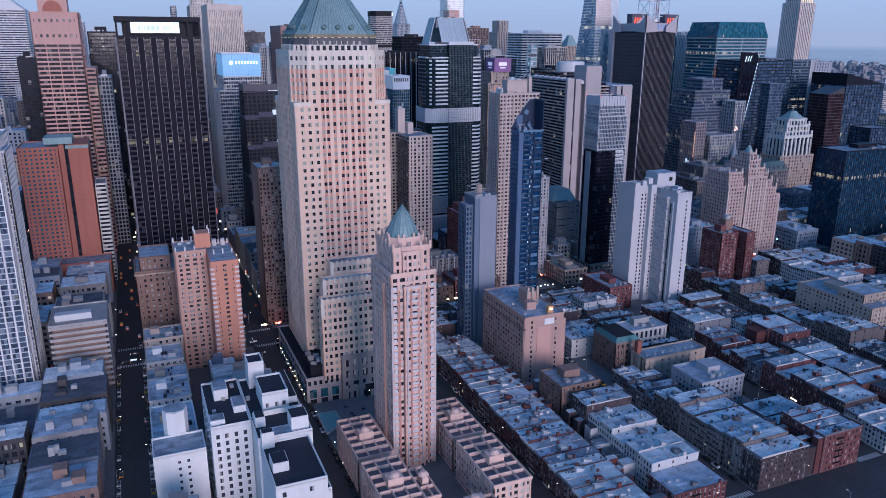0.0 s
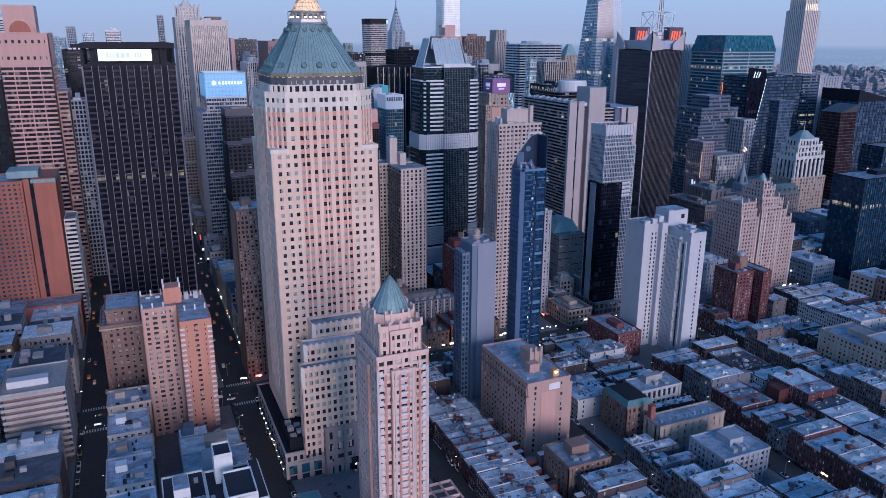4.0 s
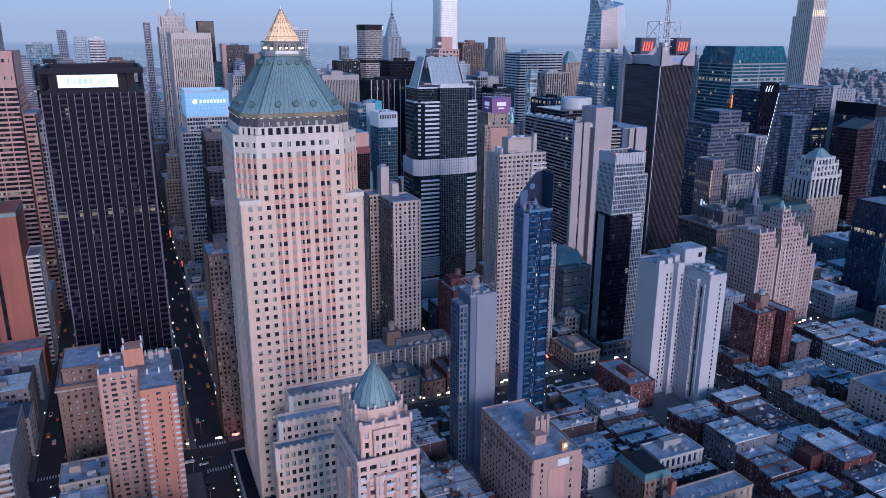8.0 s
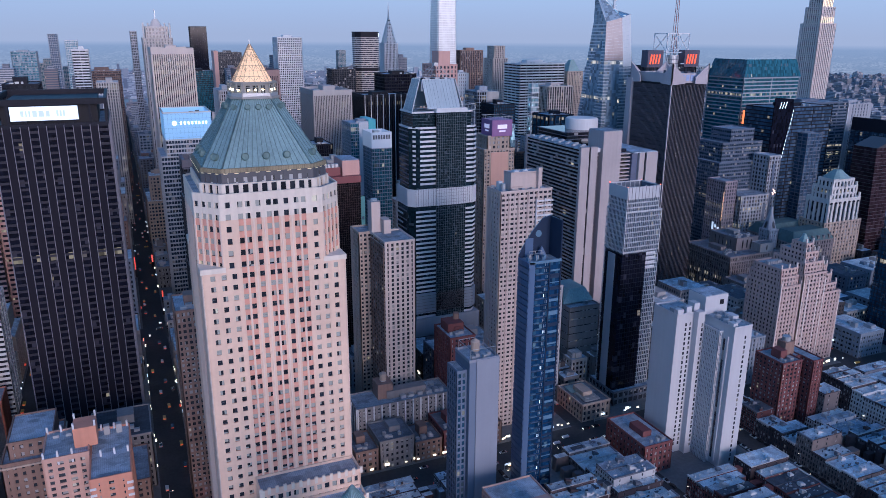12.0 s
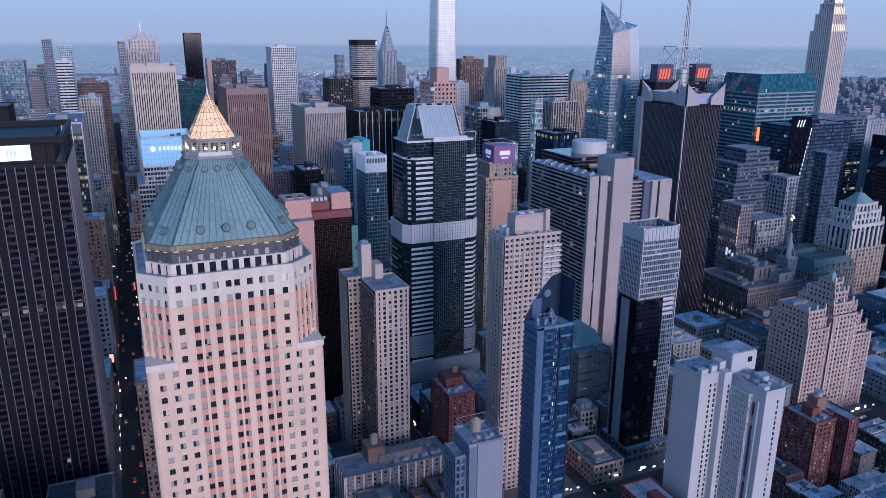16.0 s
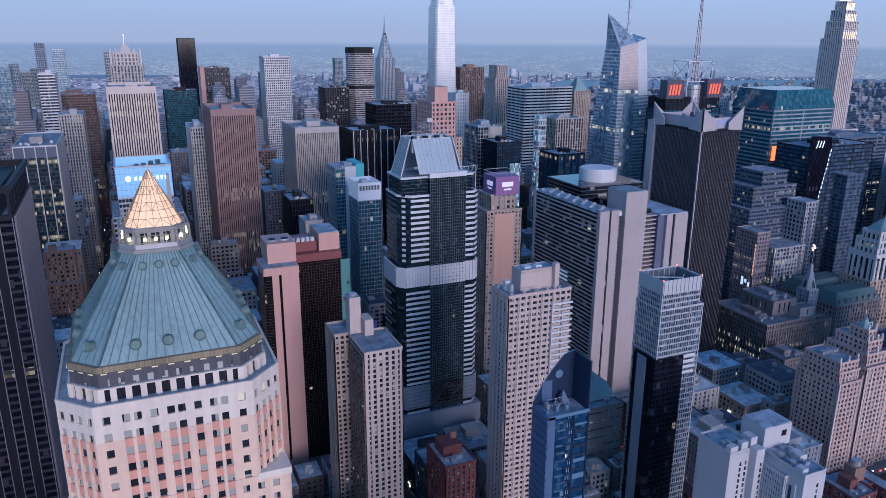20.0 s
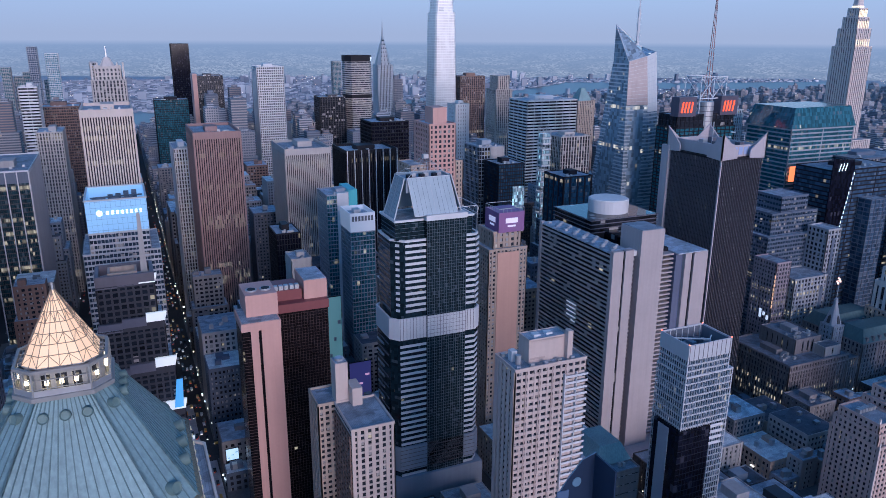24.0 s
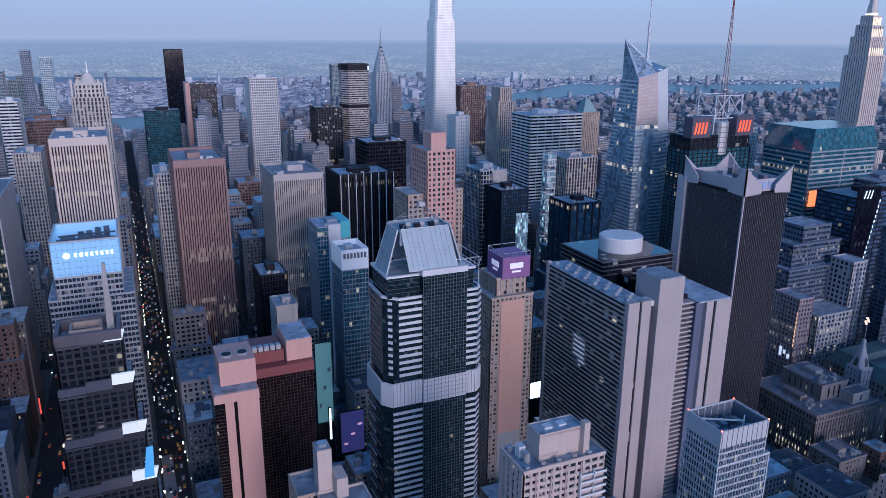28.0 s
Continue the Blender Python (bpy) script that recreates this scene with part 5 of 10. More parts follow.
        for i in range(1, 10):
            bar(Vector(v[0]).lerp(Vector(v[1]), i / 10) - nrm * 0.08, Vector(v[3]).lerp(Vector(v[2]), i / 10) - nrm * 0.08, 0.06, "rafter", GRIDM if i % 5 else METAL, r)
        for i in range(4):
            bar(Vector(v[i]) - nrm * 0.1, Vector(v[(i + 1) % 4]) - nrm * 0.1, 0.2, "slope_edge", WHITEPANEL, r)
    put("ridge_deck", prism("ridge_deck", rect(10.6, 37, 5, 21.5), 205, 212.3, BLUEPANEL), r)
    for i in range(6):
        block("cooling_unit", r, METAL if i % 2 else SPANDREL, 13 + i * 3.8, 15.6 + i * 3.8, 9 + (i % 2) * 4, 12 + (i % 2) * 4, 212.3, 214.2)
    top, feet = (24.6, 12, 224.4), ((11, 5, 212.5), (37, 5, 212.5), (37, 22, 212.5), (11, 22, 212.5), (24, 4.6, 212.5), (24, 22, 212.5))
    for p in feet:
        bar(p, top, 0.16, "mast_leg", METAL, r)
    for f in (0.3, 0.6):
        q = [Vector(p).lerp(Vector(top), f) for p in feet[:4]]
        for i in range(4):
            bar(q[i], q[(i + 1) % 4], 0.12, "mast_brace", METAL, r)
    put("mast_head", ring_mesh("mast_head", 3, 3, 0.3, 2.2, METAL), r, (23.1, 10.5, 222.6))
    for x, y in ((40, 3), (53.5, 4), (53.5, 26), (40, 26)):
        bar((x, y, 179), (x, y, 195), 0.2, "frame_post", WHITEPANEL, r)
    for z in (190.5, 195):
        for a, b in (((40, 3), (53.5, 4)), ((53.5, 4), (53.5, 26)), ((53.5, 26), (40, 26))):
            bar((*a, z), (*b, z), 0.2, "frame_rail", WHITEPANEL, r)
    for i in range(4):
        bar((44 + i * 3, 3.2, 190.5), (45.5 + i * 3, 3.3, 195), 0.12, "frame_brace", WHITEPANEL, r)


banded_tower()


def slab_hotel():
    r = thing("hotel", "huge concrete slab hotel with blank end walls and striped flanks", "hotel", 320, 262)
    take(318, 398, 260, 366)
    SLAB = wall_mat("mauve_concrete", (0.46, 0.405, 0.405), 0.75, 0.12)
    G = glass_mat("hotel_glass", (0.015, 0.015, 0.02), 4.0, 3.3, 0.004, 0.05, floors_lit=0, rough=0.04)
    # the long north slab
    block("glazing", r, G, 0.5, 15, 2.6, 86, 20, 156)
    for k in range(44):
        put("band", boxes("band", [(0, 0.9, 2.6, 86, 0, 1.25)], SLAB), r, (0, 0, 20 + k * 3.1))
    block("end_wall", r, SLAB, -0.4, 7.4, -0.6, 2.8, 14, 158)
    block("end_wall", r, SLAB, 9.0, 15.4, -0.6, 2.8, 14, 158)
    block("slot", r, G, 7.4, 9.0, 0.4, 2.6, 14, 157)
    block("end_wall", r, SLAB, -0.4, 2.6, 86, 89, 14, 158)
    block("roof", r, ROOF, 0, 15.2, 2.6, 88, 156, 157)
    for i in range(22):
        block("cooling_unit", r, METAL if i % 2 else BLUEPANEL, 2 + (i % 3) * 4, 4.6 + (i % 3) * 4, 5 + i * 3.6, 7.4 + i * 3.6, 157, 158.6)
    # balconied recess, lift shaft, second slab
    for x0, x1 in ((15.4, 20), (38, 52)):
        block("recess", r, G, x0, x1, 10, 80, 14, 153)
        for k in range(44):
            put("balcony", boxes("balcony", [(x0, x1, 4, 10, 0, 1.1)], SLAB), r, (0, 0, 16 + k * 3.1))
    block("lift_shaft", r, SLAB, 20, 38, -1.5, 20, 14, 170)
    block("shaft_roof", r, ROOF, 20.5, 37.5, -1, 19.5, 170, 170.4)
    block("slab_wall", r, wall_mat("blue_slate_panel", (0.13, 0.15, 0.23), 0.6, 0.15), 52.2, 64.8, 2, 86, 14, 150)
    block("end_wall", r, SLAB, 58, 63.2, -0.6, 2.2, 14, 150.6)
    block("slot", r, G, 63.2, 65.4, 0.6, 2.4, 14, 150)
    block("end_wall", r, SLAB, 65.4, 77, -0.6, 86, 14, 150.6)
    block("roof", r, ROOF, 52.4, 76.6, 0, 85.6, 150.4, 151.2)
    block("bridge", r, WHITEPANEL, 12, 30, 2.2, 10, 153, 156.4)
    block("podium", r, SLAB, -2, 78, -14, 100, 0, 16)
    # the round rooftop restaurant
    block("plant_deck", r, BLACKMETAL, 26, 84, 62, 110, 130, 152)
    for k in range(4):
        put("deck_edge", ring_mesh("deck_edge", 60, 50, 0.6, 0.6, FIN), r, (25, 61, 152 + k * 3))
    block("deck_glazing", r, G, 26, 84, 62, 110, 152, 161.6)
    put("drum", prism("drum", circle(56, 84, 15, 32), 161.6, 171, WHITEPANEL), r, (0, 0, 0), "white round rooftop drum")
    put("drum_roof", prism("drum_roof", circle(56, 84, 14, 32), 171, 171.6, WHITE), r)


slab_hotel()


# blue light of the crown panels is put into the base colour, no emission
LITBLUE = wall_mat("pale_blue_panel", (0.36, 0.45, 0.68), 0.5, 0.1)


def finned_tower():
    r = thing("office_tower", "black finned office tower with pale stone wing walls", "office tower", 440.5, 303)
    take(436, 484, 300, 366)
    w, d, h = 39, 56, 202
    WING = wall_mat("mauve_stone", (0.50, 0.45, 0.47), 0.7, 0.1)
    G = glass_mat("finned_glass", (0.012, 0.012, 0.016), 1.3, 3.9, 0.006, 0.03, floors_lit=0.0, spec=0.15)
    block("glazing", r, G, 0.4, w - 0.4, 0.4, d - 0.4, 0, h)
    fx = boxes("fin", [(-0.16, 0.16, -0.6, 0.4, 0, h)], wall_mat("dark_steel_fin", (0.16, 0.145, 0.16), 0.5, 0.15, spec=0.2))
    fy = boxes("fin", [(-0.6, 0.4, -0.14, 0.14, 0, h)], FIN)
    for i in range(25):
        put("fin", fx, r, (w * i / 24, 0, 0))
    for i in range(36):
        put("fin", fy, r, (0, d * i / 35, 0))
    ring_stack("spandrel", w - 0.2, d - 0.2, 0.4, 1.0, BLACKMETAL, r, 0.1, 0.1, [k * 3.95 for k in range(51)])
    block("corner_strip", r, WING, -0.8, 0.2, -0.8, 0.2, 0, h + 2)
    block("wing_wall", r, WING, -2.4, 1.2, d - 2, d + 6, 0, h + 4)
    put("belt", ring_mesh("belt", w - 5, d - 5, 1.0, 8.5, WING), r, (2.5, 2.5, h + 1.5))
    put("cornice", ring_mesh("cornice", w + 1.4, d + 1.4, 1.0, 1.4, BLACKMETAL), r, (-0.7, -0.7, h))
    for i in range(5):
        block("lit_panel", r, LITBLUE, 8 + i * 5, 11.6 + i * 5, 2.2, 2.5, h + 3, h + 8.6)
    block("attic", r, BLACKMETAL, 4, w - 4, 4, d - 4, h, h + 6)
    for i in range(9):
        block("cooling_unit", r, METAL if i % 2 else FIN, 6 + (i % 3) * 9, 10 + (i % 3) * 9, 8 + (i // 3) * 14, 13 + (i // 3) * 14, h + 6.6, h + 9 + i % 3)
    block("roof", r, ROOF, 3.6, w - 3.6, 3.6, d - 3.6, h + 6, h + 6.6)
    # pointed stone wings at the corners of the top
    for x, y, sx, sy in ((-1.6, -1.6, 1, 1), (w + 1.6, -1.6, -1, 1), (w + 1.6, d + 1.6, -1, -1), (-1.6, d + 1.6, 1, -1)):
        for ax, ay in ((1, 0), (0, 1)):
            a = [(0, 0, -2), (15 * ax * sx, 15 * ay * sy, -1), (15 * ax * sx, 15 * ay * sy, 4.5), (0, 0, 17)]
            t = (0.9 * ay * sx, 0.9 * ax * sy, 0)
            v = a + [(p[0] + t[0], p[1] + t[1], p[2]) for p in a]
            put("corner_wing", mesh_of("corner_wing", v, [(0, 1, 2, 3), (7, 6, 5, 4), (0, 4, 5, 1), (1, 5, 6, 2), (2, 6, 7, 3), (3, 7, 4, 0)], WING), r, (x, y, h + 2), "pointed pale stone corner wing")
    bar((18, 30, h + 6), (18, 30, h + 24), 0.4, "mast", METAL, r)
    for z in (10, 14, 18):
        put("dish", prism("dish", circle(20, 30 - z, 1.8, 12), h + z, h + z + 0.5, WHITE), r)


finned_tower()


def dark_pink_hotel():
    r = thing("hotel", "hotel of a black glass slab between salmon granite blocks", "hotel", 92, 270)
    take(92, 145, 268, 335)
    G = glass_mat("black_slab_glass", (0.012, 0.01, 0.012), 1.8, 1.8, 0.002, 0.0, floors_lit=0, spec=0.2)
    DKBROWN = wall_mat("dark_brown_frame", (0.10, 0.06, 0.055), 0.6, 0.1, spec=0.2)
    MAROON = wall_mat("maroon_granite", (0.22, 0.07, 0.075), 0.5, 0.1)
    block("glazing", r, G, 20.5, 51.5, 20, 56, 0, 138)
    for i in range(19):
        put("mullion", boxes("mullion", [(-0.06, 0.06, -0.1, 0, 0, 137)], DKBROWN), r, (20.6 + i * 30.6 / 18, 20, 0))
    tagged(put("transom_grid", boxes("transom_grid", [(0, 31, -0.08, 0, k * 1.83, 0.1 + k * 1.83) for k in range(75)], DKBROWN), r, (20.5, 20, 1)), kind="stuff")
    block("top_band", r, MAROON, 20, 52, 19.4, 56.4, 138, 143)
    put("window_bay", prism("window_bay", [(0.3, 3.2), (1.2, 1.2), (4.6, 0.8), (4.6, 24), (0.3, 24)], 0, 138, G), r)
    block("pier", r, SALMON, 4.6, 8.6, 0, 24, 0, 141)
    block("window_strip", r, G, 8.6, 10.2, 1.0, 24, 14, 138)
    block("pier", r, SALMON, 8.6, 10.2, 0.2, 24, 0, 14)
    block("pier", r, SALMON, 10.2, 20.4, 0, 24, 0, 141)
    tagged(put("bay_grid", boxes("bay_grid", [(0.2, 4.6, 0.75, 1.3, 1 + k * 1.83, 1.12 + k * 1.83) for k in range(74)], DKBROWN), r), kind="stuff")
    block("top", r, SALMON, -0.2, 20.6, -0.2, 24.2, 138, 142.5)
    block("roof", r, ROOF, 0.6, 19.8, 0.6, 23.4, 142.5, 142.9)
    block("roof_house", r, SALMON, 4, 21, 8, 30, 142.9, 155)
    for x in (8.5, 16):
        put("fan", prism("fan", circle(x, 16, 3, 16), 155, 155.8, METAL), r)
        put("fan_core", prism("fan_core", circle(x, 16, 2.3, 16), 155.8, 156, BLACKMETAL), r)
    block("roof_house", r, SALMON, 39, 52.3, 24, 48, 143, 154)
    block("roof", r, ROOF, 39.5, 51.8, 24.5, 47.5, 154, 154.4)
    block("roof_house", r, MAROON, 22, 38, 26, 46, 143, 149)
    for i in range(5):
        block("cooling_unit", r, METAL, 22.6 + i * 3, 24.8 + i * 3, 27, 30, 149, 151.5)


dark_pink_hotel()


def w_like_hotel():
    r = thing("hotel", "slim buff hotel tower with a purple sign box", "hotel", 258, 312)
    take(258, 288, 312, 352)
    ROSE = wall_mat("rose_render", (0.58, 0.36, 0.29), 0.8, 0.08)
    tier(r, 0, 29, 0, 36, 0, 152, BUFF, G_HOME, 2.9, 3.2, 0.4, 0.4, 0.4, "wns", 1.2, joined=True)
    block("panel", r, ROSE, 6.5, 22.5, -0.5, 0.4, 60, 150)
    block("panel", r, GREY, 6.5, 22.5, -0.45, 0.4, 0, 60)
    tier(r, 5, 26, 4, 26, 152, 163, BUFF, G_HOME, 4, 4, 0.5, 0.4, 0.4, "wns", 1.0, joined=True)
    sg = block("sign_box", r, wall_mat("purple_sign", (0.26, 0.13, 0.30), 0.5, 0.1), 8, 27, 2, 22, 163, 176.5, "purple rooftop sign box")
    WS = glow_mat("sign_stroke", (0.75, 0.66, 0.8), 0.25)
    for a, b, z0, z1 in ((5, 14, 6.2, 9.6), (6.5, 12.5, 3.6, 4.8)):
        block("sign_bar", sg, WS, a, b, -0.25, -0.02, z0, z1)
        block("sign_bar", sg, WS, -0.25, -0.02, a, b, z0, z1)
    for i in range(7):
        bar((8 + i * 3.1, 2, 176.5), (8 + i * 3.1, 2, 179), 0.12, "truss_post", METAL, r)
        bar((8, 2 + i * 3.2, 176.5), (8, 2 + i * 3.2, 179), 0.12, "truss_post", METAL, r)
    put("truss_ring", ring_mesh("truss_ring", 19, 20, 0.3, 0.3, METAL), r, (8, 2, 179))


w_like_hotel()


def crown_grid_tower():
    """Glass tower with an open white grid crown, on the avenue."""
    r = thing("office_tower", "glass office tower with a white open grid crown", "office tower", 275, 142)
    take(273, 306, 140, 168)
    DARKSLATE = wall_mat("dark_slate_louvre", (0.14, 0.16, 0.20), 0.6, 0.2)
    WG = wall_mat("white_grid", (0.54, 0.55, 0.58), 0.5, 0.1)
    G = glass_mat("crown_grid_glass", (0.035, 0.055, 0.085), 1.5, 3.2, 0.012, 0.2, (0.16, 0.2, 0.26), rough=0.1, floors_lit=0)
    tier(r, 0, 28.5, 0, 20.5, 0, 108, WG, G, 1.5, 3.2, 0.12, 0.16, 0.35, "wns", 1.0, joined=True)
    block("dark_bay", r, G_BLACK, -1.6, 17.5, -1.2, 17, 8, 107, "dark glass bay wrapping the lower storeys")
    tagged(put("rail_grid", boxes("rail_grid", [(-1.7, 17.6, -1.3, -1.18, 10 + k * 3.2, 10.35 + k * 3.2) for k in range(30)], SPANDREL), r), kind="stuff")
    block("pale_strip", r, BLUEPANEL, -1.95, -1.62, 6, 13.5, 8, 106)
    for i in range(9):
        block("mullion", r, SPANDREL, 1 + i * 2, 1.14 + i * 2, -1.36, -1.2, 8, 107)
    tier(r, -0.4, 28.2, -0.4, 20, 108, 135, WG, G, 1.5, 3.2, 0.13, 0.2, 0.45, "wns", 1.0, joined=True)
    tier(r, 0, 25.5, 0, 19.5, 135, 144, WG, G, 1.5, 3.0, 0.14, 0.26, 0.45, "wns", 0, joined=True)
    put("crown", ring_mesh("crown", 25.9, 19.9, 0.5, 8.0, WG), r, (-0.2, -0.2, 143.5))
    for i in range(10):
        block("crown_rib", r, FIN, 0.4 + i * 2.7, 0.6 + i * 2.7, -0.35, -0.2, 143.5, 151.5)
    block("roof", r, ROOF, 0.6, 25, 0.6, 19, 143.6, 144.2)
    put("inner_wall", ring_mesh("inner_wall", 24.7, 18.7, 0.3, 6.6, DARKSLATE), r, (0.4, 0.4, 144.2))
    for i in range(7):
        block("inner_frame", r, WG, 1.0 + i * 3.7, 1.35 + i * 3.7, 18.5, 18.8, 144.2, 151.2)
        if i < 6:
            block("inner_frame", r, WG, 0.8, 1.1, 1.2 + i * 3.2, 1.5 + i * 3.2, 144.2, 151.2)
    for i in range(10):
        block("cooling_unit", r, (METAL, BLUEPANEL, FIN)[i % 3], 3 + (i % 5) * 4.2, 5.8 + (i % 5) * 4.2, 3 + (i // 5) * 7.5, 7.5 + (i // 5) * 7.5, 144.2, 146.2 + (i % 3) * 0.7)
    bar((4, 16, 148.5), (18, 6, 149.5), 0.4, "crane_arm", WHITE, r)
    bar((18, 6, 145), (18, 6, 149.5), 0.6, "crane_base", WHITE, r)
    bar((18, 6, 149.5), (21, 8.5, 150), 0.3, "crane_tail", WHITE, r)
    for x, y in ((0, 0), (25.5, 0), (25.5, 19.5), (0, 19.5)):
        block("warning_light", r, REDLAMP, x - 0.2, x + 0.2, y - 0.2, y + 0.2, 151.5, 152.0)
    for k in range(4):
        block("lit_louvre", r, WHITEPANEL, 17.6, 25.5, -0.9, -0.6, 96 + k * 3.2, 97.4 + k * 3.2)
    tier(r, -3, 31, -5, 24, 0, 10, DARKSLATE, G_OFFICE, 4, 5, 0.2, 0.3, 0.4, "wns", 1.0, joined=True)


crown_grid_tower()


def cream_tower():
    r = thing("apartment_tower", "cream brick apartment tower with window columns", "apartment tower", 184, 143)
    take(180, 222, 141, 166)
    CR = wall_mat("cream_brick", (0.57, 0.47, 0.43), 0.85, 0.14)
    CRS = wall_mat("cream_brick_bay", (0.45, 0.36, 0.33), 0.85, 0.14)
    G = glass_mat("cream_tower_glass", (0.025, 0.028, 0.038), 0.8, 3.0, 0.012, 0.14, (0.40, 0.36, 0.34), floors_lit=0)
    tier(r, 0, 35, 0, 18, 0, 155, CR, G, 3.2, 3.0, 0.28, 0.5, 0.4, "wns", 1.3, joined=True)
    for i in range(4):
        block("bay_strip", r, CRS, 4.8 + i * 6.4, 5.4 + i * 6.4, -0.3, -0.12, 0, 154)
    for i in range(5):
        block("side_pier", r, CR, -0.4, -0.1, 0.4 + i * 3.6, 2.6 + i * 3.6, 0, 154.5)
    block("balcony_wall", r, WHITEPANEL, 23.6, 24.0, -1.4, 0, 4, 150)
    block("balcony_wall", r, WHITEPANEL, 29.4, 29.7, -1.4, 0, 4, 150)
    rail = boxes("balcony", [(0, 11.2, -1.4, 0, 0, 0.3), (0, 11.2, -1.4, -1.3, 0.3, 1.1)], WHITEPANEL)
    for k in range(49):
        put("balcony", rail, r, (24.0, 0, 4 + k * 3.0))
    block("penthouse", r, CR, 9, 28, 5, 14, 155, 165)
    block("penthouse_roof", r, ROOF, 9.4, 27.6, 5.4, 13.6, 165, 165.4)
    put("penthouse_parapet", ring_mesh("penthouse_parapet", 19, 9, 0.3, 1.0, CR), r, (9, 5, 164.8))
    block("louvre_row", r, CRS, 9.6, 17, 4.85, 5.02, 156.5, 157.4)
    block("chimney", r, CR, 26.5, 29.0, 2.4, 5.4, 155, 168)
    for i in range(9):
        block("cooling_unit", r, METAL if i % 2 else BLUEPANEL, 1.5 + (i % 5) * 6.6, 3.3 + (i % 5) * 6.6, 1.2 + (i // 5) * 13.6, 2.7 + (i // 5) * 13.6, 155.1, 156.6)
    for x in (13, 19):
        block("roof_hatch", r, WHITEPANEL, x, x + 3.2, 8, 11, 165.4, 166.3)
    block("cooling_unit", r, WHITEPANEL, 3, 5.6, 9, 12, 155.1, 160)
    put("tank", prism("tank", circle(4.5, 6, 1.3, 10), 155.5, 159.4, METAL), r)


cream_tower()


def slim_pair():
    r = thing("apartment_tower", "buff brick pair of slim apartment towers with a lift shaft", "apartment tower", 116, 180)
    take(112, 146, 178, 228)
    G = glass_mat("slim_glass", (0.025, 0.03, 0.04), 1.8, 2.9, 0.008, 0.15, floors_lit=0)
    LB = wall_mat("light_buff_brick", (0.56, 0.47, 0.43), 0.85, 0.1)
    tier(r, 8, 28, 0, 28, 0, 121, LB, G, 3.3, 2.9, 0.5, 0.3, 0.4, "ws", 1.4, joined=True)
    tier(r, 7.3, 7.9, 1, 27, 0, 118, BROWN, G, 4, 2.9, 0.3, 0.4, 0.2, "n", 0.5, joined=True)
    tier(r, 0, 12, 28.2, 46, 0, 121, BUFF, G, 3.3, 2.9, 0.34, 0.4, 0.5, "wn", 1.4, joined=True)
    block("lift_shaft", r, LB, 9, 15, 28, 36, 118, 141)
    block("shaft_roof", r, ROOF, 9.4, 14.6, 28.4, 35.6, 141, 141.3)
    put("tank", prism("tank", circle(12, 32, 2.2, 12), 141.3, 142.4, METAL), r)
    block("shaft_low", r, LB, 15.2, 20, 22, 32, 121, 130)


slim_pair()


def blue_grey_hotel():
    r = thing("hotel", "narrow blue-grey hotel slab with a water tank", "hotel", 111, 48)
    take(110, 136, 46, 66)
    BG = wall_mat("slate_blue_render", (0.15, 0.19, 0.27), 0.7, 0.08)
    BL = wall_mat("pale_slate_render", (0.27, 0.29, 0.35), 0.7, 0.08)
    block("wall", r, BG, 8, 23, 0.2, 16, 0, 99)
    block("front", r, BL, 11.5, 23.3, -0.3, 0.3, 0, 100)
    tier(r, 3, 7.8, 3, 14, 0, 94, BG, G_BLUE, 2.4, 3.2, 0.3, 0.3, 0.3, "wn", 1.0)
    block("roof", r, ROOF, 8.5, 22.5, 0.6, 15.5, 98.8, 99.3)
    put("parapet", ring_mesh("parapet", 15.4, 16, 0.4, 1.4, BL), r, (7.8, 0.2, 99))
    for i in range(4):
        block("cooling_unit", r, METAL, 10 + i * 3, 12 + i * 3, 2 + (i % 2) * 2, 4 + (i % 2) * 2, 99.3, 101)
    for x in (9, 22):
        for y in (1.5, 14.5):
            bar((x, y, 99.2), (x, y, 105), 0.12, "frame_post", METAL, r)
    put("frame_ring", ring_mesh("frame_ring", 13.4, 13.4, 0.2, 0.2, METAL), r, (8.8, 1.2, 104.8))
    put("water_tank", prism("water_tank", circle(15, 9, 2.1, 14), 101, 105.4, BUFF), r)
    put("tank_top", prism("tank_top", circle(15, 9, 2.3, 14), 105.4, 107, BUFF, circle(15, 9, 0.2, 14)), r)
    for a in range(4):
        x, y = circle(15, 9, 1.7, 4)[a]
        bar((x, y, 99.2), (x, y, 101), 0.15, "tank_leg", METAL, r)


blue_grey_hotel()


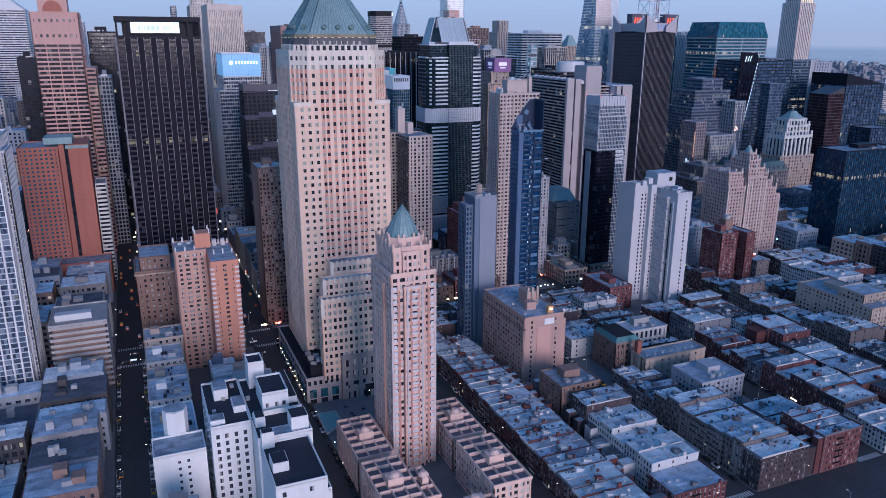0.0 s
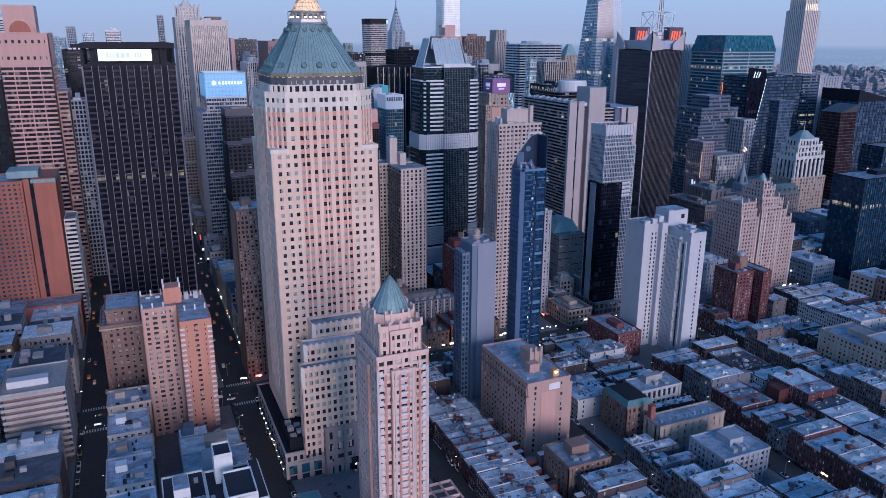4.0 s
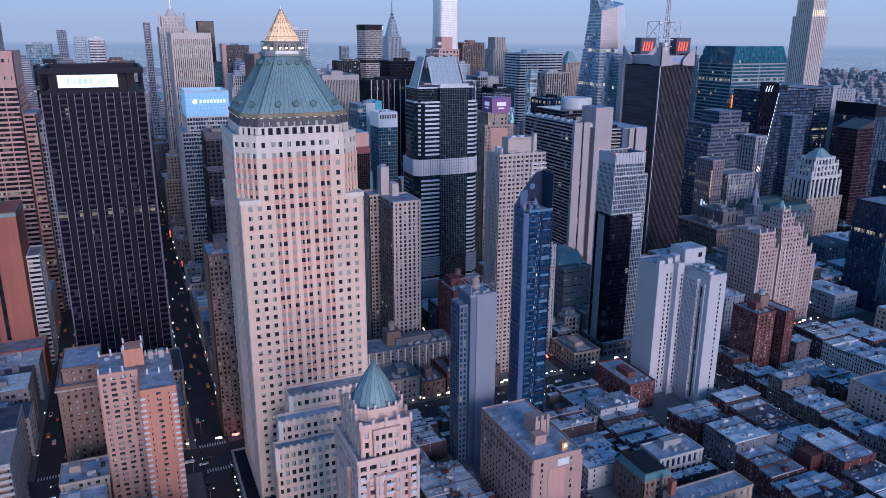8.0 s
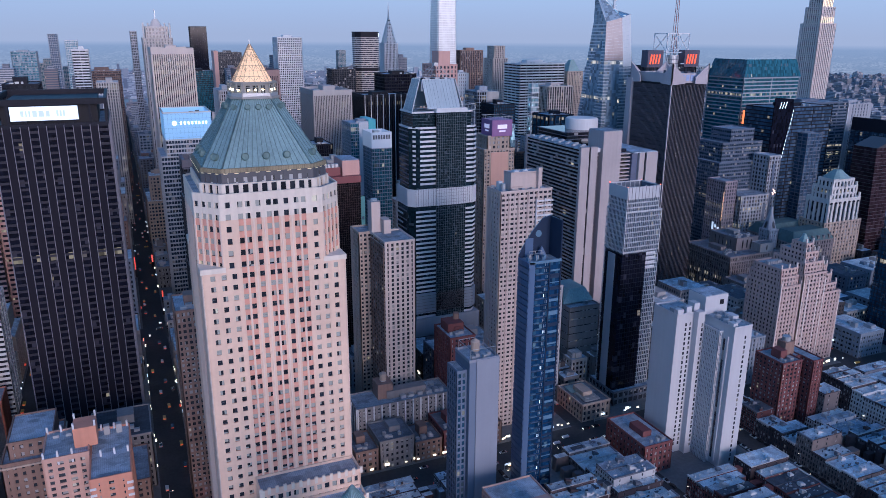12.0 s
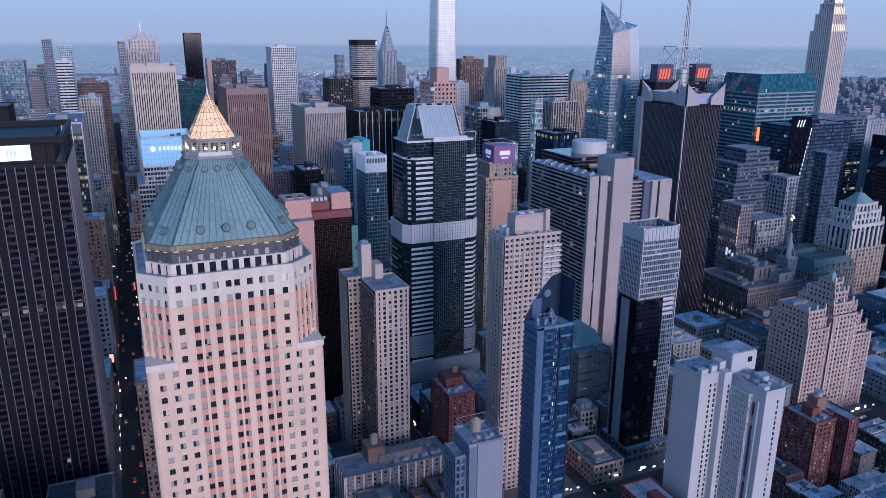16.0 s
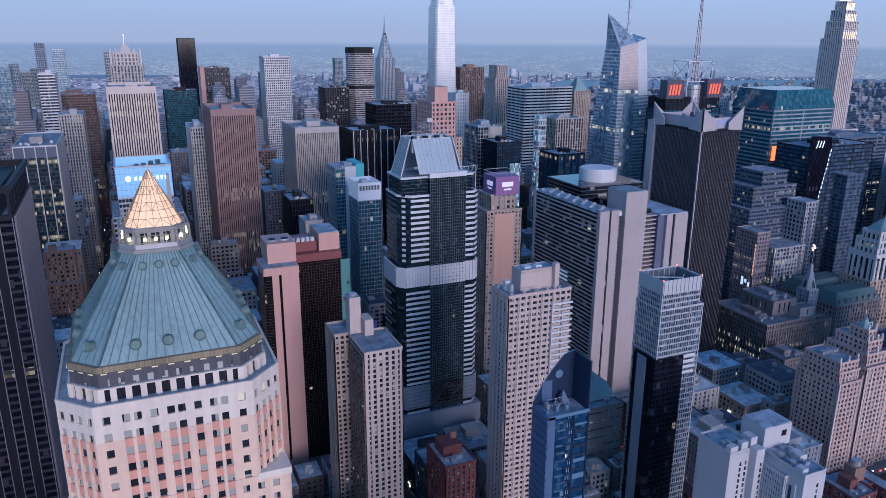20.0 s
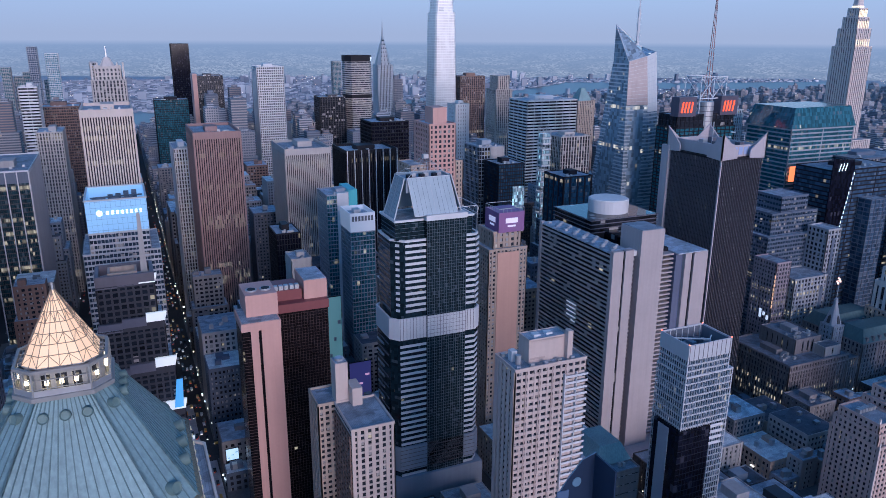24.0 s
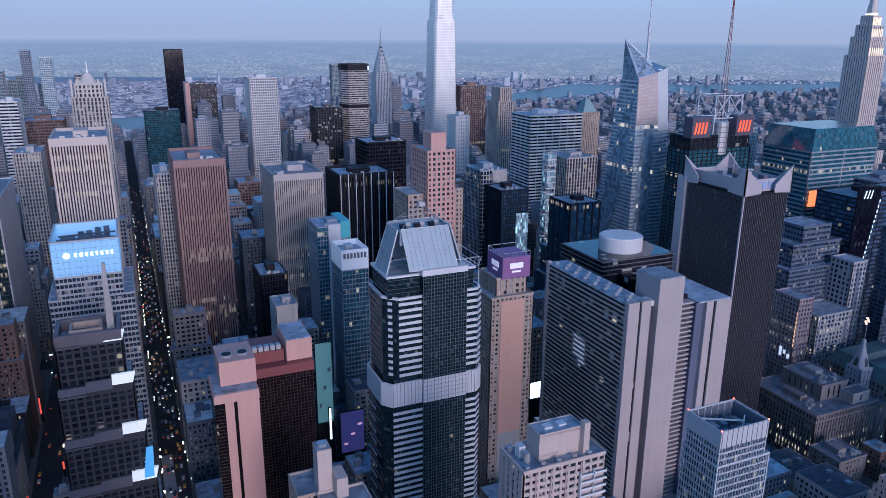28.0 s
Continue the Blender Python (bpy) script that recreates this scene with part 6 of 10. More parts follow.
def wedge_tower():
    r = thing("hotel", "blue glass hotel tower with a slanted wedge top", "hotel", 158.5, 64)
    take(158, 182, 62, 92)
    G = glass_mat("wedge_glass", (0.010, 0.04, 0.10), 1.6, 3.3, 0.02, 0.1, (0.04, 0.10, 0.17), rough=0.08, warm=(0.7, 0.85, 0.8), power=0.08, floors_lit=0)
    FACE = wall_mat("slate_blue_blade", (0.095, 0.15, 0.26), 0.4, 0.1)
    NAVY = wall_mat("navy_panel", (0.022, 0.038, 0.078), 0.35, 0.1)
    PALEB = wall_mat("pale_blue_panel", (0.13, 0.23, 0.34), 0.4, 0.15)
    block("glazing", r, G, 0.6, 17.8, 0.7, 11.8, 0, 137)
    block("corner_strip", r, FACE, 0, 3.0, 0.2, 0.7, 0, 138, "smooth blue corner strip")
    block("edge_strip", r, NAVY, 11.2, 11.7, 0.3, 0.7, 0, 137)
    block("edge_strip", r, NAVY, 17.5, 18.1, 0.2, 0.7, 0, 137)
    for k in range(42):
        z = 1 + k * 3.27
        put("side_blade", prism("side_blade", [(-0.5, 0.2), (0.1, 0.2), (0.6, 0.7), (0.6, 11.8), (-0.2, 11.8), (-0.7, 7)], 0, 2.75, FACE), r, (0, 0, z))
        if k > 3:
            block("balcony", r, PALEB if k % 3 else FACE, 3.6 + (k % 2) * 0.5, 8.4 - (k % 3), -0.3, 0.7, z, z + 0.35)
            block("window_pair", r, PANELB if k % 6 else COOLLAMP, 8.6 + (k % 4) * 0.3, 8.8 + (k % 4) * 0.3, 0.45, 0.7, z + 0.5, z + 2.0)
            block("window_pair", r, PANELB, 9.5 + (k % 4) * 0.3, 9.7 + (k % 4) * 0.3, 0.45, 0.7, z + 0.5, z + 2.0)
    tagged(put("floor_band", boxes("floor_band", [(3.0, 11.2, 0.5, 0.7, 3.4 + k * 3.27, 4.0 + k * 3.27) for k in range(41)], NAVY), r), kind="stuff")
    for m, want in ((PALEB, True), (NAVY, False)):
        tagged(put("side_panel", boxes("side_panel", [(12.0, 17.3, 0.4, 0.7, 1 + k * 3.27 + (k % 3) * 0.4, 2.2 + k * 3.27 + (k % 2)) for k in range(41) if ((k * 7) % 5 < 2) == want], m), r), kind="stuff")
    block("roof", r, ROOF, 0.3, 17.9, 0.3, 11.9, 137, 137.4)
    block("front_rail", r, PALEB, 0, 18, 0.2, 0.4, 137, 138.4)
    # the dark screen that rises behind the roof deck
    v = [(0.2, 137), (18.2, 137), (18.2, 158), (13, 156.5), (8, 151), (3, 144), (0.2, 139)]
    n = len(v)
    v = [(x, 11.6, z) for x, z in v] + [(x, 12.2, z) for x, z in v]
    put("screen", mesh_of("screen", v, [tuple(range(n)), tuple(range(2 * n - 1, n - 1, -1))] + [(k, n + k, n + (k + 1) % n, (k + 1) % n) for k in range(n)], NAVY), r, (0, 0, 0), "dark navy screen with a rising bent top edge")
    for (x0, z0), (x1, z1) in zip(((0.2, 139), (3, 144), (8, 151), (13, 156.5)), ((3, 144), (8, 151), (13, 156.5), (18.2, 158))):
        bar((x0, 11.9, z0), (x1, 11.9, z1), 0.22, "screen_edge", PALEB, r)
    block("side_screen", r, NAVY, 17.6, 18.2, 0.7, 11.6, 137, 157.6)
    block("pale_panel", r, FACE, 3.5, 8, 11.3, 11.6, 137.4, 147)
    put("round_window", prism("round_window", circle(0, 0, 1.7, 16), 0, 0.2, PALEB), r).matrix_local = Matrix.Translation((11, 11.6, 149)) @ Matrix.Rotation(radians(90), 4, "X")
    put("tent", prism("tent", rect(9, 14, 7, 11), 137.4, 143, FACE, rect(11.4, 11.8, 8.8, 9.2)), r)
    for i in range(6):
        bar((1.5 + i * 1.8, 3 + (i % 2) * 4, 137.4), (1.5 + i * 1.8, 3 + (i % 2) * 4, 141.5), 0.12, "gantry_post", METAL, r)
    bar((1.5, 3, 141.5), (9, 3, 141.5), 0.12, "gantry_rail", METAL, r)
    bar((3.3, 7, 141.5), (10.5, 7, 141.5), 0.12, "gantry_rail", METAL, r)
    for i in range(5):
        block("cooling_unit", r, METAL if i % 2 else PALEB, 1 + i * 2.2, 2.4 + i * 2.2, 4 + (i % 2) * 3, 6 + (i % 2) * 3, 137.4, 139.0 + (i % 3) * 0.6)


wedge_tower()


def white_pair():
    r = thing("hotel", "white concrete hotel slab pair with dark window strips", "hotel", 262, 51)
    take(260, 304, 49, 100)
    WC = wall_mat("blue_white_concrete", (0.57, 0.56, 0.58), 0.7, 0.08)
    G = glass_mat("white_pair_glass", (0.03, 0.035, 0.05), 1.5, 3.0, 0.01, 0.15, floors_lit=0)
    block("wall", r, WC, 2, 19, 24, 44, 0, 90)
    block("wall", r, WC, 14, 19, 20, 24, 0, 92)
    block("wall", r, WC, 22, 35, 0, 40, 0, 88)
    tier(r, 19.2, 21.8, 8, 40, 0, 84, WC, G, 1.3, 3.0, 0.5, 0.3, 0.3, "wn", 0.8)
    win = boxes("window", [(-0.55, 0.55, -0.06, 0.1, 0, 1.9)], G)
    for k in range(27):
        for x in (9, 12.2):
            put("window", win, r, (x, 23.95, 5 + k * 3.0))
        put("window", win, r, (17.5, 19.95, 5 + k * 3.0))
        put("window", win, r, (30.5, -0.05, 3 + k * 3.0))
    for x0, x1 in ((22, 24.6), (25.4, 27)):
        pass
    wn2 = boxes("window_strip", [(-0.1, 0.1, 0, 1.3, 0, 76)], G)
    for y in (6, 11, 16, 21, 26):
        put("window_strip", wn2, r, (21.95, y, 4))
    rib = boxes("rib", [(-0.7, 0.1, 0, 1.0, 0, 80)], WC)
    for y in (3.5, 8.5, 13.5, 18.5, 23.5):
        put("rib", rib, r, (21.95, y, 2))
    block("roof", r, ROOF, 2.5, 18.5, 24.5, 43.5, 89.8, 90.2)
    block("roof", r, ROOF, 22.5, 34.5, 0.5, 39.5, 87.8, 88.2)
    put("parapet", ring_mesh("parapet", 17, 20, 0.4, 1.3, WC), r, (2, 24, 89.8))
    put("parapet", ring_mesh("parapet", 13, 40, 0.4, 1.3, WC), r, (22, 0, 87.8))
    block("penthouse", r, WC, 22, 39, 24, 38, 88, 99)
    block("penthouse_roof", r, ROOF, 22.4, 38.6, 24.4, 37.6, 98.8, 99.4)
    block("louvre", r, BLACKMETAL, 33, 36, 23.9, 24.05, 93, 96)
    for i in range(5):
        block("cooling_unit", r, METAL, 4 + i * 2.6, 6 + i * 2.6, 30, 33, 90.2, 92.4)
    for x0, x1, y0, y1, z in ((2.6, 7, 24.6, 27.6, 93.5), (9, 13, 24.6, 27, 94.5), (14.5, 18.4, 24.6, 30, 96), (22.6, 26, 2, 6, 90.5), (30, 34.2, 10, 16, 91)):
        block("stair_head", r, WC, x0, x1, y0, y1, 88, z)
    for i in range(6):
        block("cooling_unit", r, BLUEPANEL if i % 2 else METAL, 24 + (i % 2) * 5, 27 + (i % 2) * 5, 3 + i * 3.2, 5 + i * 3.2, 88.2, 90)


white_pair()


def brick_house():
    """The salmon brick apartment house among the tenements."""
    r = thing("apartment_house", "salmon brick apartment house with a lift tower and small sign", "apartment house", 118, -22)
    take(116, 152, -24, 34)
    G = glass_mat("brick_house_glass", (0.03, 0.03, 0.038), 1.6, 3.0, 0.01, 0.3, floors_lit=0)
    SB = wall_mat("salmon_brick", (0.50, 0.33, 0.28), 0.85, 0.12)
    block("wall", r, SB, 0.4, 26, 0.4, 53.6, 0, 43)
    tier(r, 0, 0.9, 1, 53, 0, 42, SB, G, 3.2, 3.05, 0.42, 0.42, 0.3, "n", 0.5, joined=True)
    block("cornice", r, BROWN, -0.5, 1.0, 0, 54, 36, 37)
    win = boxes("window", [(-0.6, 0.6, -0.06, 0.1, 0, 1.7)], G)
    for k in range(13):
        for x in (5, 21):
            put("window", win, r, (x, 0.35, 3 + k * 3.05))
    block("front_panel", r, SALMON, 8.5, 17.5, 0.15, 0.4, 4, 37)
    block("wing", r, SB, 26.2, 30, 4, 50, 0, 38)
    block("roof", r, ROOF, 0.8, 25.6, 0.8, 53.2, 42.8, 43.2)
    put("parapet", ring_mesh("parapet", 26, 53.6, 0.4, 1.2, SB), r, (0.2, 0.2, 42.8))
    block("lift_tower", r, SB, 11, 19, 18, 28, 43, 52)
    for x in (11, 14, 17.4):
        block("buttress", r, BUFF, x, x + 1.4, 17.4, 18, 43, 55)
    block("stair_house", r, SB, 8, 14, 12, 17, 43, 48)
    # the wall's orange base colour includes the lamplight on it
    block("tank_house", r, wall_mat("lit_orange_wall", (0.6, 0.33, 0.16), 0.8, 0.1), 17, 20.4, 3, 6, 43.2, 47.4)
    block("roof_lamp", r, LAMP, 18, 19.2, 2.3, 2.7, 45.6, 46.4)
    block("sign", r, WHITE, 13, 19.4, -0.1, 0.14, 38, 41.6, "small white wall sign")
    for i in range(8):
        block("vent", r, METAL, 3 + (i * 7) % 20, 4.2 + (i * 7) % 20, 6 + i * 5.6, 7.2 + i * 5.6, 43.2, 44.6)


brick_house()


# ---- the rest of the named towers ----
def simple(label, x0, x1, y0, y1, h, wall, glass, bay=3.0, floor=3.8, pier=0.4, span=0.4, gear=4, seed=1, name="office_tower", **kw):
    take(x0, x1, y0, y1)
    return tower(name, label, x0, x1, y0, y1, h, wall, glass, gear, seed, name.replace("_", " "), bay=bay, floor=floor, pier=pier, span=span, joined=True, **kw)


def screen_tower():
    r = thing("office_tower", "glass office tower with a sky-blue lit screen at its top", "office tower", 12, 430)
    take(10, 64, 428, 500)
    STEEL = wall_mat("pale_steel_grid", (0.46, 0.48, 0.52), 0.4, 0.1, metal=0.2)
    tier(r, 5, 44, 10, 62, 0, 156, STEEL, G_GRID, 2.4, 3.8, 0.14, 0.36, 0.4, "wns", 1.0, joined=True)
    tier(r, 0, 50, 8, 66, 0, 142, STEEL, G_GRID, 2.4, 3.8, 0.14, 0.36, 0.4, "wns", 1.0, joined=True)
    SLATEPIPE = wall_mat("dark_blue_machinery", (0.07, 0.11, 0.17), 0.5, 0.3)
    SBAR = wall_mat("blue_screen_bar", (0.16, 0.30, 0.48), 0.5, 0.1)
    SC = glow_mat("lit_blue_screen", (0.28, 0.49, 0.72), 0.25)
    put("screen", ring_mesh("screen", 39, 50, 0.8, 23, SC), r, (5, 10, 156), "sky-blue lit glass screen")
    put("screen_frame", ring_mesh("screen_frame", 40, 51, 1.2, 1.0, STEEL), r, (4.5, 9.5, 178.8))
    for i in range(13):
        block("screen_bar", r, SBAR, 5 + i * 3.2, 5.12 + i * 3.2, 9.85, 10.0, 156, 179)
    for k in range(6):
        block("screen_bar", r, SBAR, 5, 44, 9.86, 10.0, 158 + k * 4, 158.14 + k * 4)
    block("roof", r, ROOF, 6, 43, 11, 59, 160, 161)
    for i in range(6):
        put("cooling_tower", prism("cooling_tower", circle(14 + (i % 3) * 9, 26 + (i // 3) * 14, 4, 14), 161, 174, SLATEPIPE), r)
        block("duct", r, SLATEPIPE, 8 + i * 5.4, 11.6 + i * 5.4, 48 + (i % 3) * 3, 56 - (i % 2) * 3, 161, 172 + (i * 7) % 6)
    for i in range(3):
        bar((7, 22 + i * 14, 175 - i), (42, 20 + i * 14, 174), 0.7, "pipe", SLATEPIPE, r)
    WL = glow_mat("white_letter_glow", (0.95, 0.97, 1.0), 1.3)
    put("mark", prism("mark", circle(0, 0, 2.0, 8), -0.25, 0, WL), r).matrix_local = Matrix.Translation((13.5, 9.7, 170.3)) @ Matrix.Rotation(radians(-90), 4, "X")
    for a, b in ((17.6, 20), (20.8, 23.2), (24, 26.2), (27, 29.2), (30, 32), (32.8, 35), (35.8, 38), (38.8, 40.8)):
        block("sign_bar", r, WL, a + 0.3, b - 0.5, 9.6, 9.8, 169.1, 171.5)


screen_tower()


def spiral_tower():
    """The dark stepped tower with the obelisk chimney."""
    r = thing("office_tower", "dark gridded tower stepping down with lit white ledges", "office tower", 20, 322)
    take(18, 66, 320, 372)
    DG = wall_mat("charcoal_grid", (0.058, 0.06, 0.075), 0.55, 0.15, spec=0.15)
    LEDGE = glow_mat("lit_white_ledge", (0.92, 0.88, 0.82), 0.27)
    G = glass_mat("spiral_glass", (0.015, 0.02, 0.03), 4.0, 3.8, 0.01, 0.03, floors_lit=0.0)
    for x0, x1, y0, y1, h, hot in ((2, 34, 22, 48, 148, 0), (1, 37, 13, 48, 124, 0), (1, 40, 8, 48, 97, 0), (0, 43, 4, 48, 70, 0), (0, 45, 0, 50, 46, 0)):
        tier(r, x0, x1, y0, y1, 0, h, DG, G, 4.0, 3.8, 0.3, 0.3, 0.5, "wns", 0, joined=True)
        n = 3
        for i in range(n):
            a, b = x0 + (x1 - x0) * (0, 0.36, 0.72)[i], x0 + (x1 - x0) * (0.36, 0.72, 1)[i]
            hh = h - 1.2 + (2.0 * i if h < 140 else 0.6 * i)
            block("ledge_block", r, DG, a, b, y0 - 0.1, y0 + 6, h - 1.6, hh)
            put("ledge", prism("ledge", [(a, y0 - 0.5), (b, y0 - 0.5), (b, y0 + 5), (a, y0 + 5)], hh, hh + 4.0, LEDGE if i == 2 else FIN, [(a, y0 + 3.2), (b + (1.5 if i == 2 else 0), y0 + 3.2), (b + (1.5 if i == 2 else 0), y0 + 5), (a, y0 + 5)]), r, (0, 0, 0), "lit white sloping skylight" if i == 2 else "grey sloping skylight")
    put("parapet", ring_mesh("parapet", 32, 26, 2.2, 6, FIN), r, (2, 22, 148))
    put("inner_parapet", ring_mesh("inner_parapet", 16, 14, 1.2, 4, BUFF), r, (9, 28, 150))
    put("obelisk", prism("obelisk", rect(27, 31, 34, 38), 148, 187, CONCRETE, rect(28.2, 30, 35.2, 37)), r, (0, 0, 0), "slender pale obelisk chimney")
    put("blue_screen", prism("blue_screen", [(37, 3.2), (42, 3.2), (42, 3.8), (37, 3.8)], 74, 92, BLUESCREEN, [(39.5, 3.2), (43, 3.2), (43, 3.8), (39.5, 3.8)]), r)
    block("roof_glow", r, BLUESCREEN, 26, 42, -0.7, -0.3, 46, 48)


spiral_tower()


def led_hotel():
    r = thing("hotel", "blue glass hotel with a white lit roof sign band", "hotel", 201, 437)
    take(199, 224, 435, 470)
    tier(r, 0, 20, 0, 28, 30, 139, BLUEPANEL, G_TEAL, 2.5, 3.6, 0.08, 0.16, 0.3, "wns", 0.8, joined=True)
    block("base", r, BLACKMETAL, -2, 21, -4, 30, 0, 30)
    SG = glow_mat("silver_sign_band", (0.66, 0.68, 0.74), 0.10)
    put("sign_band", ring_mesh("sign_band", 20.4, 28.4, 0.7, 15, SG), r, (-0.2, -0.2, 139.5), "white lit sign band")
    DK = wall_mat("sign_letter", (0.14, 0.15, 0.18), 0.6, 0.1)
    for i in range(7):
        block("sign_bar", r, DK, 1.2 + i * 2.6, 2.9 + i * 2.6, -0.5, -0.25, 148, 152)
    block("roof", r, ROOF, 0.6, 19.4, 0.6, 27.4, 150, 150.6)
    roof_gear(r, 2, 18, 4, 26, 150.6, 5, METAL, 4)
    LED = glow_mat("led_wall", (0.75, 0.82, 1.0), 2.8)
    block("led_wall", r, LED, 21.1, 21.6, -34, 24, 10, 46, "bright white screen wall")
    block("led_core", r, BLACKMETAL, 10, 21, -34, -4.2, 0, 46)
    s = simple("teal glass hotel with a pale lift core", 199, 226, 500, 532, 156, BLUEPANEL, G_TEAL, 2.5, 3.6, 0.1, 0.2, seed=9, name="hotel")
    block("core", s, WHITEPANEL, 9, 19, -1, 4, 0, 158)
    block("crown", s, wall_mat("cyan_panel", (0.12, 0.5, 0.55), 0.4, 0.1), 19.4, 27, -0.6, 30, 146, 160)


led_hotel()


def crystal_tower():
    r = thing("skyscraper", "faceted crystal glass skyscraper with a white spire", "skyscraper", 582, 606)
    take(560, 640, 570, 668)
    base = [(-17, -31), (34, -33), (56, -26), (58, 54), (-17, 56)]
    top = [(-21, -31), (1, -33), (19, -26), (20, 2), (-20, -2)]
    z1 = 262.0

    def cut(z):
        f = z / z1
        return [(a[0] + (b[0] - a[0]) * f, a[1] + (b[1] - a[1]) * f) for a, b in zip(base, top)]
    put("glazing", prism("glazing", base, 0, z1, G_CRYSTAL, top), r)
    BAND = wall_mat("crystal_band", (0.62, 0.66, 0.70), 0.3, 0.1, metal=0.3)
    for k in range(14, 63):
        z = k * 4.15
        put("band", ring_prism("band", inset(cut(z), -0.2), 0.7, 1.5, BAND), r, (0, 0, z))
    hi = [(-21, -31, 261), (1, -33, 266.5), (19, -26, 271), (20, 2, 276), (-20, -2, 300)]
    v = [(x, y, z1) for x, y in top] + hi
    put("crown", mesh_of("crown", v, [(k, (k + 1) % 5, 5 + (k + 1) % 5, 5 + k) for k in range(5)] + [tuple(range(5, 10))], G_CRYSTAL), r, (0, 0, 0), "slanted glass crown")
    for k in range(5):
        bar(hi[k], hi[(k + 1) % 5], 0.5, "crown_edge", WHITEPANEL, r)
    for k in range(1, 6):
        bar(Vector(hi[0]).lerp(Vector(hi[1]), k / 6), Vector(hi[4]).lerp(Vector(hi[3]), k / 6), 0.18, "crown_rafter", WHITEPANEL, r)
    for k in range(7):
        z = 265 + k * 5
        f = (z - 262) / 38
        bar((-21.4, -31 + 29 * f, z), (-20.4, -1.8, z), 0.2, "crown_rail", WHITEPANEL, r)
    # thin panels over the glazing, with the reflected light in their colour
    for i, lo, mat, lab in ((0, 214, G_ROSE, "glass facet coloured rose for reflected afterglow"), (1, 206, G_BRIGHT, "glass facet coloured pale for its bright reflection")):
        a0, b0 = cut(lo)[i], cut(lo)[i + 1]
        a1, b1 = hi[i], hi[i + 1]
        v = [(a0[0], a0[1] - 0.6, lo), (b0[0], b0[1] - 0.6, lo), (b1[0], b1[1] - 0.6, b1[2]), (a1[0], a1[1] - 0.6, a1[2])]
        v += [(x - 0.2, y + 0.4, z) for x, y, z in v]
        put("facet", mesh_of("facet", v, [(0, 1, 2, 3), (7, 6, 5, 4), (0, 4, 5, 1), (1, 5, 6, 2), (2, 6, 7, 3), (3, 7, 4, 0)], mat), r, (0, 0, 0), lab)
        for k in range(1, 13):
            p, q = Vector(v[0]).lerp(Vector(v[3]), k / 13), Vector(v[1]).lerp(Vector(v[2]), k / 13)
            bar(p, q, 0.12, "facet_rail", BAND, r)
    bar((6, -8, 268), (6, -8, 318), 1.5, "spire", WHITEPANEL, r, 6)
    bar((6, -8, 318), (6, -8, 366), 0.6, "spire_tip", WHITEPANEL, r, 6)
    for z in range(276, 318, 6):
        put("spire_ring", ring_mesh("spire_ring", 4.4, 4.4, 0.4, 0.5, WHITEPANEL), r, (3.8, -10.2, z))


crystal_tower()


def signed_mast_tower():
    r = thing("office_tower", "office tower with red lit roof signs and a lattice mast", "office tower", 572, 500)
    take(570, 655, 498, 560)
    tier(r, 0, 80, 4, 34, 0, 196, SPANDREL, G_TEAL, 6, 3.8, 0.12, 0.3, 0.4, "wns", 1.0, joined=True)
    tier(r, 1, 78, 5, 33, 196, 209, SPANDREL, G_DARK, 6, 6, 0.12, 0.1, 0.4, "wns", 1.0, joined=True)
    RS = glow_mat("red_sign", (1.0, 0.09, 0.03), 0.95)
    SIGNBOX = wall_mat("dark_sign_panel", (0.11, 0.10, 0.14), 0.5, 0.2)
    for x0 in (0, 56):
        b = block("sign_box", r, SIGNBOX, x0, x0 + 23, 2, 14, 208, 228, "dark roof sign panel with red strokes")
        for a0, a1 in ((3.5, 7.5), (11.5, 16)):
            bar((a0, -0.3, 4), (a0 + 1.6, -0.3, 15), 0.9, "stroke", RS, b)
            bar((a1, -0.3, 4), (a1 + 1.6, -0.3, 15), 0.9, "stroke", RS, b)
    put("drum", prism("drum", circle(43, 10, 8, 20), 190, 222, METAL), r, (0, 0, 0), "round ribbed metal drum")
    for z in range(192, 222, 5):
        put("drum_ring", prism("drum_ring", circle(43, 10, 8.3, 20), z, z + 0.5, SIGNBOX), r)
    TUBE = wall_mat("white_steel_tube", (0.7, 0.71, 0.74), 0.5, 0.1)
    for x in (32, 66):
        for y in (8, 32):
            bar((x, y, 208), (x, y, 248), 0.6, "frame_post", TUBE, r)
    for z in (225, 247):
        put("frame_ring", ring_mesh("frame_ring", 35.2, 25.2, 0.9, 0.9, TUBE), r, (31.4, 7.4, z))
    for x0, y0, x1, y1 in ((32, 8, 49, 8), (49, 8, 66, 8), (32, 8, 32, 32)):
        bar((x0, y0, 226), (x1, y1, 247), 0.45, "frame_brace", TUBE, r)
        bar((x1, y1, 226), (x0, y0, 247), 0.45, "frame_brace", TUBE, r)
        bar((x1, y1, 226), (x1, y1, 247), 0.45, "frame_post", TUBE, r)
    RW = wall_mat("red_oxide_lattice", (0.35, 0.12, 0.10), 0.6, 0.2)
    for dx, dy in ((-1.6, -1.6), (1.6, -1.6), (1.6, 1.6), (-1.6, 1.6)):
        bar((60 + dx * 1.6, 28 + dy * 1.6, 208), (61 + dx * 0.2, 29 + dy * 0.2, 338), 0.35, "mast_leg", RW, r)
    for k in range(14):
        f = k / 14
        c = Vector((60, 28, 228)).lerp(Vector((61, 29, 338)), f)
        s = 2.6 * (1 - f) + 0.3 * f
        put("mast_ring", ring_mesh("mast_ring", 2 * s, 2 * s, 0.25, 0.5, METAL if k % 3 else WHITE), r, (c.x - s, c.y - s, c.z))


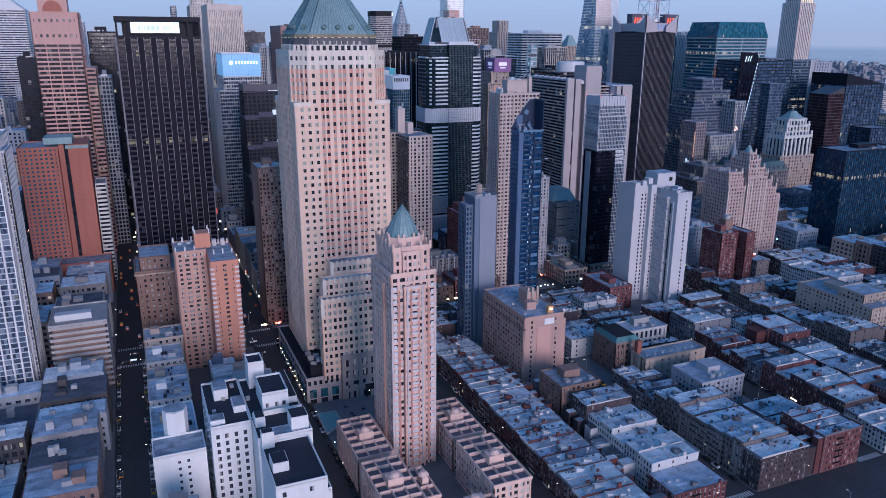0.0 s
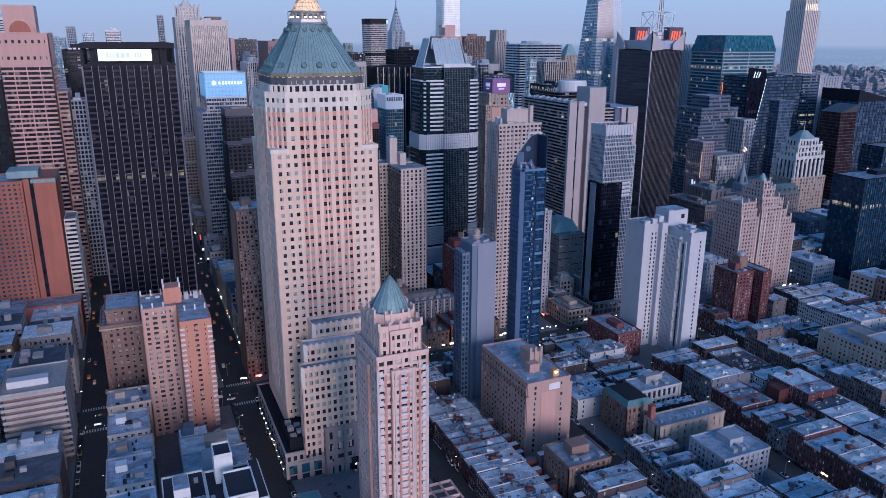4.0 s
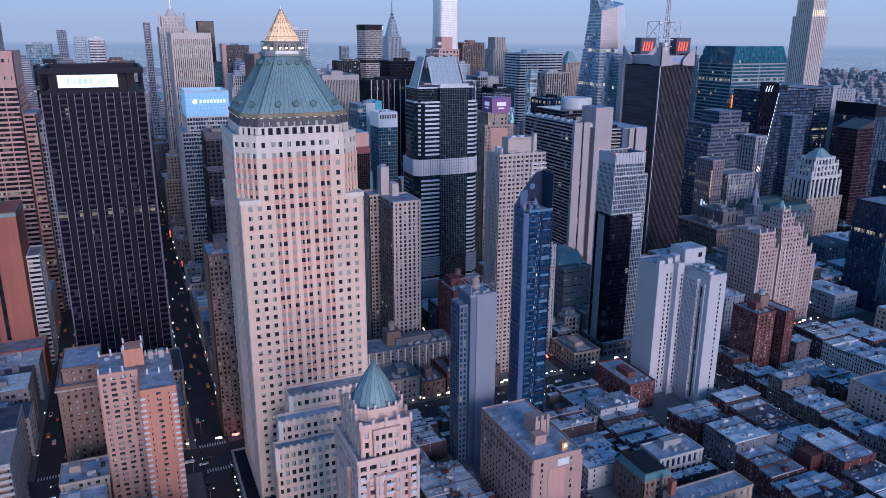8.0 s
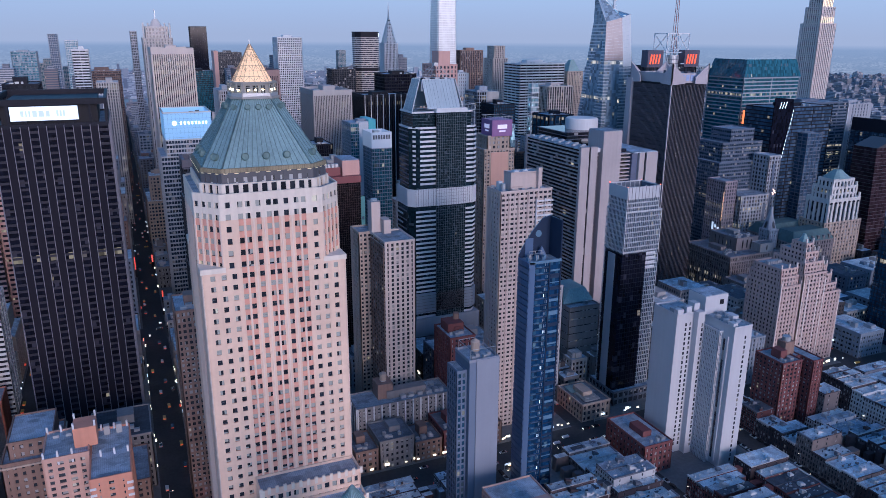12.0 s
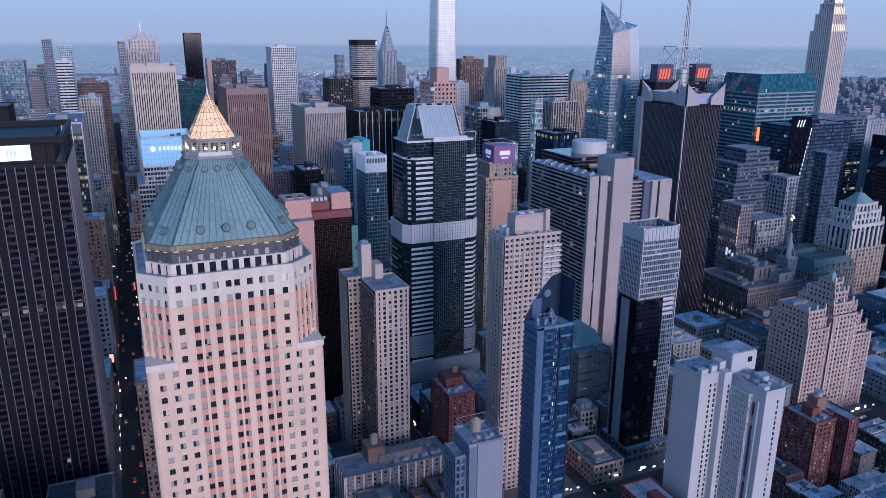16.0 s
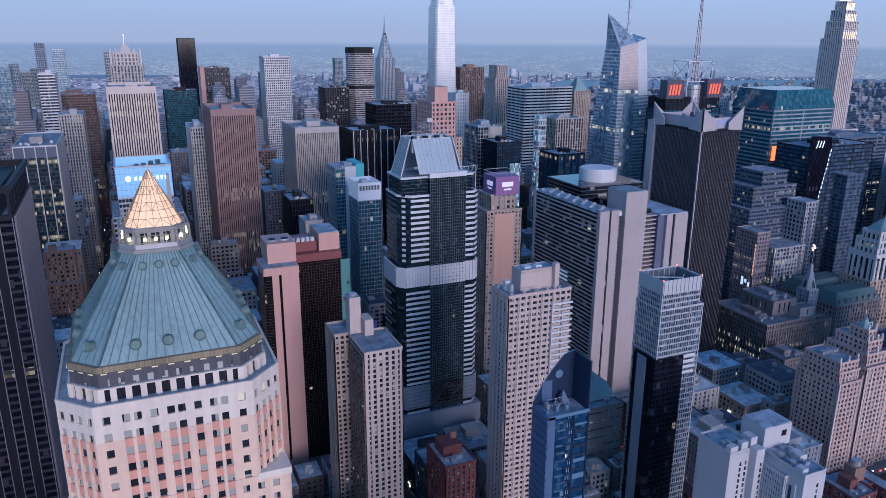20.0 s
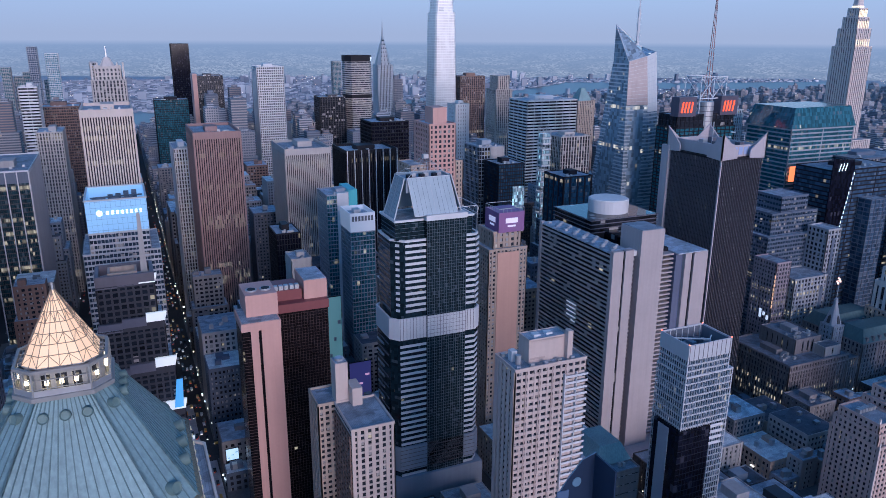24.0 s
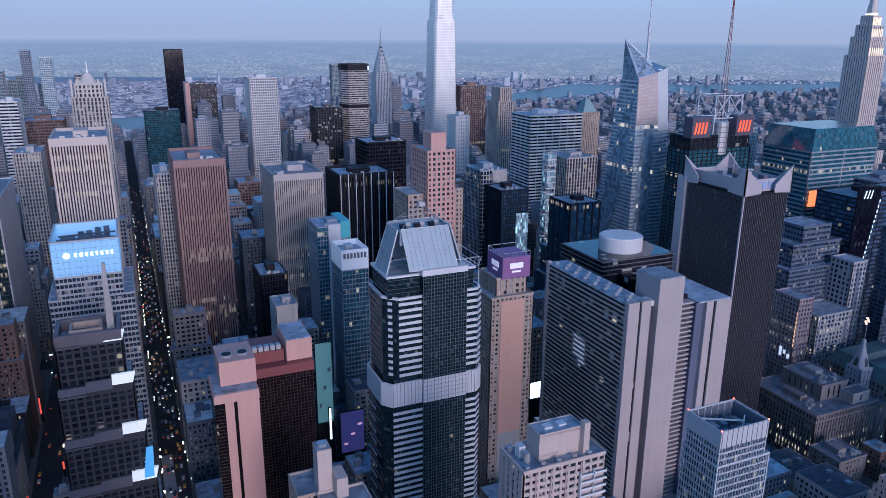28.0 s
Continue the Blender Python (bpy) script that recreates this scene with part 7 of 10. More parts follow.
signed_mast_tower()


def needle_tower():
    """The tallest pale glass tower, far off."""
    r = thing("skyscraper", "very tall tapering pale glass skyscraper", "skyscraper", 591, 1160)
    take(555, 628, 1120, 1198)
    G = wall_mat("needle_glass", (0.80, 0.77, 0.76), 0.3, 0.25, grain=0.1, metal=0.5)
    BAND = wall_mat("terracotta_band", (0.90, 0.87, 0.85), 0.35, 0.06, metal=0.3)
    for z0, z1, a, b in ((0, 180, 25, 22), (180, 326, 21.5, 19.5), (326, 372, 17, 15), (372, 410, 10, 7)):
        o0, o1 = octagon(0, 0, a, 3), octagon(0, 0, b, 3)
        put("glazing", prism("glazing", o0, z0, z1, G, o1), r)
        n = int((z1 - z0) / 4.4)
        for k in range(n):
            f = k / n
            o = [(p[0] + (q[0] - p[0]) * f, p[1] + (q[1] - p[1]) * f) for p, q in zip(o0, o1)]
            put("band", ring_prism("band", inset(o, -0.3), 1.0, 1.5, BAND), r, (0, 0, z0 + (z1 - z0) * f))
    block("crane_deck", r, METAL, -12, -3, -17, -13, 326, 334)


needle_tower()


def eagle_tower():
    """The slim tower with the steel sunburst crown."""
    r = thing("skyscraper", "slim grey skyscraper with a stepped steel crown and needle", "skyscraper", 575, 1440)
    take(548, 600, 1420, 1470)
    STEELC = wall_mat("bright_steel", (0.45, 0.46, 0.48), 0.45, 0.1, metal=0.2)
    tier(r, -26, 26, -22, 22, 0, 120, GREY, G_OFFICE, 3, 3.8, 0.45, 0.2, 0.5, "wns", 1, joined=True)
    tier(r, -17, 17, -17, 17, 120, 225, WHITEPANEL, G_OFFICE, 3.4, 3.8, 0.5, 0.2, 0.5, "wns", 1, joined=True)
    prev = 15.5
    for k in range(7):
        z = 225 + k * 8
        a, b = 15.5 - k * 2.0, 15.5 - (k + 1) * 2.0 + 0.7
        put("crown_step", prism("crown_step", octagon(0, 0, a, a * 0.45), z, z + 8, STEELC, octagon(0, 0, b, b * 0.5)), r)
        for i in range(3):
            x = (i - 1) * a * 0.5
            put("crown_window", mesh_of("crown_window", [(x - 1.1, -a - 0.25, z + 1), (x + 1.1, -a - 0.25, z + 1), (x, -b - 0.4, z + 6)], [(0, 1, 2)], G_DARK), r)
    put("needle", prism("needle", circle(0, 0, 2.0, 8), 281, 319, STEELC, circle(0, 0, 0.2, 8)), r)


eagle_tower()


def slab_tower():
    r = thing("office_tower", "broad concrete office slab with chamfered ends", "office tower", 466, 1275)
    take(436, 496, 1248, 1300)
    o = [(-18, -25), (18, -25), (26, -10), (26, 10), (18, 25), (-18, 25), (-26, 10), (-26, -10)]
    put("glazing", prism("glazing", inset(o, 0.5), 0, 249, G_OFFICE), r)
    for k in range(60):
        put("band", ring_prism("band", o, 0.8, 2.0, DIM), r, (0, 0, 6 + k * 4))
    put("dark_belt", ring_prism("dark_belt", inset(o, -0.2), 1, 7, BLACKMETAL), r, (0, 0, 172))
    put("crown", ring_prism("crown", inset(o, -0.3), 1.2, 11, BLACKMETAL), r, (0, 0, 239))
    block("sign", r, SIGNWHITE, 12, 22, -23, -21, 240, 247, "small white lit sign")


slab_tower()


def setback_tower():
    """The great setback tower with the lit crown, far to the south."""
    r = thing("skyscraper", "limestone setback skyscraper with a floodlit crown", "skyscraper", 1314, 895)
    take(1270, 1360, 850, 940)
    LS = wall_mat("warm_limestone", (0.72, 0.62, 0.58), 0.8, 0.1)
    for x0, x1, y0, y1, z0, z1 in ((-40, 40, -40, 40, 0, 100), (-23, 23, -24, 24, 100, 270), (-19, 19, -20, 20, 270, 302), (-15, 15, -16, 16, 302, 322), (-11, 11, -12, 12, 322, 338)):
        tier(r, x0, x1, y0, y1, z0, z1, LS, G_OFFICE, 5.0, 3.8, 0.55, 0.15, 0.6, "wns", 1.5, joined=True)
    # added glowing bars and ring stand in for floodlight washing over the stone
    GL = glow_mat("floodlit_stone", (1.0, 0.78, 0.52), 0.6)
    for x0, x1, y0, z in ((-19, 19, -20.5, 271), (-15, 15, -16.5, 303), (-11, 11, -12.5, 323)):
        for i in range(7):
            x = x0 + (x1 - x0) * (i + 0.5) / 7
            block("lit_pilaster", r, GL, x - 0.5, x + 0.5, y0 - 0.9, y0 - 0.2, z, z + 13)
    put("mast_base", prism("mast_base", octagon(0, 0, 8, 3), 338, 372, LS, octagon(0, 0, 4.5, 1.6)), r)
    put("mast_light", ring_prism("mast_light", octagon(0, 0, 8.4, 3), 1.0, 3, GL), r, (0, 0, 340))
    bar((0, 0, 372), (0, 0, 400), 3.0, "mast", METAL, r, 8)
    bar((0, 0, 400), (0, 0, 443), 1.0, "antenna", METAL, r, 6)


setback_tower()

SLATE = wall_mat("slate_panel", (0.13, 0.16, 0.22), 0.5, 0.15)
G_PRESS = glass_mat("press_glass", (0.03, 0.034, 0.05), 2.6, 4.2, 0.03, 0.1, floors_lit=0.16, power=0.4)
DARKSTONE = wall_mat("dark_limestone", (0.25, 0.235, 0.24), 0.8, 0.25, vary=0.15)
PANELGREY = wall_mat("grey_panel", (0.38, 0.39, 0.43), 0.6, 0.15)
DARKTEAL = wall_mat("dark_teal_slate", (0.10, 0.165, 0.175), 0.6, 0.3)
DARKTOP = roof_mat("weathered_dark_roof", (0.19, 0.205, 0.24), 0.5)
DARKG = wall_mat("dark_bronze_frame", (0.07, 0.065, 0.07), 0.45, 0.2)
# left of the view
_r = thing("office_tower", "dark teal glass office slab with tall pale mullions and ribbed ends", "office tower", -66, 601)
take(-68, -28, 599, 705)
G_SLAB = glass_mat("slab_glass", (0.018, 0.045, 0.06), 1.6, 3.9, 0.02, 0.1, (0.10, 0.14, 0.16), floors_lit=0.22, power=0.26)
block("glazing", _r, G_SLAB, 0.3, 35, 0.3, 102, 0, 166)
block("attic_glazing", _r, SLATE, 0.3, 35, 0.25, 102, 166, 175.2)
for _i in range(5):
    block("mullion", _r, WHITEPANEL, _i * 8.7, _i * 8.7 + 0.8, -0.8, 0.2, 0, 176)
tagged(put("thin_mullion", boxes("thin_mullion", [(_k * 1.45 + 0.5, _k * 1.45 + 0.62, 0, 0.3, 0, 166) for _k in range(24)] + [(0.3, 35, 0.12, 0.3, _k * 3.9 + 0.2, _k * 3.9 + 0.9) for _k in range(43)], DARKG), _r), kind="stuff")
put("parapet", ring_mesh("parapet", 35.6, 103, 0.5, 1.4, WHITEPANEL), _r, (0, 0, 175.6))
block("roof", _r, ROOF, 0.5, 35, 0.5, 102, 175.4, 176)
roof_gear(_r, 3, 32, 8, 60, 176, 8, CONCRETE, 11)
for _i in range(34):
    block("end_rib", _r, PANELGREY, 35.5, 36.0, 1 + _i * 3.05, 2.2 + _i * 3.05, 0, 175)
block("end_wall", _r, CONCRETE, 35.02, 35.5, 0.3, 102.6, 0, 175.8)
_r = simple("cream stone tower with buttressed crown", 20, 56, 805, 850, 238, DIM, G_OFFICE, 3.6, 3.9, 0.5, 0.15, gear=0, seed=12, name="skyscraper")
tier(_r, 4, 32, 4, 38, 238, 251, STONE, G_OFFICE, 4, 4, 0.5, 0.3, 0.5, "wns", 2, joined=True)
put("crown", prism("crown", octagon(18, 20, 9, 3), 251, 262, STONE, octagon(18, 20, 3, 1)), _r)
bar((18, 20, 262), (18, 20, 274), 0.8, "finial", METAL, _r)
for _x in (2, 8, 28, 34):
    block("pinnacle", _r, STONE, _x - 1, _x + 1, 2, 4, 238, 257)
simple("white banded office block", -72, -50, 1000, 1040, 220, WHITEPANEL, G_DARK, 9, 4.0, 0.05, 0.5, seed=13)
simple("grey stone stepped office block", -40, -14, 800, 850, 184, DIM, G_OFFICE, 3, 3.9, 0.45, 0.25, seed=14)
simple("dark brown glass office block", -59, -8, 1100, 1150, 185, BROWN, G_OFFICE, 3, 4, 0.3, 0.4, seed=15)
simple("grey stone office tower", 247, 290, 1092, 1135, 238, WHITEPANEL, G_OFFICE, 3.4, 4, 0.35, 0.35, seed=16)
simple("slim black glass residential tower", 177, 219, 1890, 1930, 262, BLACKMETAL, G_BLACK, 6, 5, 0.04, 0.05, seed=17, name="skyscraper", gear=0)
_r = simple("dark gridded office tower with a rose end wall", 196, 247, 1500, 1545, 204, DARKG, G_OFFICE, 4, 4, 0.3, 0.3, seed=18)
block("end_wall", _r, SALMON, -9, 0.2, 0, 44, 0, 208)
simple("green glass office block", 102, 159, 1300, 1340, 174, SPANDREL, G_TEAL, 3, 4, 0.15, 0.2, seed=19)
simple("pale stone office slab", 88, 103, 640, 690, 182, WHITEPANEL, G_OFFICE, 2.4, 3.8, 0.5, 0.2, seed=20)
simple("black office block beside the avenue", 140, 158, 420, 450, 148, BLACKMETAL, G_BLACK, 2, 4, 0.2, 0.1, seed=21)
simple("blank pale concrete slab", 142, 156, 380, 400, 140, CONCRETE, G_DARK, 6, 40, 0.7, 0.9, seed=22, gear=1)
_r = simple("very slim pale residential tower with a square window grid", 12, 22, 1100, 1112, 247, PANELGREY, G_DARK, 2.6, 4.2, 0.3, 0.35, seed=142, gear=0, name="skyscraper")
simple("cyan glass office block beyond the avenue", -203, -158, 1490, 1530, 207, BLUEPANEL, G_CYAN, 6, 5, 0.1, 0.25, seed=143, gear=2)
simple("slim tower with a rosy top across the river", -223, -193, 2800, 2830, 240, PANELGREY, G_STEEL, 6, 6, 0.2, 0.25, seed=144, gear=0, name="apartment_tower")
simple("pale glass tower across the river with a lit crown", -171, -131, 2800, 2830, 218, WHITEPANEL, G_CYAN, 6, 6, 0.15, 0.25, seed=145, gear=0, name="apartment_tower")
# middle
_r = simple("pale stone tower with a gilded pyramid roof", 333, 386, 1265, 1300, 128, STONE, G_OFFICE, 4, 4, 0.5, 0.25, seed=23, gear=0)
put("pyramid", prism("pyramid", octagon(26, 17, 20, 6), 129, 152, STONE, octagon(26, 17, 4, 1)), _r)
simple("dark office block with white columns", 381, 429, 1230, 1275, 177, DARKG, G_DARK, 5, 4, 0.14, 0.1, seed=24)
_r = simple("rose stone tower with a square grid of windows", 287, 312, 484, 520, 214, SALMON, G_OFFICE, 4.0, 4.2, 0.45, 0.42, seed=25, gear=0)
block("attic", _r, SALMON, 6, 19, 6, 24, 214, 228)
tier(_r, -14, -0.3, 8, 40, 0, 178, BUFF, G_OFFICE, 4, 4, 0.45, 0.42, 0.4, "wn", 1, joined=True)
tier(_r, 25.4, 36, 8, 40, 0, 180, BUFF, G_OFFICE, 4, 4, 0.45, 0.42, 0.4, "ws", 1, joined=True)
simple("black glass office block with a grey attic", 294, 337, 664, 705, 196, BLACKMETAL, G_BLACK, 3, 4, 0.08, 0.3, seed=26)
_r = simple("blank grey slab beside dark glass", 371, 399, 556, 590, 180, BLUEPANEL, G_DARK, 3, 4, 0.2, 0.2, seed=27)
block("end_wall", _r, CONCRETE, 13, 28.4, -0.6, 34, 0, 180)
_r = simple("dark blue glass hotel with bright glazed corners", 374, 402, 519, 550, 168, SPANDREL, G_BLUE, 2.6, 3.4, 0.3, 0.3, seed=28, name="hotel")
GLS = glass_mat("cool_lit_glass", (0.2, 0.3, 0.34), 1.5, 3.4, 0.25, 0.3, (0.5, 0.6, 0.62), warm=(0.6, 0.85, 0.9), power=0.5, floors_lit=0)
block("glazed_corner", _r, GLS, 16, 28.4, -0.8, 8, 100, 146)
_r = thing("sign_mast", "slim stacked lattice sign tower lit white", "sign tower", 462, 585)
take(458, 472, 583, 597)
for _k in range(30):
    put("stage", ring_mesh("stage", 11, 11, 1.0, 1.6, WHITEPANEL), _r, (0, 0, 6 + _k * 6))
    if _k % 4 != 3:
        block("stage_light", _r, GLS, 1, 10, 1, 10, 8 + _k * 6, 11.4 + _k * 6)
for _x in (0.4, 9.8):
    for _y in (0.4, 9.8):
        block("leg", _r, METAL, _x, _x + 0.8, _y, _y + 0.8, 0, 192)
_r = simple("pale office block with dark ribbon windows", 554, 634, 779, 830, 202, WHITEPANEL, G_BLACK, 12, 4.2, 0.04, 0.5, seed=29)
simple("grey office block with vertical stone fins", 480, 518, 577, 620, 182, DIM, G_DARK, 3.4, 3.9, 0.3, 0.1, seed=30)
simple("dark blue glass office slab", 432, 465, 494, 530, 156, SPANDREL, G_BLUE, 8, 5, 0.2, 0.05, seed=31)
_r = simple("pale limestone setback tower", 592, 621, 944, 980, 205, BEIGEPIER, G_OFFICE, 3.6, 3.8, 0.5, 0.15, seed=32, gear=0)
tier(_r, 4, 25, 3, 30, 205, 226, BEIGEPIER, G_OFFICE, 3.6, 3.8, 0.5, 0.15, 0.4, "wns", 1, joined=True)
_r = simple("brown stone tower with a green pyramid roof", 776, 811, 988, 1022, 178, BUFF, G_OFFICE, 3.6, 3.8, 0.5, 0.2, seed=33, gear=0)
put("pyramid", prism("pyramid", rect(4, 31, 4, 30), 178, 200, COPPER, rect(14, 21, 13, 20)), _r)
_r = simple("brown slab beside a gold-brown tower", 625, 676, 1150, 1190, 214, BROWN, G_OFFICE, 4, 4, 0.3, 0.2, seed=34)
simple("small white office block", 560, 586, 1028, 1060, 176, WHITE, G_DARK, 4.5, 6, 0.7, 0.5, seed=35, gear=1)
simple("white stone office slab", 690, 720, 560, 600, 205, WHITE, G_DARK, 3, 4, 0.5, 0.35, seed=36, gear=1)
# right
_r = simple("teal glass office tower with a slanted crown", 676, 768, 450, 510, 196, PANELB, G_TEAL, 50, 4.4, 0.02, 0.34, seed=37, gear=0)
put("crown", prism("crown", rect(-1, 93, -1, 61), 197, 218, G_TEAL, rect(6, 87, 4, 58)), _r, (0, 0, 0), "sloping teal glass crown")
block("screen", _r, glow_mat("orange_screen", (1.0, 0.22, 0.07), 0.9), 4, 17, -1.4, -0.6, 142, 158, "orange lit screen")
_r = simple("stepped grey-blue office block with a roof terrace", 573, 653, 370, 425, 112, SLATE, G_GRID, 3.2, 3.8, 0.12, 0.42, seed=38)
TAKEN.append((552, 660, 330, 428))
tier(_r, 8, 66, 6, 46, 112, 132, SLATE, G_GRID, 3.2, 3.8, 0.12, 0.42, 0.4, "wns", 1.4, joined=True)
tier(_r, 22, 56, 10, 40, 132, 146, SLATE, G_GRID, 3.2, 4.6, 0.12, 0.5, 0.4, "wns", 1.4, joined=True)
ORANGEGLOW = glow_mat("orange_strip_glow", (1.0, 0.5, 0.25), 0.7)
ROSEGRID = wall_mat("rose_grey_precast", (0.34, 0.28, 0.31), 0.75, 0.15)
tier(_r, 48.6, 66, -22, -0.4, 0, 120, PANELGREY, G_DARK, 4.4, 4.4, 0.34, 0.34, 0.6, "wns", 1.4, joined=True)
block("dark_strip", _r, SLATE, 55, 58.6, -22.5, -22.15, 20, 112)
tier(_r, -14, 3, -26, -0.4, 0, 97, ROSEGRID, G_OFFICE, 3.4, 3.9, 0.36, 0.36, 0.5, "wns", 1.4, joined=True)
tier(_r, 7, 48, -29, -0.4, 0, 80, PANELGREY, G_PRESS, 4.2, 4.0, 0.34, 0.34, 0.5, "wns", 1.4, joined=True)
block("dark_strip", _r, SLATE, 40, 44, -29.5, -29.15, 10, 70)
for _k in range(8):
    block("strip_light", _r, ORANGEGLOW, -14.7, -14.2, -26.4, -25.9, 56 + _k * 4.0, 58.6 + _k * 4.0)
for _k in range(3):
    block("lit_sign", _r, SIGNWHITE, -14.8, -14.2, -24 + _k * 4, -22 + _k * 4, 44 + (_k % 2) * 3, 48 + _k * 2)
_r = simple("steel-blue glass tower with a dark slanted face and a lit edge", 648, 738, 373, 415, 168, SPANDREL, G_STEEL, 30, 4, 0.02, 0.3, seed=39, gear=6)
_v = [(-2, -0.6, 10), (6, -0.6, 10), (9, -0.6, 55), (28, -0.6, 168), (26, -0.6, 178), (-2, -0.6, 180)]
_v += [(x, 0.2, z) for x, y, z in _v]
put("slanted_face", mesh_of("slanted_face", _v, [(0, 1, 2, 3, 4, 5), (11, 10, 9, 8, 7, 6)] + [(k, 6 + k, 6 + (k + 1) % 6, (k + 1) % 6) for k in range(6)], G_BLACK), _r, (0, 0, 0), "dark slanted glass face")
for _k in range(24):
    block("edge_lamp", _r, COOLLAMP, 9.2 + 19 * _k / 24, 9.6 + 19 * _k / 24, -1.0, -0.6, 56 + 112 * _k / 24, 58.5 + 112 * _k / 24)
for _k in range(3):
    bar((6 + _k * 4, -1.2, 168), (8 + _k * 4, -1.2, 175), 0.3, "stroke", COOLLAMP, _r)
tier(_r, 40, 64, -14, -0.2, 0, 140, SLATE, G_STEEL, 6, 4, 0.05, 0.2, 0.4, "wns", 1.0, joined=True)
simple("broad grey office block with ribbon windows", 742, 824, 420, 470, 166, SLATE, G_GRID, 16, 4, 0.05, 0.42, seed=40)
_r = simple("pale grey slab with a white roof edge beside the broad block", 826, 868, 420, 462, 163, PANELGREY, G_GRID, 5, 4, 0.7, 0.3, seed=140, gear=5)
block("edge_light", _r, WHITEPANEL, -1.4, -0.2, -0.6, 0.6, 0, 164)
simple("blue glass slab between taller towers", 775, 812, 340, 372, 112, SPANDREL, G_STEEL, 3, 3.8, 0.06, 0.16, seed=141, gear=2)
_r = thing("office_tower", "white terracotta tower with arched windows and a green dome", "office tower", 630, 276)
take(628, 688, 274, 308)
_r.scale = (1.3, 1.1, 1.09)
TERRA = wall_mat("white_terracotta", (0.62, 0.60, 0.58), 0.7, 0.2)
tier(_r, 0, 42, 0, 28, 0, 56, BUFF, G_HOME, 3.6, 3.7, 0.45, 0.35, 0.5, "wns", 1.2, joined=True)
tier(_r, 3, 38, 1, 26, 56, 78, TERRA, G_DARK, 5.0, 22, 0.42, 0.16, 0.9, "wns", 1.2)
for _k in range(7):
    put("arch", prism("arch", [(3 + 5 * _k + 2.5 + 1.6 * math.cos(a * math.pi / 6), 74 + 1.8 * math.sin(a * math.pi / 6)) for a in range(7)], 0, 0.3, G_DARK), _r).matrix_local = Matrix.Translation((0, 0.9, 0)) @ Matrix.Rotation(radians(90), 4, "X")
tier(_r, 6, 35, 3, 24, 78, 89, TERRA, G_DARK, 4.0, 5.5, 0.5, 0.3, 0.7, "wns", 1.2)
tier(_r, 9, 32, 5, 22, 89, 96, TERRA, G_DARK, 3.8, 7, 0.5, 0.3, 0.6, "wns", 1.0)
for _x, _y in ((4, 2), (37, 2), (7, 4), (34, 4), (20, 1.5)):
    block("pinnacle", _r, TERRA, _x - 0.8, _x + 0.8, _y - 0.8, _y + 0.8, 78 if _x in (4, 37) else 89, 83 if _x in (4, 37) else 93)
put("dome", prism("dome", octagon(20.5, 13.5, 9.5, 3.6), 96.4, 104, COPPER, octagon(20.5, 13.5, 2.6, 1)), _r, (0, 0, 0), "small green copper dome")
bar((20.5, 13.5, 104), (20.5, 13.5, 109), 0.4, "finial", METAL, _r)
simple("blue glass hotel slab facing the avenue", 543, 620, 122, 155, 94, SPANDREL, G_BLUE, 3, 3.4, 0.06, 0.14, seed=41, name="hotel")
_r = thing("office_tower", "dark brown glass slab that narrows towards its slanted top", "office tower", 726, 300)
take(724, 768, 298, 330)
put("glazing", prism("glazing", rect(4, 34, 0, 28), 0, 130, G_BROWN, rect(-2, 25, 0, 28)), _r)
_v, _f = [], []
for _k in range(1, 33):
    _a = _k / 33
    quad_box(_v, _f, 3.8 - 6 * _a, 34.2 - 9 * _a, -0.2, 28.2, 130 * _a, 130 * _a + 0.5, True)
tagged(put("spandrel_grid", mesh_of("spandrel_grid", _v, _f, DARKG), _r), kind="stuff")
put("slant_top", mesh_of("slant_top", [(-2, 0, 130), (25, 0, 130), (25, 28, 130), (-2, 28, 130), (25, 0, 139), (25, 28, 139)], [(0, 1, 4), (1, 2, 5, 4), (2, 3, 5), (3, 0, 4, 5)], DARKG), _r)
_r = simple("dark blue glass tower with a sloped roof edge", 790, 862, 330, 385, 138, SPANDREL, G_STEEL, 6, 4, 0.05, 0.14, seed=43, gear=0)
put("slant_top", mesh_of("slant_top", [(0, 0, 138), (72, 0, 138), (72, 55, 138), (0, 55, 138), (0, 0, 153), (0, 55, 153)], [(0, 1, 4), (1, 2, 5, 4), (2, 3, 5), (3, 0, 4, 5)], SPANDREL), _r)
tier(_r, 20, 60, -30, -0.4, 0, 84, SPANDREL, G_STEEL, 5, 4, 0.05, 0.16, 0.4, "wns", 1.0, joined=True)


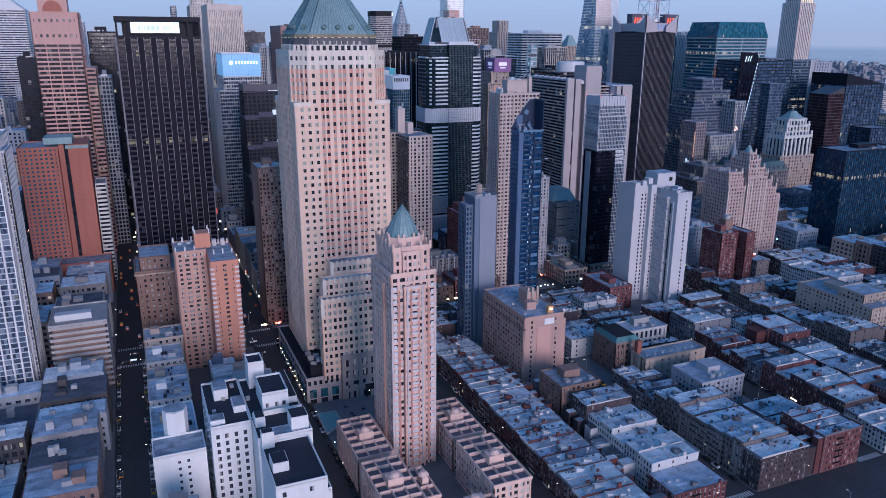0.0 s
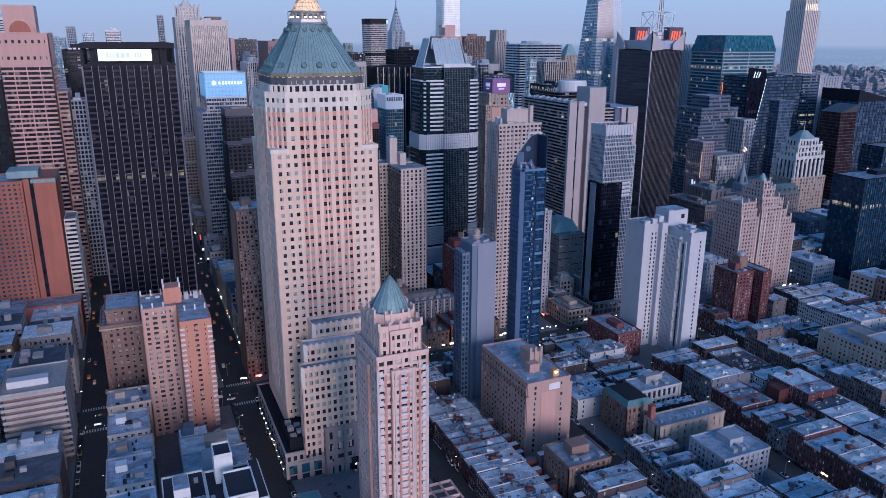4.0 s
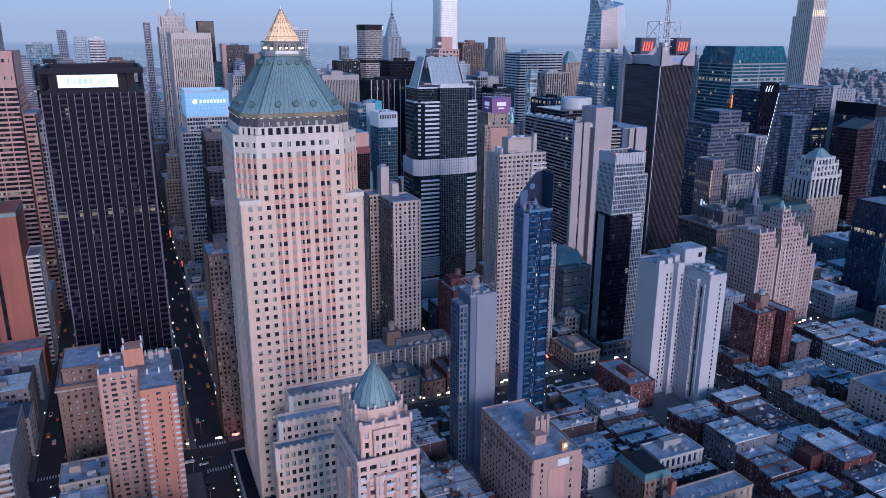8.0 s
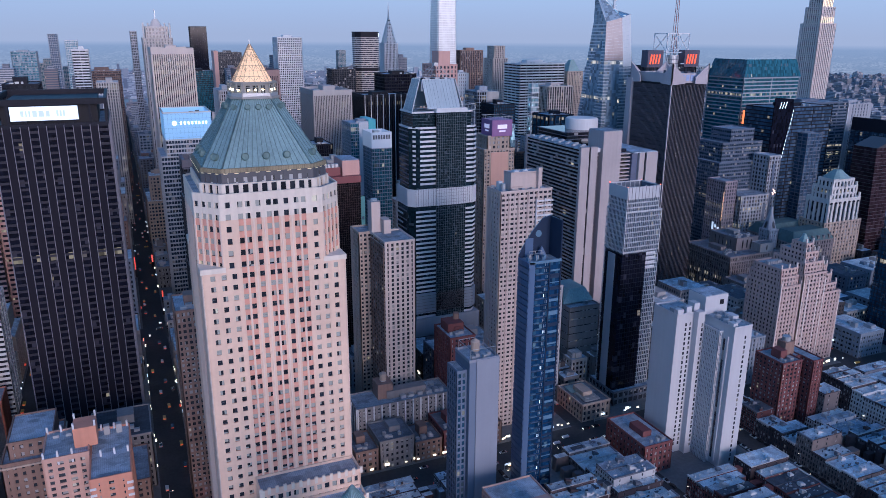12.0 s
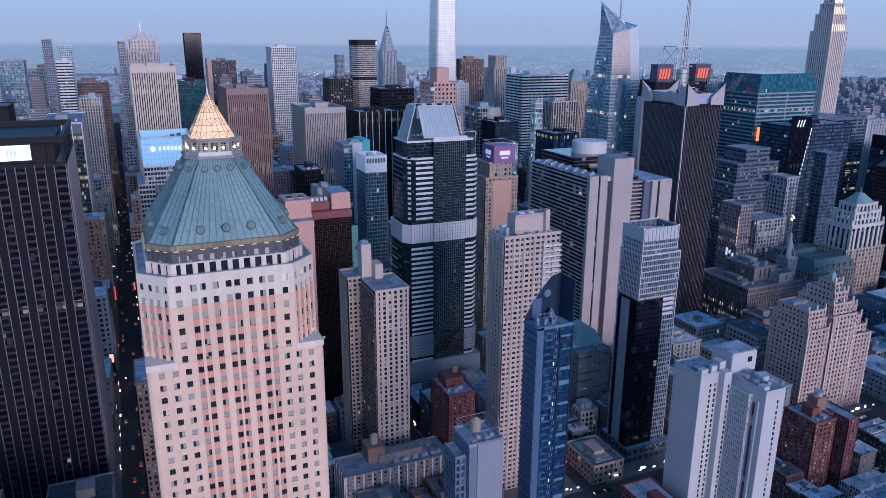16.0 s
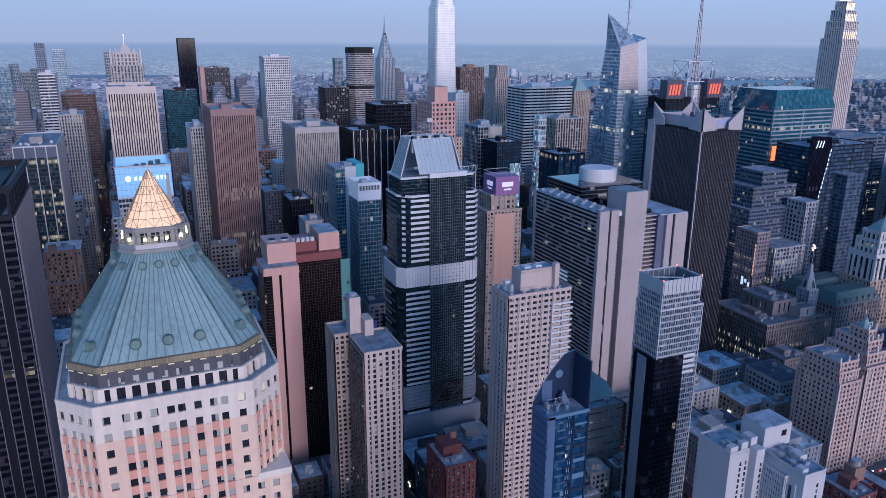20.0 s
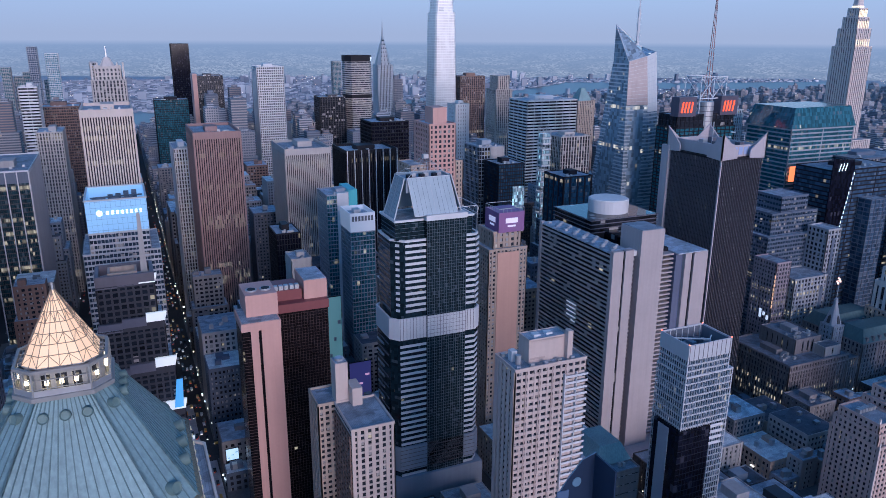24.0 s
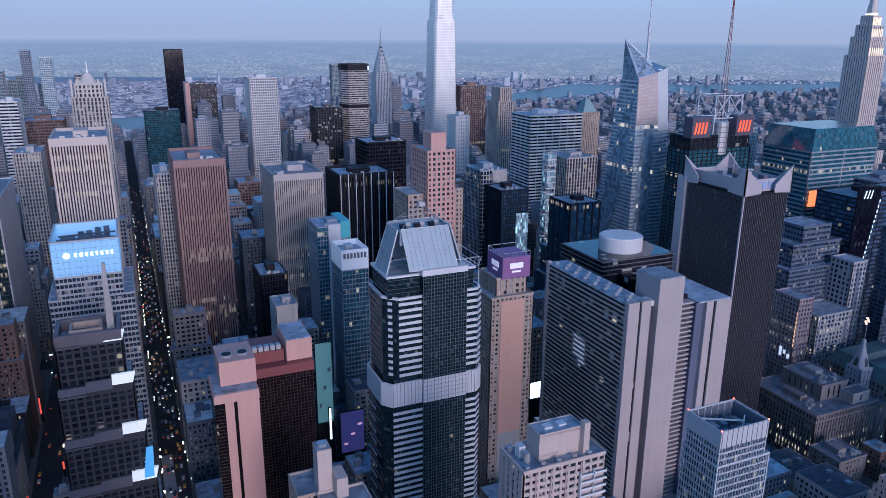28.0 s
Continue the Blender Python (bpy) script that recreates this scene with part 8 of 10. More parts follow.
def stepped_hotel():
    r = thing("hotel", "buff brick hotel stepping up to a turreted centre and roof sign", "hotel", 416, 139)
    take(414, 482, 137, 186)
    HB = wall_mat("faded_buff_brick", (0.55, 0.41, 0.37), 0.85, 0.16)
    TRIM = wall_mat("pale_terracotta", (0.70, 0.60, 0.56), 0.8, 0.15)
    G = glass_mat("stepped_hotel_glass", (0.02, 0.02, 0.03), 1.5, 3.3, 0.012, 0.12, floors_lit=0)
    for x0, x1, y0, y1, h in ((0, 20, -3, 29, 66), (0.6, 19, -1, 28, 73), (1.2, 18.4, 0, 26, 79), (20.2, 44, -4.5, 29, 74), (22, 42, -2, 27, 82), (25, 39, 1, 24, 89), (28, 36, 4, 17, 95), (44.2, 64, -3, 29, 56), (44.2, 61, -1, 28, 62), (44.2, 57, 1, 27, 69), (44.2, 53, 3, 26, 76)):
        tier(r, x0, x1, y0, y1, 0, h, HB, G, 3.3, 3.3, 0.5, 0.42, 0.4, "wns", 1.4, joined=True)
    strip = boxes("terracotta_strip", [(0, 0.9, -0.4, 0.1, 0, 70)], TRIM)
    for x in (-0.2, 19.4, 21, 26, 37, 43, 63.3):
        put("terracotta_strip", strip, r, (x, -4.4 if 20 < x < 44 else -2.9, 0 if x < 60 else -14))
    put("turret", prism("turret", octagon(32, 10, 3.6, 1.4), 95.5, 102, COPPER, octagon(32, 10, 0.8, 0.3)), r)
    for x, y, z in ((22.2, -1.8, 82), (41, -1.8, 82), (25.2, 1.2, 89), (38, 1.2, 89), (28.2, 4.2, 95), (35, 4.2, 95), (31.5, -1.8, 82), (52, 3.2, 76), (56, 1.2, 69), (60, -0.8, 62), (1.4, 0.2, 79), (17, 0.2, 79), (9, 0.2, 79), (34, 1.2, 89), (29, 1.2, 89), (46, 3.2, 76), (49, 3.2, 76)):
        block("pinnacle", r, TRIM, x, x + 1.0, y, y + 1.0, z, z + 4.2)
    for i in range(6):
        block("cooling_unit", r, METAL, 3 + i * 2.4, 4.8 + i * 2.4, 14, 17 + i % 2, 79.3, 81.6)
    sign = put("sign_frame", boxes("sign_frame", [(0, 17, 0, 0.5, 0, 0.4), (0, 17, 0, 0.5, 6.4, 6.8), (0, 0.4, 0, 0.5, -6, 6.4), (16.6, 17, 0, 0.5, -6, 6.4)], BLACKMETAL), r, (40, 24, 84), "dark steel roof sign frame")
    tc = bpy.data.curves.new("hotel_letters", "FONT")
    tc.body, tc.size, tc.extrude, tc.space_character = "HOTEL", 6.4, 0.15, 1.1
    tob = bpy.data.objects.new("letters_tmp", tc)
    scene.collection.objects.link(tob)
    bpy.context.view_layer.update()
    tm = bpy.data.meshes.new_from_object(tob.evaluated_get(bpy.context.evaluated_depsgraph_get()))
    bpy.data.objects.remove(tob)
    tm.materials.clear()
    tm.materials.append(WHITEPANEL)
    tl = put("lettering", tm, sign, (0.5, -0.2, 1.2), "pale raised letters reading HOTEL")
    tl.rotation_euler = (radians(90), 0, 0)


stepped_hotel()
PRESS = wall_mat("soot_limestone", (0.23, 0.205, 0.21), 0.85, 0.3, vary=0.12)
_r = simple("grey stone newspaper building with tall piers", 501, 566, 269, 330, 42, PRESS, G_PRESS, 2.9, 4.2, 0.5, 0.18, seed=60, name="building", gear=0, roof=DARKTOP, depth=0.6)
put("cornice", ring_mesh("cornice", 66.2, 62.2, 1.4, 0.9, PRESS), _r, (-0.6, -0.6, 36.5))
put("cornice", ring_mesh("cornice", 66.4, 62.4, 1.6, 0.9, PRESS), _r, (-0.7, -0.7, 41.4))
tier(_r, 22, 50, 16, 52, 42, 54, PRESS, G_DARK, 5.5, 12, 0.7, 0.3, 0.4, "wns", 1.2, joined=True, roof=DARKTOP)
tier(_r, 40, 58, 3, 14, 42, 50, CONCRETE, G_DARK, 6, 8, 0.7, 0.4, 0.4, "wns", 1.0, joined=True, roof=DARKTOP)
roof_gear(_r, 23, 49, 18, 50, 54, 12, METAL, 160)
roof_gear(_r, 2, 20, 6, 50, 42, 9, PRESS, 161)
tier(_r, 66, 80, 2, 40, 0, 36, PRESS, G_PRESS, 2.9, 4.2, 0.5, 0.18, 0.6, "w", 1.0, joined=True, roof=DARKTOP)
_b = simple("blackened brick loft block beside the newspaper building", 487, 514, 236, 260, 27, DARKSTONE, G_HOME, 3.4, 3.8, 0.55, 0.5, seed=162, name="building", gear=8, roof=DARKTOP)
_r = simple("pale stone building with green mansard roofs and a lit spire", 583, 640, 270, 330, 46, PRESS, G_PRESS, 3.6, 4.2, 0.5, 0.3, seed=61, name="building", gear=1)
for _y0 in (0, 32):
    put("mansard", prism("mansard", rect(0, 57, _y0, _y0 + 28), 46.6, 57, DARKTEAL, rect(5, 52, _y0 + 6, _y0 + 22)), _r)
    for _i in range(7):
        block("dormer", _r, PRESS, 4 + _i * 7.6, 6.4 + _i * 7.6, _y0 + 0.6, _y0 + 4, 46.6, 51.5)
tier(_r, -14.5, -2, 18, 31, 0, 57, PANELGREY, G_HOME, 3.2, 4.2, 0.5, 0.35, 0.4, "wns", 1.0, joined=True)
put("spire", prism("spire", octagon(-8.2, 24.5, 6, 2.4), 57, 76, PANELGREY, octagon(-8.2, 24.5, 1.2, 0.5)), _r, (0, 0, 0), "pale eight-sided spire with dark arched openings")
for _i in range(8):
    _a = radians(45 * _i)
    _p = put("spire_opening", prism("spire_opening", [(-1.5, 0), (1.5, 0), (1.3, 5), (0, 7.5), (-1.3, 5)], 0, 0.3, DARKG), _r)
    _p.matrix_local = Matrix.Translation((-8.2, 24.5, 59)) @ Matrix.Rotation(_a, 4, "Z") @ Matrix.Translation((0, -5.6, 0)) @ Matrix.Rotation(radians(76), 4, "X")
put("lantern", prism("lantern", octagon(-8.2, 24.5, 1.6, 0.6), 76, 80, PANELGREY, octagon(-8.2, 24.5, 1.2, 0.5)), _r)
bar((-8.2, 24.5, 80), (-8.2, 24.5, 94), 0.25, "finial", METAL, _r)
SPGLOW = glow_mat("spire_glow", (1.0, 0.62, 0.46), 0.75)
for _i in range(7):
    put("spire_lamp", prism("spire_lamp", circle(-8.2 + (_i % 3 - 1) * 1.3, 24.5 + (_i % 2) * 0.8, 0.75, 8), 92.5 + (_i // 2) * 1.5, 93.7 + (_i // 2) * 1.5, SPGLOW), _r)
DARKRED = wall_mat("dark_red_brick", (0.19, 0.07, 0.07), 0.85, 0.2)
_r = simple("dark red brick apartment block with an angled wing", 349, 366, 70, 92, 46, DARKRED, G_HOME, 3.2, 3.0, 0.42, 0.42, seed=44, name="apartment_house")
tier(_r, 17.2, 22, 6, 21, 0, 46, DARKRED, G_HOME, 3.2, 3.0, 0.42, 0.42, 0.35, "wns", 1.0, joined=True)
tier(_r, 22.2, 31, -4, 21, 0, 46, DARKRED, G_HOME, 3.2, 3.0, 0.42, 0.42, 0.35, "wns", 1.0, joined=True)
block("tank_house", _r, BROWN, 12, 20, 10, 17, 46, 55)
put("tank", prism("tank", circle(16, 13.5, 2.6, 12), 55, 58, METAL), _r)
TAKEN.append((347, 382, 64, 94))
simple("dark red brick corner building", 238, 258, 62, 98, 18, DARKRED, G_HOME, 3.2, 3.4, 0.5, 0.45, seed=45, name="building")
_r = simple("grey brick apartment slab with pale piers and roof tanks", 95, 157, 152, 173, 27, DARKSTONE, G_HOME, 3.1, 3.0, 0.45, 0.45, seed=46, name="apartment_house", gear=3)
for _i in range(13):
    block("pale_pier", _r, WHITEPANEL, _i * 5.1, _i * 5.1 + 0.8, -0.55, -0.1, 0, 27.8)
for _i in range(5):
    block("pale_pier", _r, WHITEPANEL, -0.6, -0.1, _i * 5.0, _i * 5.0 + 0.8, 0, 27.8)
block("tank_house", _r, BROWN, 16, 26, 8, 19, 27, 37)
put("water_tank", prism("water_tank", circle(21, 13, 2.2, 12), 38, 42, BUFF), _r)
put("tank_top", prism("tank_top", circle(21, 13, 2.4, 12), 42, 43.4, BUFF, circle(21, 13, 0.2, 12)), _r)
block("tank_stand", _r, METAL, 19.5, 22.5, 11.5, 14.5, 37, 38)
for _i in range(10):
    block("cooling_unit", _r, METAL, 30 + (_i % 5) * 5.6, 33 + (_i % 5) * 5.6, 4 + (_i // 5) * 8, 8 + (_i // 5) * 8, 27, 29)
_r = simple("theatre block with a green copper roof", 270, 296, 192, 230, 52, DARKSTONE, G_HOME, 13, 6, 0.03, 0.86, seed=48, name="building", gear=2)
put("mansard", prism("mansard", rect(0, 26, 8, 38), 53, 62, COPPER, rect(8, 22, 14, 34)), _r)
_r = simple("dark red-brown brick tower with a roof tank", 159, 176.5, 158.5, 184, 60, DARKRED, G_HOME, 3.0, 3.3, 0.5, 0.42, seed=49, name="building", gear=6)
block("attic", _r, DARKRED, 3, 14, 10, 22, 60, 66)
put("water_tank", prism("water_tank", circle(12, 18, 2, 12), 66, 70, BROWN), _r)
for _i, (_x0, _x1, _y0, _y1, _h, _m) in enumerate(((86, 100, 127, 149, 14, BROWN), (100.5, 122, 126.5, 150, 18, DARKSTONE), (122.5, 140, 127, 148, 12, BROWN), (140.5, 157, 126.5, 150, 16, DARKRED), (167, 180, 126.5, 142, 14, BROWN))):
    simple("low brick shop building with a dark roof", _x0, _x1, _y0, _y1, _h, _m, G_HOME, 3.2, 3.4, 0.5, 0.45, gear=4, seed=70 + _i, name="shop_building", roof=DARKTOP)
_r = simple("low shop building with a louvred teal roof deck", 240, 262, 127, 157, 12, BUFF, G_OFFICE, 3.4, 3.8, 0.4, 0.4, gear=3, seed=76, name="shop_building", roof=DARKTOP)
for _i in range(9):
    block("louvre", _r, METAL, 4, 16, 3 + _i * 1.5, 3.7 + _i * 1.5, 12.4, 13.4)
block("roof_garden", _r, COPPER, 3, 18, 18, 27, 12.1, 13.0)
simple("dark brick apartment tower on the avenue", -2, 16, 132, 158, 112, BROWN, G_HOME, 2.6, 3.0, 0.4, 0.4, seed=50, name="apartment_tower")
simple("slim pale apartment slab", 233, 242, 160, 178, 84, PANELGREY, G_HOME, 3, 3, 0.5, 0.4, seed=51, name="apartment_tower")

_r = simple("brick school building with a dark teal roof", 178, 195, -28, -5, 20, BROWN, G_HOME, 3.2, 3.8, 0.5, 0.45, seed=52, name="school", gear=0)
put("mansard", prism("mansard", rect(-0.3, 17.3, -0.3, 23.3), 20.4, 23.4, wall_mat("teal_roof_metal", (0.10, 0.22, 0.23), 0.6, 0.25), rect(1.6, 15.4, 1.6, 21.4)), _r)
block("deck", _r, BLACKMETAL, 2.2, 14.8, 2.2, 20.8, 23.4, 23.7)
_r = simple("long brown hall with a flat grey roof and plain end wall", 186, 231, -46, -33, 16, BUFF, G_HOME, 5, 4, 0.75, 0.6, seed=53, name="hall", gear=0)
for _i in range(7):
    block("vent", _r, METAL, 4 + _i * 5.6, 5.4 + _i * 5.6, 4, 5.6, 16, 17.4)
block("chimney", _r, REDBRICK, 1, 4, 9, 12, 16, 24)
_r = simple("grey stone church house with tall windows", 199, 228, -14, 2, 19, GREY, G_DARK, 3.6, 6.2, 0.5, 0.3, seed=54, name="church_house", gear=2)
_r = simple("pale apartment building with a bright grey roof", 192, 222, -86, -62, 18, PANELGREY, G_HOME, 3.2, 3.2, 0.5, 0.45, seed=55, name="apartment_house", gear=5)
_r = simple("brown brick apartment building with a stair tower", 116, 140, -66, -44, 21, BROWN, G_HOME, 3.2, 3.1, 0.5, 0.45, seed=56, name="apartment_house", gear=4)
_r = simple("buff brick apartment building with stepped roofs", 364, 396, -54, 6, 24, BUFF, G_HOME, 3.2, 3.1, 0.5, 0.45, seed=57, name="apartment_house", gear=8)
tier(_r, 4, 28, 10, 30, 24, 30, BUFF, G_HOME, 3.2, 3.0, 0.5, 0.45, 0.35, "wns", 1.0, joined=True)

# far left: slant-topped banded tower, dark slab, dark glass block
_r = simple("white banded tower with a slanted roof", -300, -224, 1150, 1200, 238, WHITEPANEL, G_DARK, 80, 4.0, 0.01, 0.5, gear=0, seed=58, name="skyscraper")
put("slant", mesh_of("slant", [(0, 0, 238), (76, 0, 238), (76, 50, 238), (0, 50, 238), (0, 0, 300), (0, 50, 300)], [(0, 1, 4), (1, 2, 5, 4), (2, 3, 5), (3, 0, 4, 5)], WHITEPANEL), _r, (0, 0, 0), "white slanted roof wedge")
simple("dark glass office block beside a pale wall", -168, -152, 445, 480, 176, SPANDREL, G_DARK, 3, 3.8, 0.1, 0.2, seed=59)
simple("dark blue glass office tower", -108, -80, 520, 560, 200, SPANDREL, G_DARK, 3, 3.9, 0.1, 0.25, seed=62)
simple("grey ribbed office block", -100, -88, 400, 430, 160, PANELGREY, G_DARK, 3, 3.9, 0.3, 0.3, seed=63)


# ---- tenement rows and fill ----
BODY = [wall_mat("row_brick_red", (0.135, 0.05, 0.05), 0.9, 0.25, vary=0.25), wall_mat("row_brick_brown", (0.075, 0.055, 0.06), 0.9, 0.25, vary=0.25),
        wall_mat("row_brick_buff", (0.17, 0.14, 0.135), 0.9, 0.2, vary=0.2), wall_mat("row_render_grey", (0.17, 0.175, 0.205), 0.9, 0.2, vary=0.2), wall_mat("row_render_white", (0.58, 0.57, 0.57), 0.9, 0.15, vary=0.12)]
ROOFS = [roof_mat("silver_roof", (0.62, 0.70, 0.82), 0.55), roof_mat("pale_roof", (0.74, 0.80, 0.88), 0.45, 0.12), roof_mat("grey_roof", (0.36, 0.42, 0.50), 0.55, 0.25), roof_mat("dark_roof", (0.10, 0.11, 0.135), 0.5, 0.3)]
G_ROW = glass_mat("row_house_glass", (0.04, 0.042, 0.05), 1.2, 3.1, 0.006, 0.3, floors_lit=0)


def free(x0, x1, y0, y1):
    return not any(x0 < b and x1 > a and y0 < d and y1 > c for a, b, c, d in TAKEN)


def row_house(x0, x1, y0, y1, h, r, m, rf, south, end=False, near=True):
    """A tenement: brick body, sashed windows with sills, cornice on brackets, patched roof behind raised party walls, stair head, chimneys, rear wing and roof clutter."""
    label = {0: "dark red brick tenement with a flat silvered roof", 1: "brown brick tenement with a flat patched roof", 2: "buff brick walk-up house with a flat roof", 3: "grey rendered walk-up house with a pale roof", 4: "white painted walk-up house with a pale roof"}[BODY.index(m)]
    root = thing("tenement", label, "house", x0, y0, 0.17, "tenement rows")
    w, d = x1 - x0, y1 - y0
    block("wall", root, m, 0, w, 0.02, d - 0.02, 0, h)
    block("roof", root, rf, 0.3, w - 0.3, 0.25, d - 0.25, h, h + 0.12)
    trim = r.choice((m, BODY[3], BODY[4], BODY[1]))
    rise = r.uniform(0.45, 1.0)
    back = (w - 0.3, w) if south else (0, 0.3)
    put("parapet", boxes("parapet", [(0.3, w * 0.55, 0.03, 0.3, h, h + rise), (w * 0.55, w - 0.3, 0.03, 0.3, h, h + rise * 0.6), (*back, 0.03, d - 0.03, h, h + 0.45)], trim), root)
    v, f, tv, tf = [], [], [], []
    nf, nw = max(3, round(h / 3.0)), max(3, round(d / 1.9))
    for k in range(nf):
        z = h * k / nf + 0.85
        for i in range(nw):
            y = d * (i + 0.5) / nw
            for xx, out in ((-0.05, -0.16), (w - 0.05, w + 0.02)):
                quad_box(v, f, xx, xx + 0.1, y - 0.46, y + 0.46, z, z + 1.7, True)
                if not end or i % 2 == 0:
                    quad_box(tv, tf, out, out + 0.14, y - 0.6, y + 0.6, z - 0.16, z - 0.02, True)
                    quad_box(tv, tf, out, out + 0.14, y - 0.6, y + 0.6, z + 1.7, z + 1.95, True)
        nx = max(3, round(w / 2.6))
        for i in range(nx):
            x = w * (i + 0.5) / nx
            if end or i % 3 == 1:
                quad_box(v, f, x - 0.45, x + 0.45, -0.03, 0.1, z, z + 1.6, True)
                quad_box(tv, tf, x - 0.55, x + 0.55, -0.1, 0.02, z - 0.14, z - 0.02, True)
    tagged(put("glazing", mesh_of("glazing", v, f, G_ROW), root), kind="stuff")
    if near:
        tagged(put("window_trim", mesh_of("window_trim", tv, tf, r.choice((BODY[2], BODY[4], BODY[3], m))), root), kind="stuff")
    c = r.choice((m, BODY[1], BODY[3], BODY[4]))
    street = (-0.6, 0.3) if south else (w - 0.3, w + 0.6)
    n = max(3, int(d / 1.2))
    face = (-0.45, 0.0) if south else (w, w + 0.45)
    put("cornice", boxes("cornice", [(*street, 0.03, d - 0.03, h - 0.15, h + 0.6)] + [(*face, d * (q + 0.5) / n - 0.15, d * (q + 0.5) / n + 0.15, h - 0.9, h - 0.15) for q in range(n)], c), root)
    s = r.uniform(1.8, 2.6)
    bx, by = r.uniform(w * 0.3, w * 0.6), r.uniform(0.4, max(0.5, d - s - 0.4))
    sh = h + r.uniform(1.9, 2.8)
    put("stair_head", mesh_of("stair_head", [(bx, by, h + 0.1), (bx + s * 1.8, by, h + 0.1), (bx + s * 1.8, by + s, h + 0.1), (bx, by + s, h + 0.1), (bx, by, sh), (bx + s * 1.8, by, h + 0.9), (bx + s * 1.8, by + s, h + 0.9), (bx, by + s, sh)], [(0, 1, 5, 4), (1, 2, 6, 5), (2, 3, 7, 6), (3, 0, 4, 7), (4, 5, 6, 7)], r.choice((m, BODY[4], BODY[3], BODY[4]))), root)
    if r.random() < 0.5 and near:
        px, py = r.uniform(1.5, w * 0.4), r.uniform(0.5, max(0.6, d - 5))
        block("patch", root, r.choice(ROOFS), px, px + r.uniform(4, 10), py, min(d - 0.4, py + r.uniform(2.5, 6)), h + 0.12, h + 0.15)
    px = r.uniform(2, w - 3)
    if near:
        block("chimney", root, m, px, px + r.uniform(0.9, 2.0), 0.08, 0.8, h, h + rise + r.uniform(0.7, 1.6))
    lst = []
    for i in range(r.choice((7, 9, 11, 13))):
        q = r.uniform(0.25, 0.9)
        px, py = r.uniform(1, w - 2.5), r.uniform(0.5, max(0.6, d - 1.6))
        lst.append((px, px + q * r.choice((1, 1.6, 2.4)), py, py + q, h + 0.1, h + r.choice((0.35, 0.6, 0.9, 1.3))))
    for i in range(r.choice((0, 1, 2))):
        px, py = r.uniform(1, w * 0.5), r.uniform(0.8, max(0.9, d - 1))
        lst.append((px, px + r.uniform(4, 9), py, py + 0.16, h + 0.15, h + 0.34))
    tagged(put("roof_clutter", boxes("roof_clutter", lst, r.choice((METAL, BODY[4], BODY[3], ROOFS[3]))), root), kind="stuff")
    if r.random() < 0.8:
        e = r.uniform(3, 8)
        a = (w, w + e) if south else (-e, 0)
        hh = h * r.uniform(0.55, 0.98)
        block("rear_wing", root, m, *a, d * 0.1, d * 0.62, 0, hh)
        if near:
            block("wing_roof", root, r.choice(ROOFS), a[0] + 0.2, a[1] - 0.2, d * 0.1 + 0.2, d * 0.62 - 0.2, hh, hh + 0.1)
    if end and r.random() < 0.9:
        lst = []
        for k in range(1, nf):
            z = h * k / nf + 0.5
            lst += [(w * 0.3, w * 0.5, -1.0, -0.02, z, z + 0.08), (w * 0.3, w * 0.5, -1.0, -0.95, z + 0.9, z + 0.97)]
            lst += [(w * 0.3 + w * 0.2 * q / 6, w * 0.3 + w * 0.2 * q / 6 + 0.05, -1.0, -0.95, z + 0.08, z + 0.95) for q in range(7)]
        put("fire_escape", boxes("fire_escape", lst, BLACKMETAL), root, (0, 0, 0), "black iron fire escape landings")


rr = random.Random(21)
for a, b in zip(STREETS, STREETS[1:]):
    if not (60 < a < 420):
        continue
    for south in (True, False):
        y, run = -152.5, 0
        while y < 98:
            first = south and 60 < a < 80
            if run <= 0:
                run = 16 if first else rr.choice((1, 1, 2, 3, 4, 5))
                m, rf = rr.choices(BODY, (5, 4, 3, 3, 1.6))[0], rr.choices(ROOFS, (6, 5, 2, 1.3))[0]
                wid = 6.6 if first else rr.choice((6.4, 6.8, 7.4, 8.2, 10)) if run > 1 else rr.choice((11, 13, 15, 18))
                h0, deep = (11.8, 24) if first else (rr.choice((9.5, 10.5, 11.5, 12, 13, 14, 15, 17, 19)), rr.uniform(22, 30))
                if y > 60 and not first:
                    h0 += rr.uniform(0, 6)
            h = h0 + (rr.uniform(-0.25, 0.25) if first else rr.choice((0, 0, 0, 0.4, -0.5, 1.2, -1.5)))
            if rr.random() < 0.3:
                rf = rr.choices(ROOFS, (6, 5, 2, 1.3))[0]
            q0, q1 = (a + (6.5 if first else 9.6), a + 10 + deep + rr.uniform(-0.6, 0.6)) if south else (b - 10 - deep, b - 10)
            if y + wid < 99 and free(q0, q1, y, y + wid):
                row_house(q0, q1, y, y + wid, h, rr, m, rf, south, y < -150, a < 240)
            elif y + wid < 99 and free(q0, q0 + 14, y, y + wid) and south:
                row_house(q0, q0 + 13.5, y, y + wid, h, rr, m, rf, south)
            elif y + wid < 99 and free(q1 - 14, q1, y, y + wid) and not south:
                row_house(q1 - 13.5, q1, y, y + wid, h, rr, m, rf, south)
            y += wid
            run -= 1
            if run == 0 and rr.random() < 0.08:
                y += rr.uniform(3, 8)

FILLW = [BROWN, BUFF, DARKSTONE, DIM, SLATE, BLUEPANEL, SLATE, DARKG, DARKSTONE, GREY]
FILLG = [G_HOME, G_OFFICE, G_DARK, G_GRID]


PILE = {}


def pile_box(mat, x0, x1, y0, y1, z0, z1):
    v, f = PILE.setdefault(mat, ([], []))
    quad_box(v, f, x0, x1, y0, y1, z0, z1)


